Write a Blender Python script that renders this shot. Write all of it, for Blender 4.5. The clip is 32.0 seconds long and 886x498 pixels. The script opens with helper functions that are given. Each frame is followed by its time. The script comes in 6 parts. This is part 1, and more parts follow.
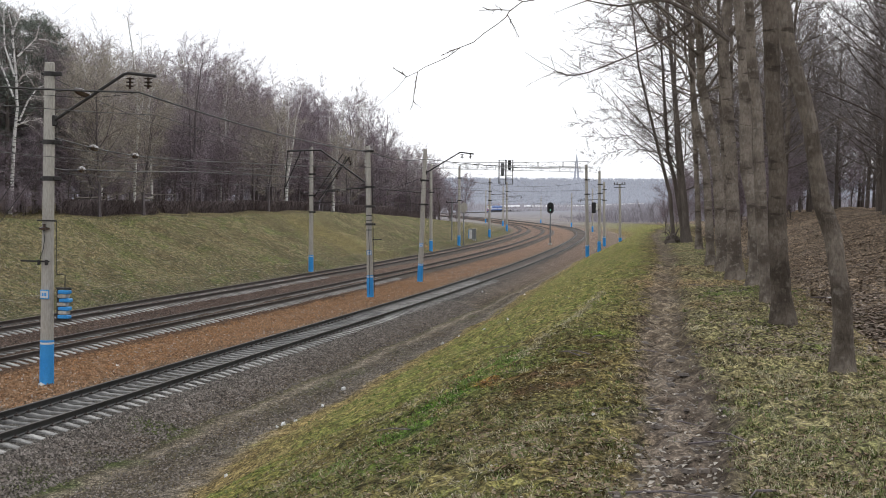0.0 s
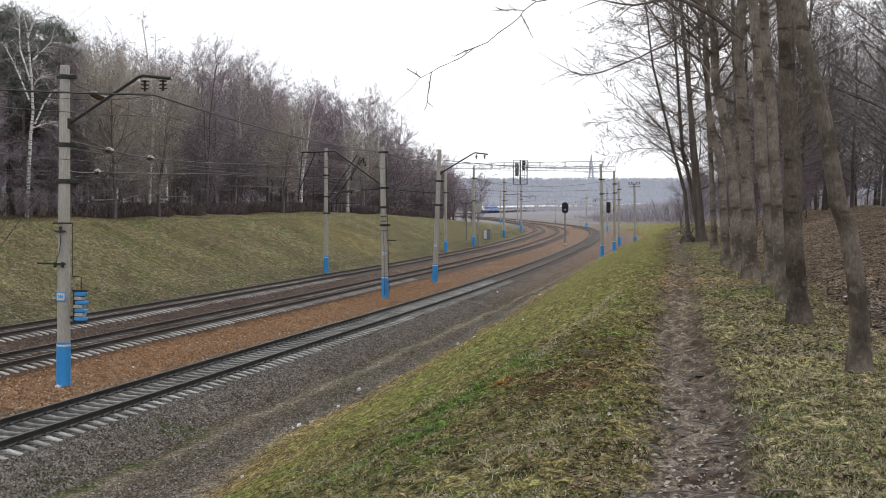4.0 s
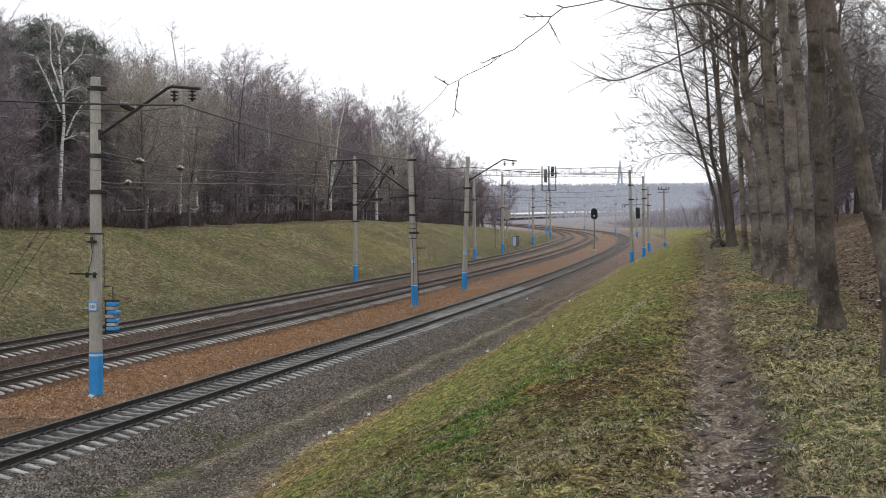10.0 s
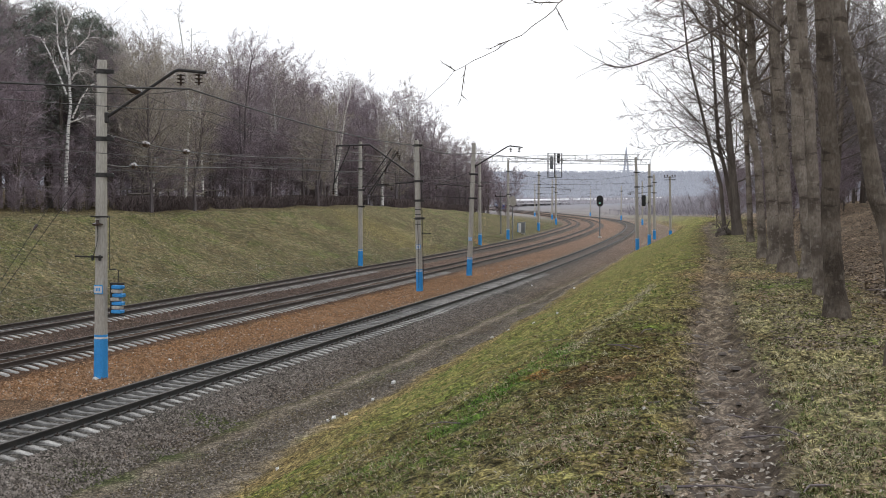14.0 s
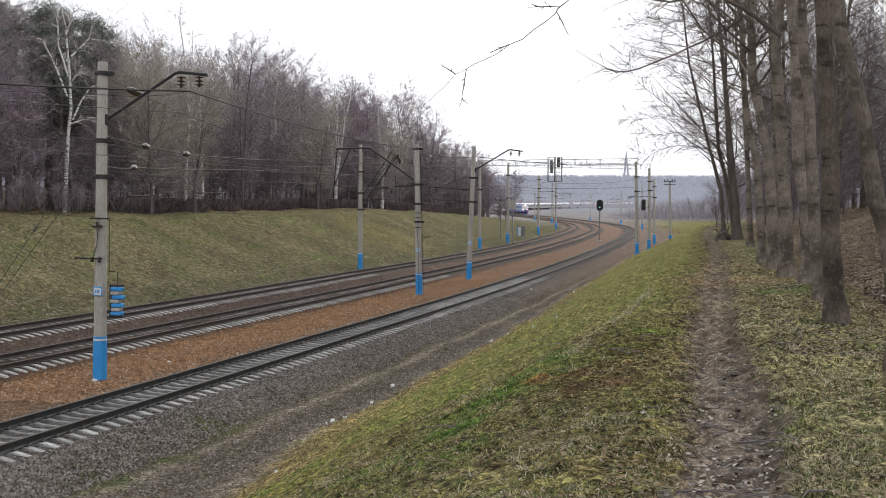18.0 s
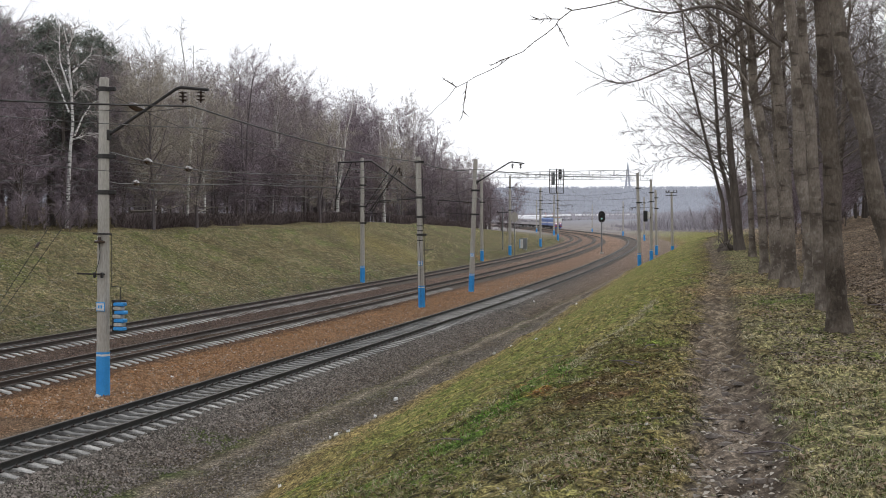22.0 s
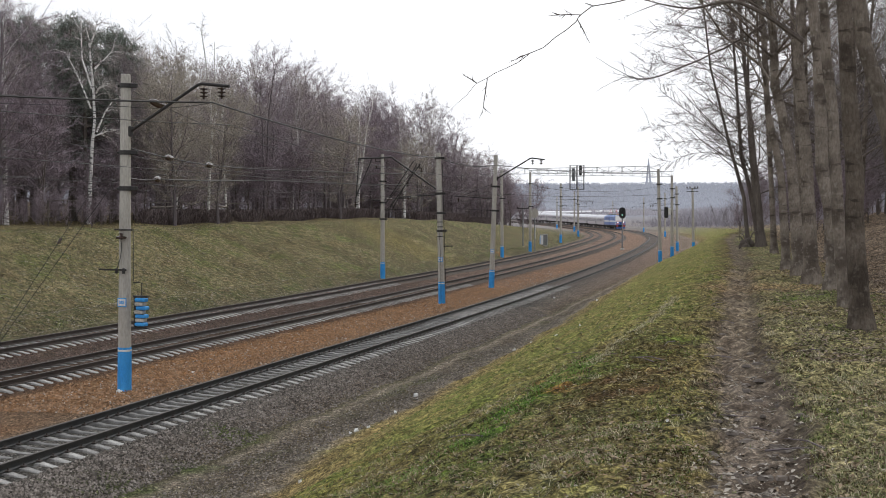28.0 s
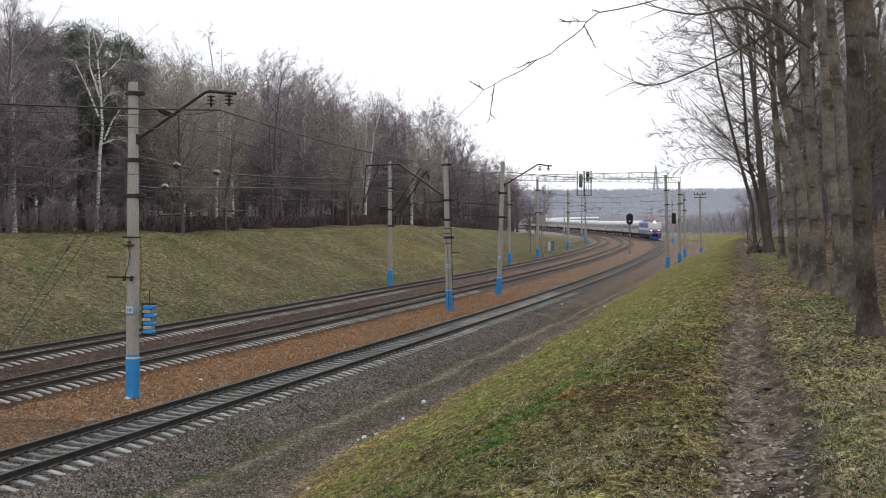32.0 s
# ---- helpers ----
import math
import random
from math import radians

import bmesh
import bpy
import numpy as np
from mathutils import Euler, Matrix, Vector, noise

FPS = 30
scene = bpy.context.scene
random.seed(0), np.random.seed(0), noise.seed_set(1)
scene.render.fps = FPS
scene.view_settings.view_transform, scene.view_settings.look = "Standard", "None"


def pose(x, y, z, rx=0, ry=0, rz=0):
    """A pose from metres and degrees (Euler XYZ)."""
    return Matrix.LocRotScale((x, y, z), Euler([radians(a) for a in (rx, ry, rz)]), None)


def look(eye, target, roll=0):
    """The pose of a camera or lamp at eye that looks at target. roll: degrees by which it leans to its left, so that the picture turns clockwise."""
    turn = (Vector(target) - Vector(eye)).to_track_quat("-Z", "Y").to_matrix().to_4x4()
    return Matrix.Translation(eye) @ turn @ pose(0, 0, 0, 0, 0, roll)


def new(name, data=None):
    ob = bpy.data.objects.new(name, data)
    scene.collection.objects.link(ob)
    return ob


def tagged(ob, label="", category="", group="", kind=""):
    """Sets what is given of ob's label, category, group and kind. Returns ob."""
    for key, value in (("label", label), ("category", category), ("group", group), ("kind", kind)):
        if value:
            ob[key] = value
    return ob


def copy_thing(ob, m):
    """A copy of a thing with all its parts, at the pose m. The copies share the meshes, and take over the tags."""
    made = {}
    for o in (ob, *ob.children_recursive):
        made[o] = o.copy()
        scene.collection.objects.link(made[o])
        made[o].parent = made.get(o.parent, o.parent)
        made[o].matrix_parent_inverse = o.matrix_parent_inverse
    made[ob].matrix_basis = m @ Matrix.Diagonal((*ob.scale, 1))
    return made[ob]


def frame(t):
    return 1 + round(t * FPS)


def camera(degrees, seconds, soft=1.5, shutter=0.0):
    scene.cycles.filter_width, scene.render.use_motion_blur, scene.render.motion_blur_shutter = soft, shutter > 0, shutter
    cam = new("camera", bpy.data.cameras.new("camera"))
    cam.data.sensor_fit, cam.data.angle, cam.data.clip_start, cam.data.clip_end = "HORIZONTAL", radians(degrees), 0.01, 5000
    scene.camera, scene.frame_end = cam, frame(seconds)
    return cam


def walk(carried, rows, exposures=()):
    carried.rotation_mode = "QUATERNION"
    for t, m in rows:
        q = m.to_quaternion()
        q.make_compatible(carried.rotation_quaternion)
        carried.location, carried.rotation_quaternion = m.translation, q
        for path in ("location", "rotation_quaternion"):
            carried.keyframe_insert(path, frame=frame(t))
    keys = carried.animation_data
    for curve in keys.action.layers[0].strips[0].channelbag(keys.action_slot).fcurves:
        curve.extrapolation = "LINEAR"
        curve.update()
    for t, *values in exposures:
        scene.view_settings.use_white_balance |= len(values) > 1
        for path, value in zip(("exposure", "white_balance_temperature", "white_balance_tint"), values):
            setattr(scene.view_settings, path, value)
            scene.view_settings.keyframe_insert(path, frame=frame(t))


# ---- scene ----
cam = camera(39.23, 32.0, soft=0.95)
EYE = (0.0, 0.0, 4.95)
# seconds, then the turn in degrees: the camera stands on the path and sways a little
SWAY = [
    (0, 88.278, -0.457, -2.218), (0.5, 88.158, -0.483, -2.349), (1, 88.274, -0.412, -2.106), (1.5, 88.440, -0.144, -2.031), 
    (2, 88.429, -0.029, -1.964), (2.5, 88.547, 0.087, -1.805), (3, 88.490, -0.003, -1.615), (3.5, 88.297, -0.149, -1.608), 
    (5.5, 88.372, 0.005, -1.173), (6, 88.445, 0.025, -1.023), (6.5, 88.441, 0.163, -0.869), (7, 88.477, 0.327, -0.498), 
    (7.5, 88.357, 0.235, -0.459), (8, 88.564, 0.347, -0.361), (8.5, 88.672, 0.422, -0.256), (9, 88.719, 0.487, -0.244), 
    (9.5, 88.804, 0.513, -0.214), (10, 88.636, 0.365, -0.219), (10.5, 88.414, 0.153, -0.335), (11, 88.208, 0.032, -0.243), 
    (11.5, 88.154, -0.042, -0.126), (12, 88.261, 0.070, 0.032), (12.5, 88.201, 0.070, 0.035), (13, 88.152, -0.000, 0.000), 
    (13.5, 88.105, -0.044, 0.042), (14, 87.985, -0.111, 0.034), (14.5, 87.958, -0.217, 0.089), (16.5, 88.152, -0.144, 0.116), 
    (17, 88.189, -0.295, 0.032), (17.5, 88.113, -0.416, -0.048), (18, 88.144, -0.387, 0.029), (18.5, 88.248, -0.299, 0.091), 
    (19, 88.266, -0.209, 0.116), (19.5, 88.392, -0.193, 0.075), (20, 88.327, -0.214, 0.131), (20.5, 88.314, -0.324, -0.020), 
    (21, 88.351, -0.361, 0.034), (21.5, 88.519, -0.187, 0.185), (22, 88.731, 0.069, 0.120), (22.5, 88.811, 0.046, 0.089), 
    (23, 88.800, -0.031, 0.199), (23.5, 88.455, -0.244, 0.185), (24, 88.308, -0.137, 0.575), (24.5, 88.208, -0.214, 0.682), 
    (25, 88.319, -0.162, 0.753), (25.5, 88.426, -0.031, 0.804), (27.5, 88.446, -0.035, 0.932), (28, 88.555, 0.042, 1.050), 
    (28.5, 88.615, 0.104, 1.079), (29, 88.663, 0.048, 1.107), (29.5, 88.673, 0.039, 1.099), (30, 88.677, 0.046, 1.160), 
    (30.5, 88.581, 0.016, 1.088), (31, 88.681, 0.102, 1.450), (31.5, 88.795, 0.137, 1.434), (32, 88.862, 0.199, 1.385)
]
walk(cam, [(t, pose(*EYE, a, b, c)) for t, a, b, c in SWAY], exposures=[(0.0, 0.14), (5.0, 0.10), (9.0, 0.04), (12.0, 0.10), (18.0, 0.11), (22.0, 0.02), (24.0, 0.09), (25.5, 0.08), (28.0, 0.01), (32.0, -0.04)])

# ---- sky and light: a bright overcast spring day ----
world = bpy.data.worlds.new("overcast_sky")
scene.world = world
world.use_nodes = True
wn, wl = world.node_tree.nodes, world.node_tree.links
wn.clear()
w_sky = wn.new("ShaderNodeTexSky")
w_sky.sky_type, w_sky.sun_disc = "NISHITA", False
w_sky.sun_elevation, w_sky.sun_rotation = radians(38), radians(25)
w_sky.air_density, w_sky.dust_density, w_sky.ozone_density = 1.0, 4.0, 1.0
w_soft = wn.new("ShaderNodeHueSaturation")
w_soft.inputs["Saturation"].default_value = 0.12
w_mix = wn.new("ShaderNodeMix")
w_mix.data_type = "RGBA"
w_mix.inputs["Factor"].default_value = 0.75
w_mix.inputs["B"].default_value = (10.75, 11.0, 11.6, 1)
w_bg = wn.new("ShaderNodeBackground")
w_bg.inputs["Strength"].default_value = 0.108
w_out = wn.new("ShaderNodeOutputWorld")
wl.new(w_sky.outputs[0], w_soft.inputs["Color"])
wl.new(w_soft.outputs[0], w_mix.inputs["A"])
wl.new(w_mix.outputs["Result"], w_bg.inputs["Color"])
wl.new(w_bg.outputs[0], w_out.inputs["Surface"])
sun = new("sun", bpy.data.lights.new("sun", "SUN"))
sun.data.energy, sun.data.angle, sun.data.color = 0.7, radians(25), (1.0, 0.97, 0.92)
sun.matrix_basis = look((25, 53, 60), (0, 0, 0))


# ---- materials ----
def nodes_of(name, rough, metal=0.0):
    m = bpy.data.materials.new(name)
    m.use_nodes = True
    nt = m.node_tree
    b = nt.nodes["Principled BSDF"]
    b.inputs["Roughness"].default_value = rough
    b.inputs["Metallic"].default_value = metal
    if rough >= 0.8:
        b.inputs["Specular IOR Level"].default_value = 0.1
    return m, nt, b


def tex_noise(nt, scale, detail=4.0, coord=None, stretch=None):
    n = nt.nodes.new("ShaderNodeTexNoise")
    n.inputs["Scale"].default_value, n.inputs["Detail"].default_value = scale, detail
    if coord is None:
        coord = nt.nodes.new("ShaderNodeTexCoord").outputs["Object"]
    if stretch:
        mp = nt.nodes.new("ShaderNodeMapping")
        mp.inputs["Scale"].default_value = stretch
        nt.links.new(coord, mp.inputs["Vector"])
        coord = mp.outputs[0]
    nt.links.new(coord, n.inputs["Vector"])
    return n.outputs["Fac"]


def remap(nt, v, a, b, lo=0.0, hi=1.0):
    r = nt.nodes.new("ShaderNodeMapRange")
    nt.links.new(v, r.inputs["Value"])
    for k, x in (("From Min", a), ("From Max", b), ("To Min", lo), ("To Max", hi)):
        r.inputs[k].default_value = x
    return r.outputs["Result"]


def blend(nt, fac, a, b, mode="MIX"):
    x = nt.nodes.new("ShaderNodeMix")
    x.data_type, x.blend_type = "RGBA", mode
    for sock, v in (("Factor", fac), ("A", a), ("B", b)):
        s = x.inputs[sock]
        if isinstance(v, bpy.types.NodeSocket):
            nt.links.new(v, s)
        elif isinstance(v, (int, float)):
            s.default_value = v
        else:
            s.default_value = (*v, 1)
    return x.outputs["Result"]


def bumped(nt, b, height, strength, dist):
    n = nt.nodes.new("ShaderNodeBump")
    n.inputs["Strength"].default_value, n.inputs["Distance"].default_value = strength, dist
    nt.links.new(height, n.inputs["Height"])
    nt.links.new(n.outputs[0], b.inputs["Normal"])


def mat(name, c1, c2, scale=3.0, fine=40.0, rough=0.85, metal=0.0, bump=0.3, dist=0.01, vary="", stretch=None, amount=0.5):
    """Two colours mixed by a coarse and a fine noise; vary: 'object' or 'island' adds a random shade to each piece."""
    m, nt, b = nodes_of(name, rough, metal)
    coarse, grain = tex_noise(nt, scale, 3.0, None, stretch), tex_noise(nt, fine, 3.0, None, stretch)
    col = blend(nt, remap(nt, coarse, 0.35, 0.65), c1, c2)
    col = blend(nt, remap(nt, grain, 0.3, 0.7, 0.0, 0.6), col, [x * 0.62 for x in c1])
    if vary == "object":
        r = nt.nodes.new("ShaderNodeObjectInfo").outputs["Random"]
    elif vary == "island":
        r = nt.nodes.new("ShaderNodeNewGeometry").outputs["Random Per Island"]
    if vary:
        col = blend(nt, 1.0, col, blend(nt, r, [1 - amount] * 3, [1 + amount * 0.6] * 3), "MULTIPLY")
    nt.links.new(col, b.inputs["Base Color"])
    if bump:
        bumped(nt, b, grain, bump, dist)
    return m


def glow(name, colour, strength):
    m, nt, b = nodes_of(name, 0.3)
    b.inputs["Base Color"].default_value = (*colour, 1)
    b.inputs["Emission Color"].default_value = (*colour, 1)
    b.inputs["Emission Strength"].default_value = strength
    return m


def birch_bark():
    m, nt, b = nodes_of("birch_bark", 0.75)
    marks = tex_noise(nt, 2.2, 3.0, None, (1.0, 1.0, 5.0))
    col = blend(nt, remap(nt, marks, 0.52, 0.6), (0.74, 0.72, 0.70), (0.10, 0.09, 0.085))
    nt.links.new(col, b.inputs["Base Color"])
    bumped(nt, b, marks, 0.3, 0.01)
    return m


def grey_bark():
    """Smooth grey-brown bark with dark branch scars, pale lichen patches and rough streaks."""
    m, nt, b = nodes_of("grey_bark", 0.92)
    scars = tex_noise(nt, 3.6, 3.0, None, (0.8, 0.8, 2.6))
    grain = tex_noise(nt, 30.0, 5.0, None, (1.0, 1.0, 0.4))
    patch = tex_noise(nt, 1.7, 5.0)
    fleck = tex_noise(nt, 11.0, 4.0)
    col = blend(nt, remap(nt, patch, 0.40, 0.60), (0.10, 0.083, 0.069), (0.25, 0.214, 0.18))
    col = blend(nt, remap(nt, fleck, 0.55, 0.7, 0.0, 0.6), col, (0.31, 0.28, 0.245))
    col = blend(nt, remap(nt, scars, 0.62, 0.70, 0.0, 0.7), col, (0.05, 0.041, 0.034))
    col = blend(nt, remap(nt, grain, 0.42, 0.70, 0.0, 0.45), col, (0.06, 0.048, 0.04))
    shade = nt.nodes.new("ShaderNodeObjectInfo").outputs["Random"]
    col = blend(nt, 1.0, col, blend(nt, shade, (0.62, 0.60, 0.58), (1.15, 1.15, 1.15)), "MULTIPLY")
    nt.links.new(col, b.inputs["Base Color"])
    bumped(nt, b, grain, 0.9, 0.04)
    return m


def sleeper_concrete():
    """Pale worn concrete at the ends, grimed with ballast dust between the rails."""
    m, nt, b = nodes_of("sleeper_concrete", 0.92)
    obj = nt.nodes.new("ShaderNodeTexCoord").outputs["Object"]
    sep = nt.nodes.new("ShaderNodeSeparateXYZ")
    nt.links.new(obj, sep.inputs[0])
    far = nt.nodes.new("ShaderNodeMath")
    far.operation = "ABSOLUTE"
    nt.links.new(sep.outputs["X"], far.inputs[0])
    stain, grain = tex_noise(nt, 5.0, 4.0), tex_noise(nt, 34.0, 3.0)
    pale = blend(nt, remap(nt, stain, 0.35, 0.65), (0.38, 0.37, 0.355), (0.52, 0.51, 0.49))
    grime = blend(nt, remap(nt, stain, 0.35, 0.65), (0.22, 0.215, 0.21), (0.33, 0.325, 0.315))
    col = blend(nt, remap(nt, far.outputs[0], 0.62, 0.98), grime, pale)
    col = blend(nt, remap(nt, grain, 0.42, 0.68, 0.0, 0.6), col, (0.13, 0.125, 0.12))
    shade = nt.nodes.new("ShaderNodeObjectInfo").outputs["Random"]
    col = blend(nt, 1.0, col, blend(nt, shade, (0.7, 0.7, 0.7), (1.15, 1.15, 1.15)), "MULTIPLY")
    nt.links.new(col, b.inputs["Base Color"])
    bumped(nt, b, grain, 0.3, 0.01)
    return m


# lateral zones of the cutting, metres from the nearest track's middle: colour, second colour
ZONES = [
    (-60.0, (0.10, 0.078, 0.056), (0.15, 0.115, 0.08)),
    (-31.5, (0.10, 0.083, 0.046), (0.16, 0.13, 0.07)),
    (-30.3, (0.095, 0.094, 0.045), (0.19, 0.158, 0.088)),
    (-23.0, (0.095, 0.092, 0.046), (0.19, 0.155, 0.09)),
    (-17.3, (0.075, 0.080, 0.040), (0.15, 0.122, 0.072)),
    (-16.2, (0.09, 0.085, 0.052), (0.14, 0.118, 0.085)),
    (-15.5, (0.10, 0.083, 0.07), (0.13, 0.11, 0.094)),
    (-14.9, (0.088, 0.062, 0.052), (0.125, 0.09, 0.075)),
    (-11.9, (0.094, 0.064, 0.054), (0.135, 0.095, 0.079)),
    (-10.6, (0.11, 0.074, 0.062), (0.155, 0.107, 0.09)),
    (-9.0, (0.08, 0.054, 0.044), (0.115, 0.08, 0.064)),
    (-6.3, (0.085, 0.055, 0.042), (0.125, 0.083, 0.062)),
    (-5.6, (0.305, 0.155, 0.07), (0.24, 0.138, 0.077)),
    (-2.9, (0.31, 0.16, 0.072), (0.24, 0.142, 0.086)),
    (-1.9, (0.19, 0.158, 0.126), (0.145, 0.12, 0.098)),
    (-1.5, (0.15, 0.142, 0.136), (0.105, 0.10, 0.097)),
    (1.5, (0.15, 0.142, 0.136), (0.105, 0.10, 0.097)),
    (2.0, (0.21, 0.185, 0.165), (0.15, 0.132, 0.118)),
    (2.7, (0.23, 0.19, 0.165), (0.16, 0.13, 0.112)),
    (3.0, (0.145, 0.118, 0.092), (0.165, 0.14, 0.10)),
    (3.25, (0.125, 0.11, 0.075), (0.13, 0.125, 0.068)),
    (3.42, (0.33, 0.285, 0.24), (0.26, 0.222, 0.185)),
    (3.78, (0.31, 0.27, 0.225), (0.24, 0.205, 0.17)),
    (4.05, (0.115, 0.097, 0.078), (0.135, 0.115, 0.088)),
    (4.9, (0.112, 0.096, 0.08), (0.14, 0.122, 0.10)),
    (5.3, (0.25, 0.225, 0.205), (0.15, 0.13, 0.115)),
    (5.9, (0.235, 0.172, 0.08), (0.19, 0.152, 0.065)),
    (7.6, (0.185, 0.155, 0.064), (0.225, 0.175, 0.08)),
    (8.9, (0.135, 0.158, 0.034), (0.20, 0.168, 0.06)),
    (10.2, (0.125, 0.115, 0.038), (0.165, 0.135, 0.052)),
    (13.6, (0.10, 0.096, 0.038), (0.15, 0.128, 0.056)),
    (14.5, (0.12, 0.10, 0.038), (0.165, 0.135, 0.055)),
    (14.84, (0.155, 0.122, 0.098), (0.095, 0.072, 0.056)),
    (15.12, (0.155, 0.122, 0.098), (0.095, 0.072, 0.056)),
    (15.4, (0.135, 0.125, 0.062), (0.21, 0.185, 0.10)),
    (16.8, (0.135, 0.125, 0.062), (0.21, 0.18, 0.10)),
    (17.6, (0.125, 0.098, 0.05), (0.15, 0.112, 0.07)),
    (18.6, (0.20, 0.15, 0.112), (0.14, 0.105, 0.078)),
    (30.0, (0.18, 0.132, 0.10), (0.125, 0.095, 0.072)),
]


def ramp(nt, value, stops):
    r = nt.nodes.new("ShaderNodeValToRGB")
    els = r.color_ramp.elements
    els.remove(els[1])
    for i, (p, c) in enumerate(stops):
        e = els[0] if i == 0 else els.new(p)
        e.position, e.color = p, (*c, 1)
    nt.links.new(value, r.inputs[0])
    return r.outputs[0]


def ground_material():
    m, nt, b = nodes_of("ground_soil_grass_and_gravel", 0.95)
    at = nt.nodes.new("ShaderNodeAttribute")
    at.attribute_name = "lateral"
    geo = nt.nodes.new("ShaderNodeNewGeometry").outputs["Position"]
    wob = tex_noise(nt, 1.1, 5.0, geo)
    add = nt.nodes.new("ShaderNodeMath")
    add.operation = "ADD"
    nt.links.new(at.outputs["Fac"], add.inputs[0])
    swing = nt.nodes.new("ShaderNodeMath")
    swing.operation = "MULTIPLY"
    nt.links.new(remap(nt, wob, 0.0, 1.0, -1.0, 1.0), swing.inputs[0])
    nt.links.new(remap(nt, at.outputs["Fac"], 4.8, 6.6, 0.3, 0.75), swing.inputs[1])
    nt.links.new(swing.outputs[0], add.inputs[1])
    pos = remap(nt, add.outputs[0], -60.0, 30.0)
    side = remap(nt, add.outputs[0], -0.2, 0.2)
    cols = []
    for w in (1, 2):
        far_side = ramp(nt, pos, [((z[0] + 60.0) / 90.0, z[w]) for z in ZONES if z[0] < 0])
        near_side = ramp(nt, pos, [((z[0] + 60.0) / 90.0, z[w]) for z in ZONES if z[0] > 0])
        cols.append(blend(nt, side, far_side, near_side))
    gravel = ramp(nt, pos, [((q + 60.0) / 90.0, (v, v, v)) for q, v in ((-60, 0), (-16.6, 0), (-15.6, 1), (3.4, 1), (4.4, 0.55), (5.4, 0.7), (5.8, 0), (30, 0))])
    turf = ramp(nt, pos, [((q + 60.0) / 90.0, (v, v, v)) for q, v in ((-60, 0), (-31, 0.1), (-30, 0.4), (-17.5, 0.4), (-16.5, 0.1), (3.6, 0), (4.2, 0.5), (4.7, 0.1), (5.4, 0.15), (6.0, 0.25), (7.8, 0.5), (8.6, 1), (14.4, 0.9), (14.7, 0.1), (15.1, 0.1), (15.4, 0.8), (17.5, 0.5), (18.5, 0.0))])
    mid = tex_noise(nt, 2.3, 6.0, geo)
    big = tex_noise(nt, 0.23, 4.0, geo)
    spots = tex_noise(nt, 0.62, 6.0, geo, (1.0, 0.5, 1.0))
    fine = tex_noise(nt, 13.0, 6.0, geo)
    blade = tex_noise(nt, 44.0, 4.0, geo)
    dust = tex_noise(nt, 130.0, 3.0, geo)
    cell = nt.nodes.new("ShaderNodeTexVoronoi")
    cell.inputs["Scale"].default_value = 30.0
    nt.links.new(geo, cell.inputs["Vector"])
    hsv = nt.nodes.new("ShaderNodeSeparateColor")
    nt.links.new(cell.outputs["Color"], hsv.inputs[0])
    col = blend(nt, remap(nt, mid, 0.38, 0.62), cols[0], cols[1])
    # patches of fresh green and of bare rusty earth in the turf
    fresh = nt.nodes.new("ShaderNodeMath")
    fresh.operation = "MULTIPLY"
    nt.links.new(turf, fresh.inputs[0])
    nt.links.new(remap(nt, spots, 0.53, 0.66, 0.0, 0.8), fresh.inputs[1])
    col = blend(nt, fresh.outputs[0], col, (0.065, 0.115, 0.014))
    earth = nt.nodes.new("ShaderNodeMath")
    earth.operation = "MULTIPLY"
    nt.links.new(turf, earth.inputs[0])
    nt.links.new(remap(nt, spots, 0.44, 0.32, 0.0, 0.55), earth.inputs[1])
    col = blend(nt, earth.outputs[0], col, (0.105, 0.062, 0.030))
    for place, radius, tint in (((1.46, 16.0, 2.99), 0.40, (0.055, 0.125, 0.012)), ((1.0, 14.9, 2.9), 0.34, (0.055, 0.125, 0.012)), ((0.58, 13.75, 2.82), 0.40, (0.055, 0.125, 0.012)), ((0.18, 12.45, 2.75), 0.45, (0.06, 0.12, 0.014)),
                                ((1.1, 14.0, 2.99), 0.34, (0.24, 0.10, 0.035)), ((0.95, 15.6, 2.8), 0.25, (0.16, 0.085, 0.035)),
                                ((1.45, 12.3, 3.18), 0.62, (0.105, 0.058, 0.034)), ((1.75, 13.5, 3.2), 0.62, (0.105, 0.058, 0.034)), ((2.2, 14.9, 3.22), 0.58, (0.09, 0.055, 0.033)), ((2.7, 16.6, 3.25), 0.5, (0.095, 0.062, 0.036)),
                                ((7.0, 29.0, 3.3), 2.2, (0.215, 0.15, 0.085)), ((8.2, 35.5, 3.3), 2.4, (0.21, 0.155, 0.085)), ((5.4, 21.5, 3.35), 1.0, (0.20, 0.15, 0.08)),
                                ((-5.9, 31.1, -0.55), 1.0, (0.11, 0.155, 0.04)), ((-7.3, 25.2, -0.55), 1.3, (0.085, 0.115, 0.04)), ((-6.2, 27.6, -0.55), 0.8, (0.09, 0.125, 0.04)),
                                ((5.0, 150.0, 1.2), 2.2, (0.27, 0.14, 0.055)), ((-12.0, 33.0, -0.4), 2.6, (0.19, 0.135, 0.095)), ((-6.0, 132.0, 2.5), 7.5, (0.175, 0.145, 0.062))):
        gap = nt.nodes.new("ShaderNodeVectorMath")
        gap.operation = "DISTANCE"
        gap.inputs[1].default_value = place
        nt.links.new(geo, gap.inputs[0])
        wide = nt.nodes.new("ShaderNodeMath")
        wide.operation = "MULTIPLY_ADD"
        nt.links.new(mid, wide.inputs[0])
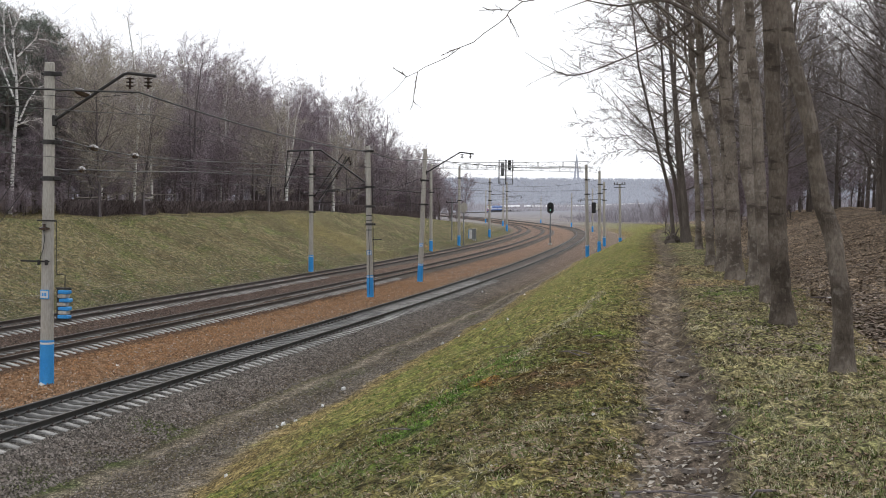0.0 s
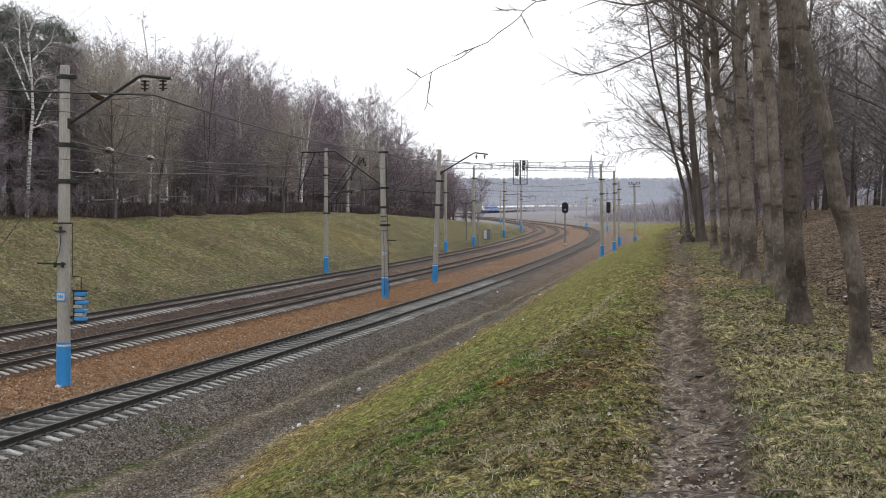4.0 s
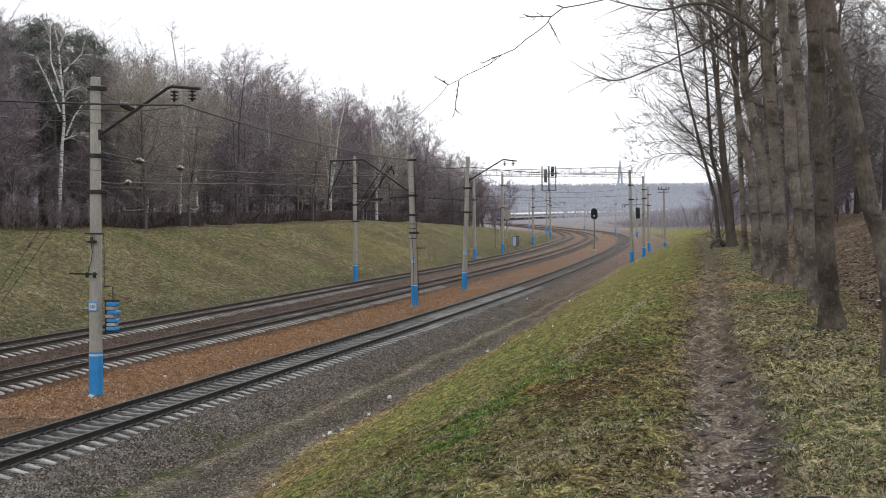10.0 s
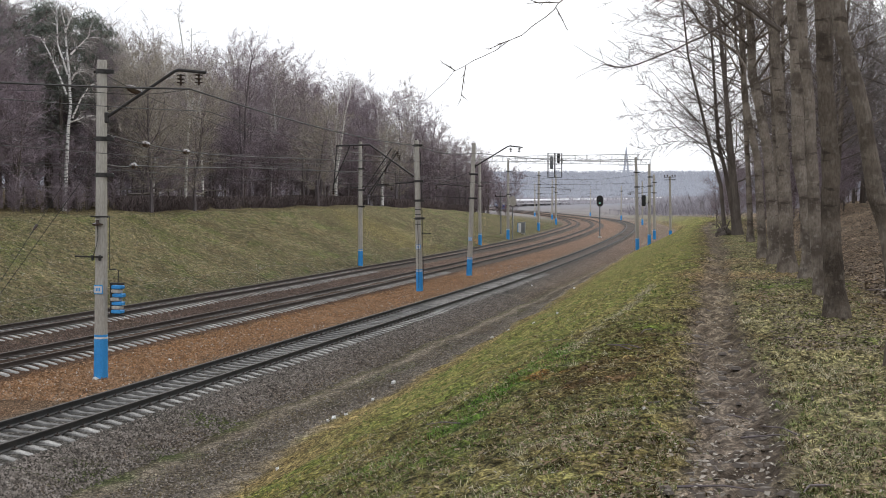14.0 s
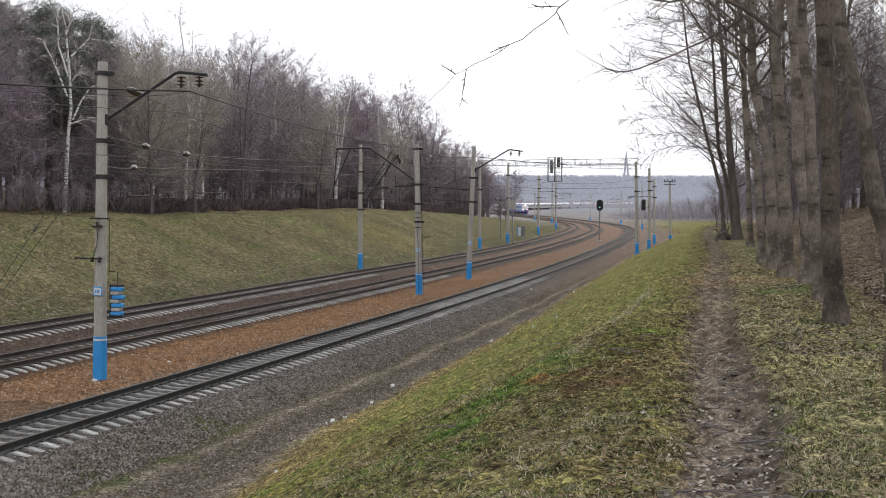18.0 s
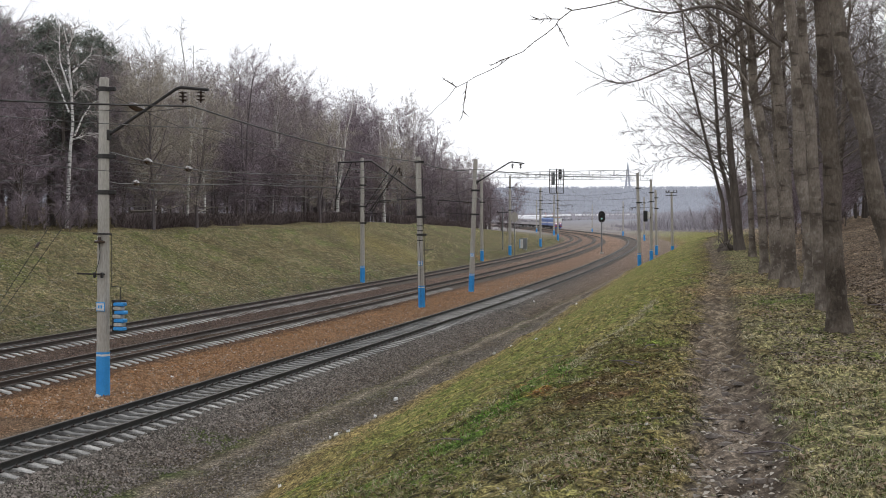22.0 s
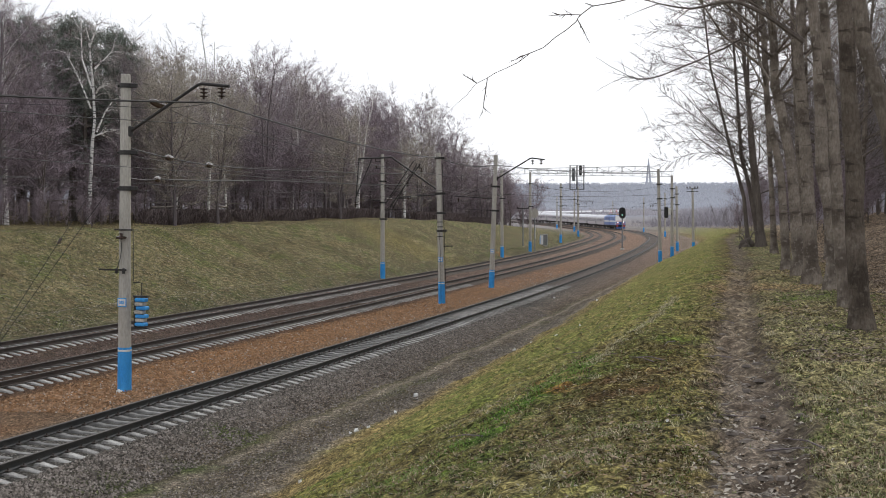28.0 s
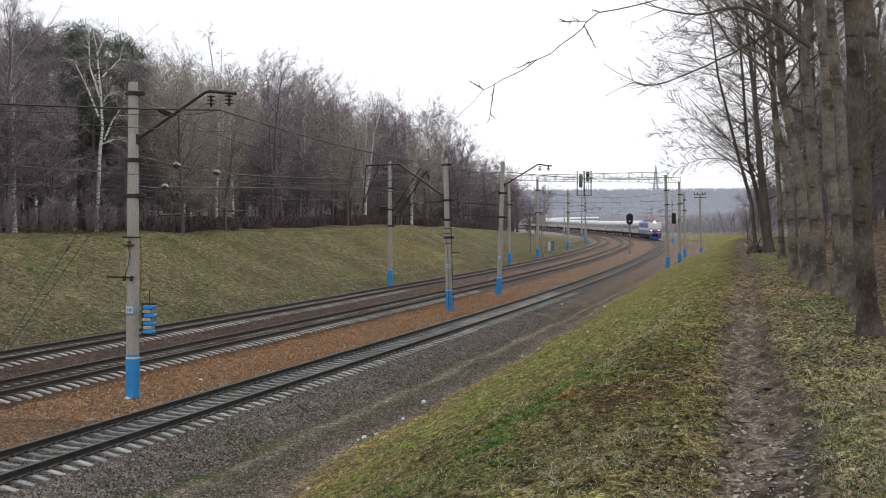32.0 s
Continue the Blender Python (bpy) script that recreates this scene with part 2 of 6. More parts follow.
        wide.inputs[1].default_value = radius * 2.4
        nt.links.new(gap.outputs["Value"], wide.inputs[2])
        col = blend(nt, remap(nt, wide.outputs[0], radius * 1.5, radius * 2.3, 0.8, 0.0), col, tint)
    col = blend(nt, 1.0, col, blend(nt, remap(nt, big, 0.3, 0.7), (0.75, 0.75, 0.75), (1.2, 1.2, 1.2)), "MULTIPLY")
    # deep lows paint the shade of gaps between grass blades
    grain = blend(nt, remap(nt, fine, 0.37, 0.63), (0.24, 0.24, 0.23), (1.6, 1.6, 1.6))
    grain = blend(nt, 1.0, grain, blend(nt, remap(nt, blade, 0.38, 0.62), (0.4, 0.4, 0.38), (1.65, 1.65, 1.6)), "MULTIPLY")
    grain = blend(nt, 1.0, grain, blend(nt, remap(nt, dust, 0.36, 0.64), (0.6, 0.6, 0.58), (1.4, 1.4, 1.38)), "MULTIPLY")
    clod = tex_noise(nt, 4.0, 5.0, geo)
    grain = blend(nt, 1.0, grain, blend(nt, remap(nt, clod, 0.38, 0.62), (0.66, 0.64, 0.62), (1.32, 1.32, 1.3)), "MULTIPLY")
    pebbles = ramp(nt, hsv.outputs[0], [(0.0, (0.35, 0.35, 0.36)), (0.5, (0.85, 0.83, 0.80)), (0.85, (1.25, 1.22, 1.18)), (1.0, (2.3, 2.3, 2.3))])
    pebbles = blend(nt, 0.55, pebbles, grain, "MULTIPLY")
    col = blend(nt, 1.0, col, blend(nt, gravel, grain, pebbles), "MULTIPLY")
    sep = nt.nodes.new("ShaderNodeSeparateXYZ")
    nt.links.new(geo, sep.inputs[0])
    slope = ramp(nt, pos, [((q + 60.0) / 90.0, (v, v, v)) for q, v in ((-60, 0), (7.0, 0), (8.5, 1), (13.7, 1), (14.4, 0), (30, 0))])
    lush = nt.nodes.new("ShaderNodeMath")
    lush.operation = "MULTIPLY"
    nt.links.new(slope, lush.inputs[0])
    nt.links.new(remap(nt, sep.outputs["Y"], 14.0, 26.0, 0.0, 0.85), lush.inputs[1])
    green = blend(nt, remap(nt, mid, 0.36, 0.62), (0.15, 0.17, 0.044), (0.225, 0.192, 0.072))
    col = blend(nt, lush.outputs[0], col, blend(nt, 0.8, green, grain, "MULTIPLY"))
    # worn: gravel turns pinkish brown with distance from the camera
    worn = nt.nodes.new("ShaderNodeMath")
    worn.operation = "MULTIPLY"
    nt.links.new(remap(nt, sep.outputs["Y"], 75.0, 150.0, 0.0, 0.75), worn.inputs[0])
    nt.links.new(gravel, worn.inputs[1])
    col = blend(nt, worn.outputs[0], col, blend(nt, 0.6, blend(nt, remap(nt, mid, 0.35, 0.65), (0.225, 0.158, 0.13), (0.33, 0.235, 0.19)), grain, "MULTIPLY"))
    # far ground goes purple-grey: haze put into its colour
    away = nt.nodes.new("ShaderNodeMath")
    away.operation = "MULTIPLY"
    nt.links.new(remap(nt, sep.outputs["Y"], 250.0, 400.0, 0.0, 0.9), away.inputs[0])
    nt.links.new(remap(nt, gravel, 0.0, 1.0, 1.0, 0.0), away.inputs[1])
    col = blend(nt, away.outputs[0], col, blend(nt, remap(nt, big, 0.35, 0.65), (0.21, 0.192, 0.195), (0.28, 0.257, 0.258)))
    # farther off, a bluish haze is painted over everything
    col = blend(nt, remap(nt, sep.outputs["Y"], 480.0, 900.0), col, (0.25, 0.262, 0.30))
    # the trodden path: wet mud with drier trampled patches and a darkened strip along its upper side
    along = nt.nodes.new("ShaderNodeMath")
    along.operation = "MULTIPLY_ADD"
    nt.links.new(tex_noise(nt, 2.6, 4.0, geo), along.inputs[0])
    along.inputs[1].default_value = 0.55
    nt.links.new(at.outputs["Fac"], along.inputs[2])
    lane = remap(nt, along.outputs[0], 14.55, 15.85)
    trod = ramp(nt, lane, [(0.0, (0, 0, 0)), (0.29, (0, 0, 0)), (0.42, (1, 1, 1)), (0.74, (1, 1, 1)), (0.92, (0, 0, 0))])
    # the small bank's shade, painted into the colour of that strip
    edge_shade = ramp(nt, lane, [(0.0, (0, 0, 0)), (0.64, (0, 0, 0)), (0.78, (0.75, 0.75, 0.75)), (0.84, (0.75, 0.75, 0.75)), (0.95, (0, 0, 0))])
    wet = blend(nt, remap(nt, clod, 0.40, 0.60), (0.10, 0.077, 0.061), (0.19, 0.155, 0.127))
    dry = blend(nt, remap(nt, clod, 0.40, 0.60), (0.135, 0.105, 0.078), (0.225, 0.182, 0.138))
    mud = blend(nt, remap(nt, sep.outputs["Y"], 11.0, 19.0), wet, dry)
    mud = blend(nt, 0.5, mud, grain, "MULTIPLY")
    mud = blend(nt, edge_shade, mud, (0.058, 0.045, 0.037))
    reach = nt.nodes.new("ShaderNodeMath")
    reach.operation = "MULTIPLY"
    nt.links.new(trod, reach.inputs[0])
    nt.links.new(remap(nt, sep.outputs["Y"], 11.0, 40.0, 0.95, 0.3), reach.inputs[1])
    col = blend(nt, reach.outputs[0], col, mud)
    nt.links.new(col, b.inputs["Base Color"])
    height = blend(nt, gravel, fine, cell.outputs["Distance"])
    bumped(nt, b, height, 1.0, 0.06)
    return m


M_GROUND = ground_material()
M_CONCRETE = mat("weathered_concrete", (0.43, 0.405, 0.365), (0.56, 0.535, 0.49), 1.2, 25, 0.9, stretch=(1, 1, 0.25))
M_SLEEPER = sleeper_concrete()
# darker sleeper tones for the middle and far distance
M_SLEEPER_MID = mat("dusty_sleeper_concrete", (0.31, 0.295, 0.28), (0.40, 0.385, 0.365), 2.0, 30, 0.92, vary="object", amount=0.3)
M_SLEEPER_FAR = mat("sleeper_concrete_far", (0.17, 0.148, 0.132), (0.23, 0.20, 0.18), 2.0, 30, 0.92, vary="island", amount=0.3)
M_RAIL_NEAR = mat("blackened_rail_web", (0.028, 0.029, 0.031), (0.048, 0.047, 0.047), 3.0, 40, 0.6)
M_RAIL = mat("rusty_rail_web", (0.040, 0.030, 0.026), (0.062, 0.044, 0.036), 3.0, 40, 0.7)
M_RAIL_TOP = mat("worn_rail_head", (0.075, 0.064, 0.058), (0.11, 0.095, 0.086), 2.0, 30, 0.62, metal=0.25, bump=0.05)
M_BLUE = mat("sky_blue_paint", (0.03, 0.31, 0.78), (0.055, 0.37, 0.82), 2.0, 30, 0.6, bump=0.1)
M_WHITE = mat("white_paint", (0.72, 0.72, 0.70), (0.80, 0.80, 0.79), 3.0, 30, 0.6, bump=0.1)
M_DARK = mat("dark_galvanised_steel", (0.035, 0.033, 0.033), (0.06, 0.056, 0.054), 4.0, 40, 0.6, metal=0.3)
M_GREYSTEEL = mat("grey_painted_steel", (0.19, 0.20, 0.21), (0.27, 0.28, 0.29), 3.0, 30, 0.6, metal=0.2)
M_INSUL = mat("brown_porcelain", (0.06, 0.04, 0.035), (0.09, 0.065, 0.055), 6.0, 40, 0.25, bump=0.0)
M_BLACK = mat("black_enamel", (0.012, 0.012, 0.013), (0.02, 0.02, 0.02), 5.0, 40, 0.5, bump=0.05)
M_WIRE = mat("oxidised_copper_wire", (0.03, 0.029, 0.03), (0.045, 0.043, 0.042), 2.0, 10, 0.7, bump=0.0)
M_BIRCH = birch_bark()
M_BARK = grey_bark()
M_BARK_MID = mat("brown_wood_bark", (0.155, 0.132, 0.137), (0.23, 0.20, 0.206), 1.0, 14, 0.95, stretch=(1, 1, 0.3))
M_BARK_DARK = mat("dark_bark", (0.12, 0.102, 0.09), (0.19, 0.162, 0.143), 2.0, 14, 0.95, stretch=(1, 1, 0.3))
# twig colour with the wood's purple aerial haze painted in
M_TWIG = mat("purple_brown_twigs", (0.325, 0.265, 0.295), (0.45, 0.38, 0.415), 0.5, 6, 0.95, bump=0.0, vary="island", amount=0.3)
M_TWIG_TAN = mat("tan_willow_twigs", (0.41, 0.365, 0.305), (0.54, 0.49, 0.415), 0.5, 6, 0.95, bump=0.0, vary="island", amount=0.3)
M_TWIG_MID = mat("grey_brown_twigs", (0.23, 0.205, 0.205), (0.34, 0.305, 0.305), 0.5, 6, 0.95, bump=0.0, vary="island", amount=0.4)
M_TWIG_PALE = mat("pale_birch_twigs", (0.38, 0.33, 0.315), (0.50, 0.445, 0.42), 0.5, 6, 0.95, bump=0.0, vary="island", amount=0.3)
M_TWIG_DARK = mat("dark_near_twigs", (0.16, 0.132, 0.12), (0.25, 0.212, 0.192), 0.5, 6, 0.95, bump=0.0, vary="island", amount=0.4)
# needle green lifted and greyed to carry the haze over the pines
M_PINE = mat("pine_needles", (0.19, 0.215, 0.185), (0.26, 0.28, 0.24), 0.8, 9, 0.9, bump=0.0, vary="island", amount=0.5)
M_HEDGE = mat("bare_hedge_twigs", (0.17, 0.135, 0.135), (0.25, 0.205, 0.20), 1.0, 9, 0.95, bump=0.0, vary="island", amount=0.5)
M_GRASS = mat("spring_grass_blades", (0.12, 0.175, 0.045), (0.20, 0.235, 0.085), 0.6, 8, 0.85, bump=0.0, vary="island", amount=0.5)
M_STRAW = mat("dry_grass_blades", (0.36, 0.325, 0.205), (0.52, 0.475, 0.335), 0.6, 8, 0.9, bump=0.0, vary="island", amount=0.6)
M_LEAF = mat("dead_leaves", (0.22, 0.155, 0.10), (0.36, 0.29, 0.21), 0.9, 12, 0.85, bump=0.0, vary="island", amount=0.7)
M_STONE = mat("grey_ballast_stone", (0.215, 0.187, 0.165), (0.35, 0.315, 0.285), 3.0, 20, 0.95, bump=0.0, vary="island", amount=0.75)
M_RUST_STONE = mat("rust_stained_ballast", (0.335, 0.188, 0.10), (0.43, 0.295, 0.195), 3.0, 20, 0.95, bump=0.0, vary="island", amount=0.5)
M_LOCO = mat("locomotive_blue", (0.028, 0.115, 0.40), (0.042, 0.145, 0.46), 1.0, 20, 0.4, bump=0.0)
M_RED = mat("red_paint", (0.55, 0.06, 0.05), (0.62, 0.09, 0.07), 2.0, 20, 0.45, bump=0.0)
M_ORANGE = mat("orange_paint", (0.60, 0.25, 0.06), (0.66, 0.30, 0.09), 2.0, 20, 0.5, bump=0.0)
M_CAR = mat("light_grey_carriage_paint", (0.44, 0.41, 0.43), (0.52, 0.49, 0.51), 0.6, 10, 0.5, bump=0.0)
M_CAR_ROOF = mat("pale_carriage_roof", (0.68, 0.68, 0.73), (0.76, 0.76, 0.80), 0.6, 10, 0.45, bump=0.0)
M_UNDER = mat("sooty_underframe", (0.035, 0.033, 0.034), (0.055, 0.05, 0.05), 1.0, 10, 0.8, bump=0.0)
M_GLASS = mat("dark_window_glass", (0.05, 0.055, 0.065), (0.07, 0.075, 0.09), 0.4, 3, 0.08, bump=0.0)
M_LAMP = glow("lit_headlamp", (1.0, 0.93, 0.85), 5.0)
M_GREEN_LAMP = glow("green_signal_lamp", (0.45, 1.0, 0.82), 0.45)
# distance haze painted in: dull base colours plus a faint bluish glow
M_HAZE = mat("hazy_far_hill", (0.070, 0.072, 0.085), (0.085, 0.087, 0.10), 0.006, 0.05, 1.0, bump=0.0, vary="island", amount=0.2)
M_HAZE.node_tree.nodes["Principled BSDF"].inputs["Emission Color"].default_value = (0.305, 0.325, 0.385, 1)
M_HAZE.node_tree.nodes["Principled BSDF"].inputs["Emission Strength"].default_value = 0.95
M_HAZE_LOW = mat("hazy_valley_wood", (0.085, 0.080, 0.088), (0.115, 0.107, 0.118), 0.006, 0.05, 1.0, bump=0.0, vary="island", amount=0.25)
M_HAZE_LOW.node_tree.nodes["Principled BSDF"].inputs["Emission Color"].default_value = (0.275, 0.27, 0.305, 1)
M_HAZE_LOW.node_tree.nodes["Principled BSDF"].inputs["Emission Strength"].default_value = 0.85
# lavender haze mixed into the thickets' base colour
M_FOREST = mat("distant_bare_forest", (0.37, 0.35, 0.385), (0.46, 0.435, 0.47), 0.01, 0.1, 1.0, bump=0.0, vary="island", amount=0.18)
M_GANTRY = mat("pale_galvanised_lattice", (0.42, 0.42, 0.43), (0.54, 0.54, 0.55), 3.0, 30, 0.6, metal=0.2)


# ---- mesh helpers ----
class Geo:
    """Collects vertices and faces of one mesh."""

    def __init__(self):
        self.v, self.f = [], []

    def add(self, v, f):
        n = len(self.v)
        self.v += [tuple(p) for p in v]
        self.f += [tuple(i + n for i in q) for q in f]
        return self

    def box(self, c, s, bev=0.0, m=None):
        """A box of size s about c, its edges chamfered by bev."""
        x, y, z = (a / 2 for a in s)
        if bev <= 0:
            v = [(i * x, j * y, k * z) for i in (-1, 1) for j in (-1, 1) for k in (-1, 1)]
            f = [(0, 1, 3, 2), (4, 6, 7, 5), (0, 4, 5, 1), (2, 3, 7, 6), (0, 2, 6, 4), (1, 5, 7, 3)]
        else:
            b = min(bev, x * 0.9, y * 0.9, z * 0.9)
            ring = [(-x, -y + b), (-x + b, -y), (x - b, -y), (x, -y + b), (x, y - b), (x - b, y), (-x + b, y), (-x, y - b)]
            v, f = [], []
            for zz, k in ((-z, b), (-z + b, 0), (z - b, 0), (z, b)):
                sx, sy = (x - k) / x, (y - k) / y
                v += [(p * sx, q * sy, zz) for p, q in ring]
            for r in range(3):
                f += [(r * 8 + i, r * 8 + (i + 1) % 8, r * 8 + 8 + (i + 1) % 8, r * 8 + 8 + i) for i in range(8)]
            f += [tuple(range(7, -1, -1)), tuple(range(24, 32))]
        v = [Vector(p) + Vector(c) for p in v]
        if m is not None:
            v = [m @ p for p in v]
        return self.add(v, f)

    def tube(self, pts, rad, n=6, caps=True):
        """A round bar along pts; rad is one radius or one for each point."""
        pts = [Vector(p) for p in pts]
        rad = [rad] * len(pts) if isinstance(rad, (int, float)) else rad
        v, f = [], []
        side = None
        for i, p in enumerate(pts):
            d = (pts[min(i + 1, len(pts) - 1)] - pts[max(i - 1, 0)]).normalized()
            if side is None:
                side = d.cross(Vector((0, 0, 1)) if abs(d.z) < 0.9 else Vector((1, 0, 0))).normalized()
            else:
                side = (side - d * side.dot(d)).normalized()
            up = d.cross(side)
            for k in range(n):
                a = 2 * math.pi * k / n
                v.append(p + (side * math.cos(a) + up * math.sin(a)) * rad[i])
        for i in range(len(pts) - 1):
            f += [(i * n + k, i * n + (k + 1) % n, (i + 1) * n + (k + 1) % n, (i + 1) * n + k) for k in range(n)]
        if caps:
            f += [tuple(range(n - 1, -1, -1)), tuple(range(len(v) - n, len(v)))]
        return self.add(v, f)

    def turned(self, profile, n=12, base=(0, 0, 0)):
        """A turned solid about the upright axis: profile of (radius, height)."""
        return self.tube([(base[0], base[1], base[2] + h) for r, h in profile], [max(r, 1e-4) for r, h in profile], n)


def mesh_of(name, geo, material, smooth=False):
    me = bpy.data.meshes.new(name)
    me.from_pydata(geo.v, [], geo.f)
    me.materials.append(material)
    if smooth:
        me.shade_smooth()
    return me


def part(name, geo, material, parent=None, label="", smooth=False):
    """One mesh object, a part of parent or a thing of its own."""
    ob = new(name, mesh_of(name, geo, material, smooth))
    ob.parent = parent
    return tagged(ob, label)


def raw(name, v, f, material, parent=None):
    me = bpy.data.meshes.new(name)
    me.from_pydata(v, [], f)
    me.materials.append(material)
    ob = new(name, me)
    ob.parent = parent
    return ob


# ---- the line of the railway: the nearest track's middle, seen from above ----
def spline(xs, ys):
    xs, ys = np.array(xs, float), np.array(ys, float)
    n, h = len(xs), np.diff(xs)
    a, b = np.zeros((n, n)), np.zeros(n)
    a[0, 0] = a[-1, -1] = 1
    for i in range(1, n - 1):
        a[i, i - 1], a[i, i], a[i, i + 1] = h[i - 1], 2 * (h[i - 1] + h[i]), h[i]
        b[i] = 6 * ((ys[i + 1] - ys[i]) / h[i] - (ys[i] - ys[i - 1]) / h[i - 1])
    m = np.linalg.solve(a, b)

    def value(x):
        x = np.asarray(x, float)
        i = np.clip(np.searchsorted(xs, x) - 1, 0, n - 2)
        t, hh = x - xs[i], h[i]
        return ys[i] + t * ((ys[i + 1] - ys[i]) / hh - hh * (2 * m[i] + m[i + 1]) / 6) + t * t * m[i] / 2 + t**3 * (m[i + 1] - m[i]) / (6 * hh)

    return value


line_x = spline([-200, -60, 0, 22, 35, 50, 70, 90, 120, 160, 203, 278, 360, 420, 475, 530, 620, 710, 800, 900, 1010, 1100, 1250, 2500],
                [-66, -31.5, -16.4, -10.9, -7.62, -3.88, 1.12, 5.95, 13.1, 22.0, 30.3, 40.5, 44.7, 45.2, 43, 38, 28.5, 34, 60.7, 92.5, 136, 173, 230, 700])
line_z = spline([-200, -60, 0, 60, 100, 150, 203, 278, 360, 420, 475, 530, 620, 710, 800, 900, 1010, 1100, 1250, 2500],
                [0, 0, 0, 0, 0.12, 0.6, 1.05, 1.3, 1.5, 1.6, 2.0, 2.5, 3.2, 4, 4.8, 5.7, 6.5, 7.6, 10, 30])
T_Y = np.arange(-190.0, 2450.0, 0.5)
T_X = line_x(T_Y)
T_S = np.concatenate([[0], np.cumsum(np.hypot(np.diff(T_X), np.diff(T_Y)))])
T_S -= np.interp(0.0, T_Y, T_S)
T_Z = line_z(T_Y)
T_H = np.arctan2(np.gradient(T_X), np.gradient(T_Y))


def at(s, d, z=0.0):
    """World place of a point s metres along the line, d metres to its right and z over its rails."""
    x, y, h, zz = (float(np.interp(s, T_S, q)) for q in (T_X, T_Y, T_H, T_Z))
    return Vector((x + math.cos(h) * d, y - math.sin(h) * d, zz + z))


def heading(s):
    """Turn in degrees about the upright of a thing whose +y points along the line."""
    return -math.degrees(float(np.interp(s, T_S, T_H)))


def crest_shift(s):
    """How far the path and the bank's crest stand out from their usual distance."""
    return np.interp(s, [-50, 14, 20, 32, 50, 93, 120, 150, 200], [0.9, 0.8, 0.45, 0.05, -0.4, -2.2, -2.4, -1.2, 0.5])


def foot_shift(s):
    return np.interp(s, [-50, 26, 32, 57, 76, 92, 128, 150, 170, 220], [0.9, 0.8, 0.1, -0.2, -0.9, -1.3, -1.9, -1.2, 0.4, 2.0])


def squeeze(s):
    """The tracks draw a little closer together round the curve."""
    return np.interp(s, [-200, 95, 165, 300], [1.0, 1.0, 1.17, 1.17])


PRO_D = [-3000, -400, -150, -60, -34, -30.8, -29.2, -19.6, -18.4, -17.0, -16.0, -15.3, -14.75, -14.35, -13.85, -12.75, -12.25, -11.85, -11.0, -9.6, -9.1, -8.7, -8.2, -7.1, -6.6, -6.2, -5.4, -3.6, -2.0, -1.45, -1.1, -0.6, 0.6, 1.1, 1.45, 2.1, 3.1,
         4.4, 5.6, 6.4, 9.5, 12.8, 13.7, 14.4, 14.6, 14.76, 15.22, 15.36, 15.6, 16.2, 17.2, 18.4, 20.0, 24.0, 27.0, 60, 150, 400, 3000]
PRO_Z = [60, 22, 10, 4.75, 4.30, 4.22, 4.02, 0.10, 0.32, -0.30, -0.44, -0.44, -0.32, -0.235, -0.203, -0.203, -0.235, -0.32, -0.44, -0.42, -0.32, -0.235, -0.203, -0.203, -0.235, -0.32, -0.42, -0.38, -0.38, -0.29, -0.235, -0.262, -0.262, -0.235, -0.29, -0.36, -0.66,
         -0.62, -0.50, -0.22, 1.35, 2.95, 3.22, 3.31, 3.30, 3.25, 3.235, 3.315, 3.34, 3.36, 3.36, 3.24, 3.5, 4.8, 5.05, 6, 9, 14, 40]


def ground_z(s, d):
    """Height of the ground over the rails at (s, d), and its zone coordinate."""
    s, d = np.asarray(s, float), np.asarray(d, float)
    a, b = foot_shift(s), crest_shift(s)
    foot, crest = 5.6 + a, 14.4 + b
    lat = np.where(d < 3.4, d, np.where(d < foot, 3.4 + (d - 3.4) * 2.2 / (foot - 3.4), np.where(d < crest, 5.6 + (d - foot) * 8.8 / (crest - foot), d - b)))
    lat = np.where(d < 0, d * squeeze(s), lat)
    z = np.interp(lat, PRO_D, PRO_Z)
    left = np.interp(s, [-200, 150, 260, 420], [1.0, 1.0, 0.35, 0.05])
    right = np.interp(s, [-200, 110, 170, 260, 420], [1.0, 1.0, 0.8, 0.4, 0.1])
    z = np.where((lat < -16) & (z > 0), z * left, z)
    z = np.where((lat > 5.6) & (z > 0), z * right, z)
    return z, lat


WAVES = [(2 ** random.uniform(-0.5, 3.6), random.uniform(0, 6.283), random.uniform(0, 6.283)) for k in range(46)]


LUMP_RNG = random.Random(77)
LUMPS = [(LUMP_RNG.uniform(0.22, 0.8), LUMP_RNG.uniform(0, 6.283), LUMP_RNG.uniform(0, 6.283)) for k in range(9)]


def unevenness(x, y, lat):
    """Small rises and hollows of the ground, stronger on the banks than on the ballast."""
    amp = np.interp(lat, [-200, -31, -30, -18, -15.6, 1.9, 3, 6, 13, 14.5, 15.2, 17, 19, 40, 200], [0.3, 0.08, 0.05, 0.05, 0.008, 0.008, 0.03, 0.05, 0.05, 0.035, 0.035, 0.05, 0.09, 0.2, 0.5])
    total = 0.0
    for w, a, ph in WAVES:
        total = total + np.sin((x * math.cos(a) + y * math.sin(a)) * 2 * math.pi / w + ph) * (w / 12) ** 0.55 * 0.33
    total = total * amp
    # trampled lumps on the path
    for w, a, ph in LUMPS:
        total = total + np.sin((x * math.cos(a) + y * math.sin(a)) * 2 * math.pi / w + ph) * w * 0.026 * np.interp(lat, [14.4, 14.7, 15.3, 15.7], [0.25, 1, 1, 0.3])
    return total


def ground_at(s, d):
    z, lat = ground_z(s, d)
    p = at(s, d)
    return float(z + unevenness(p.x, p.y, lat))


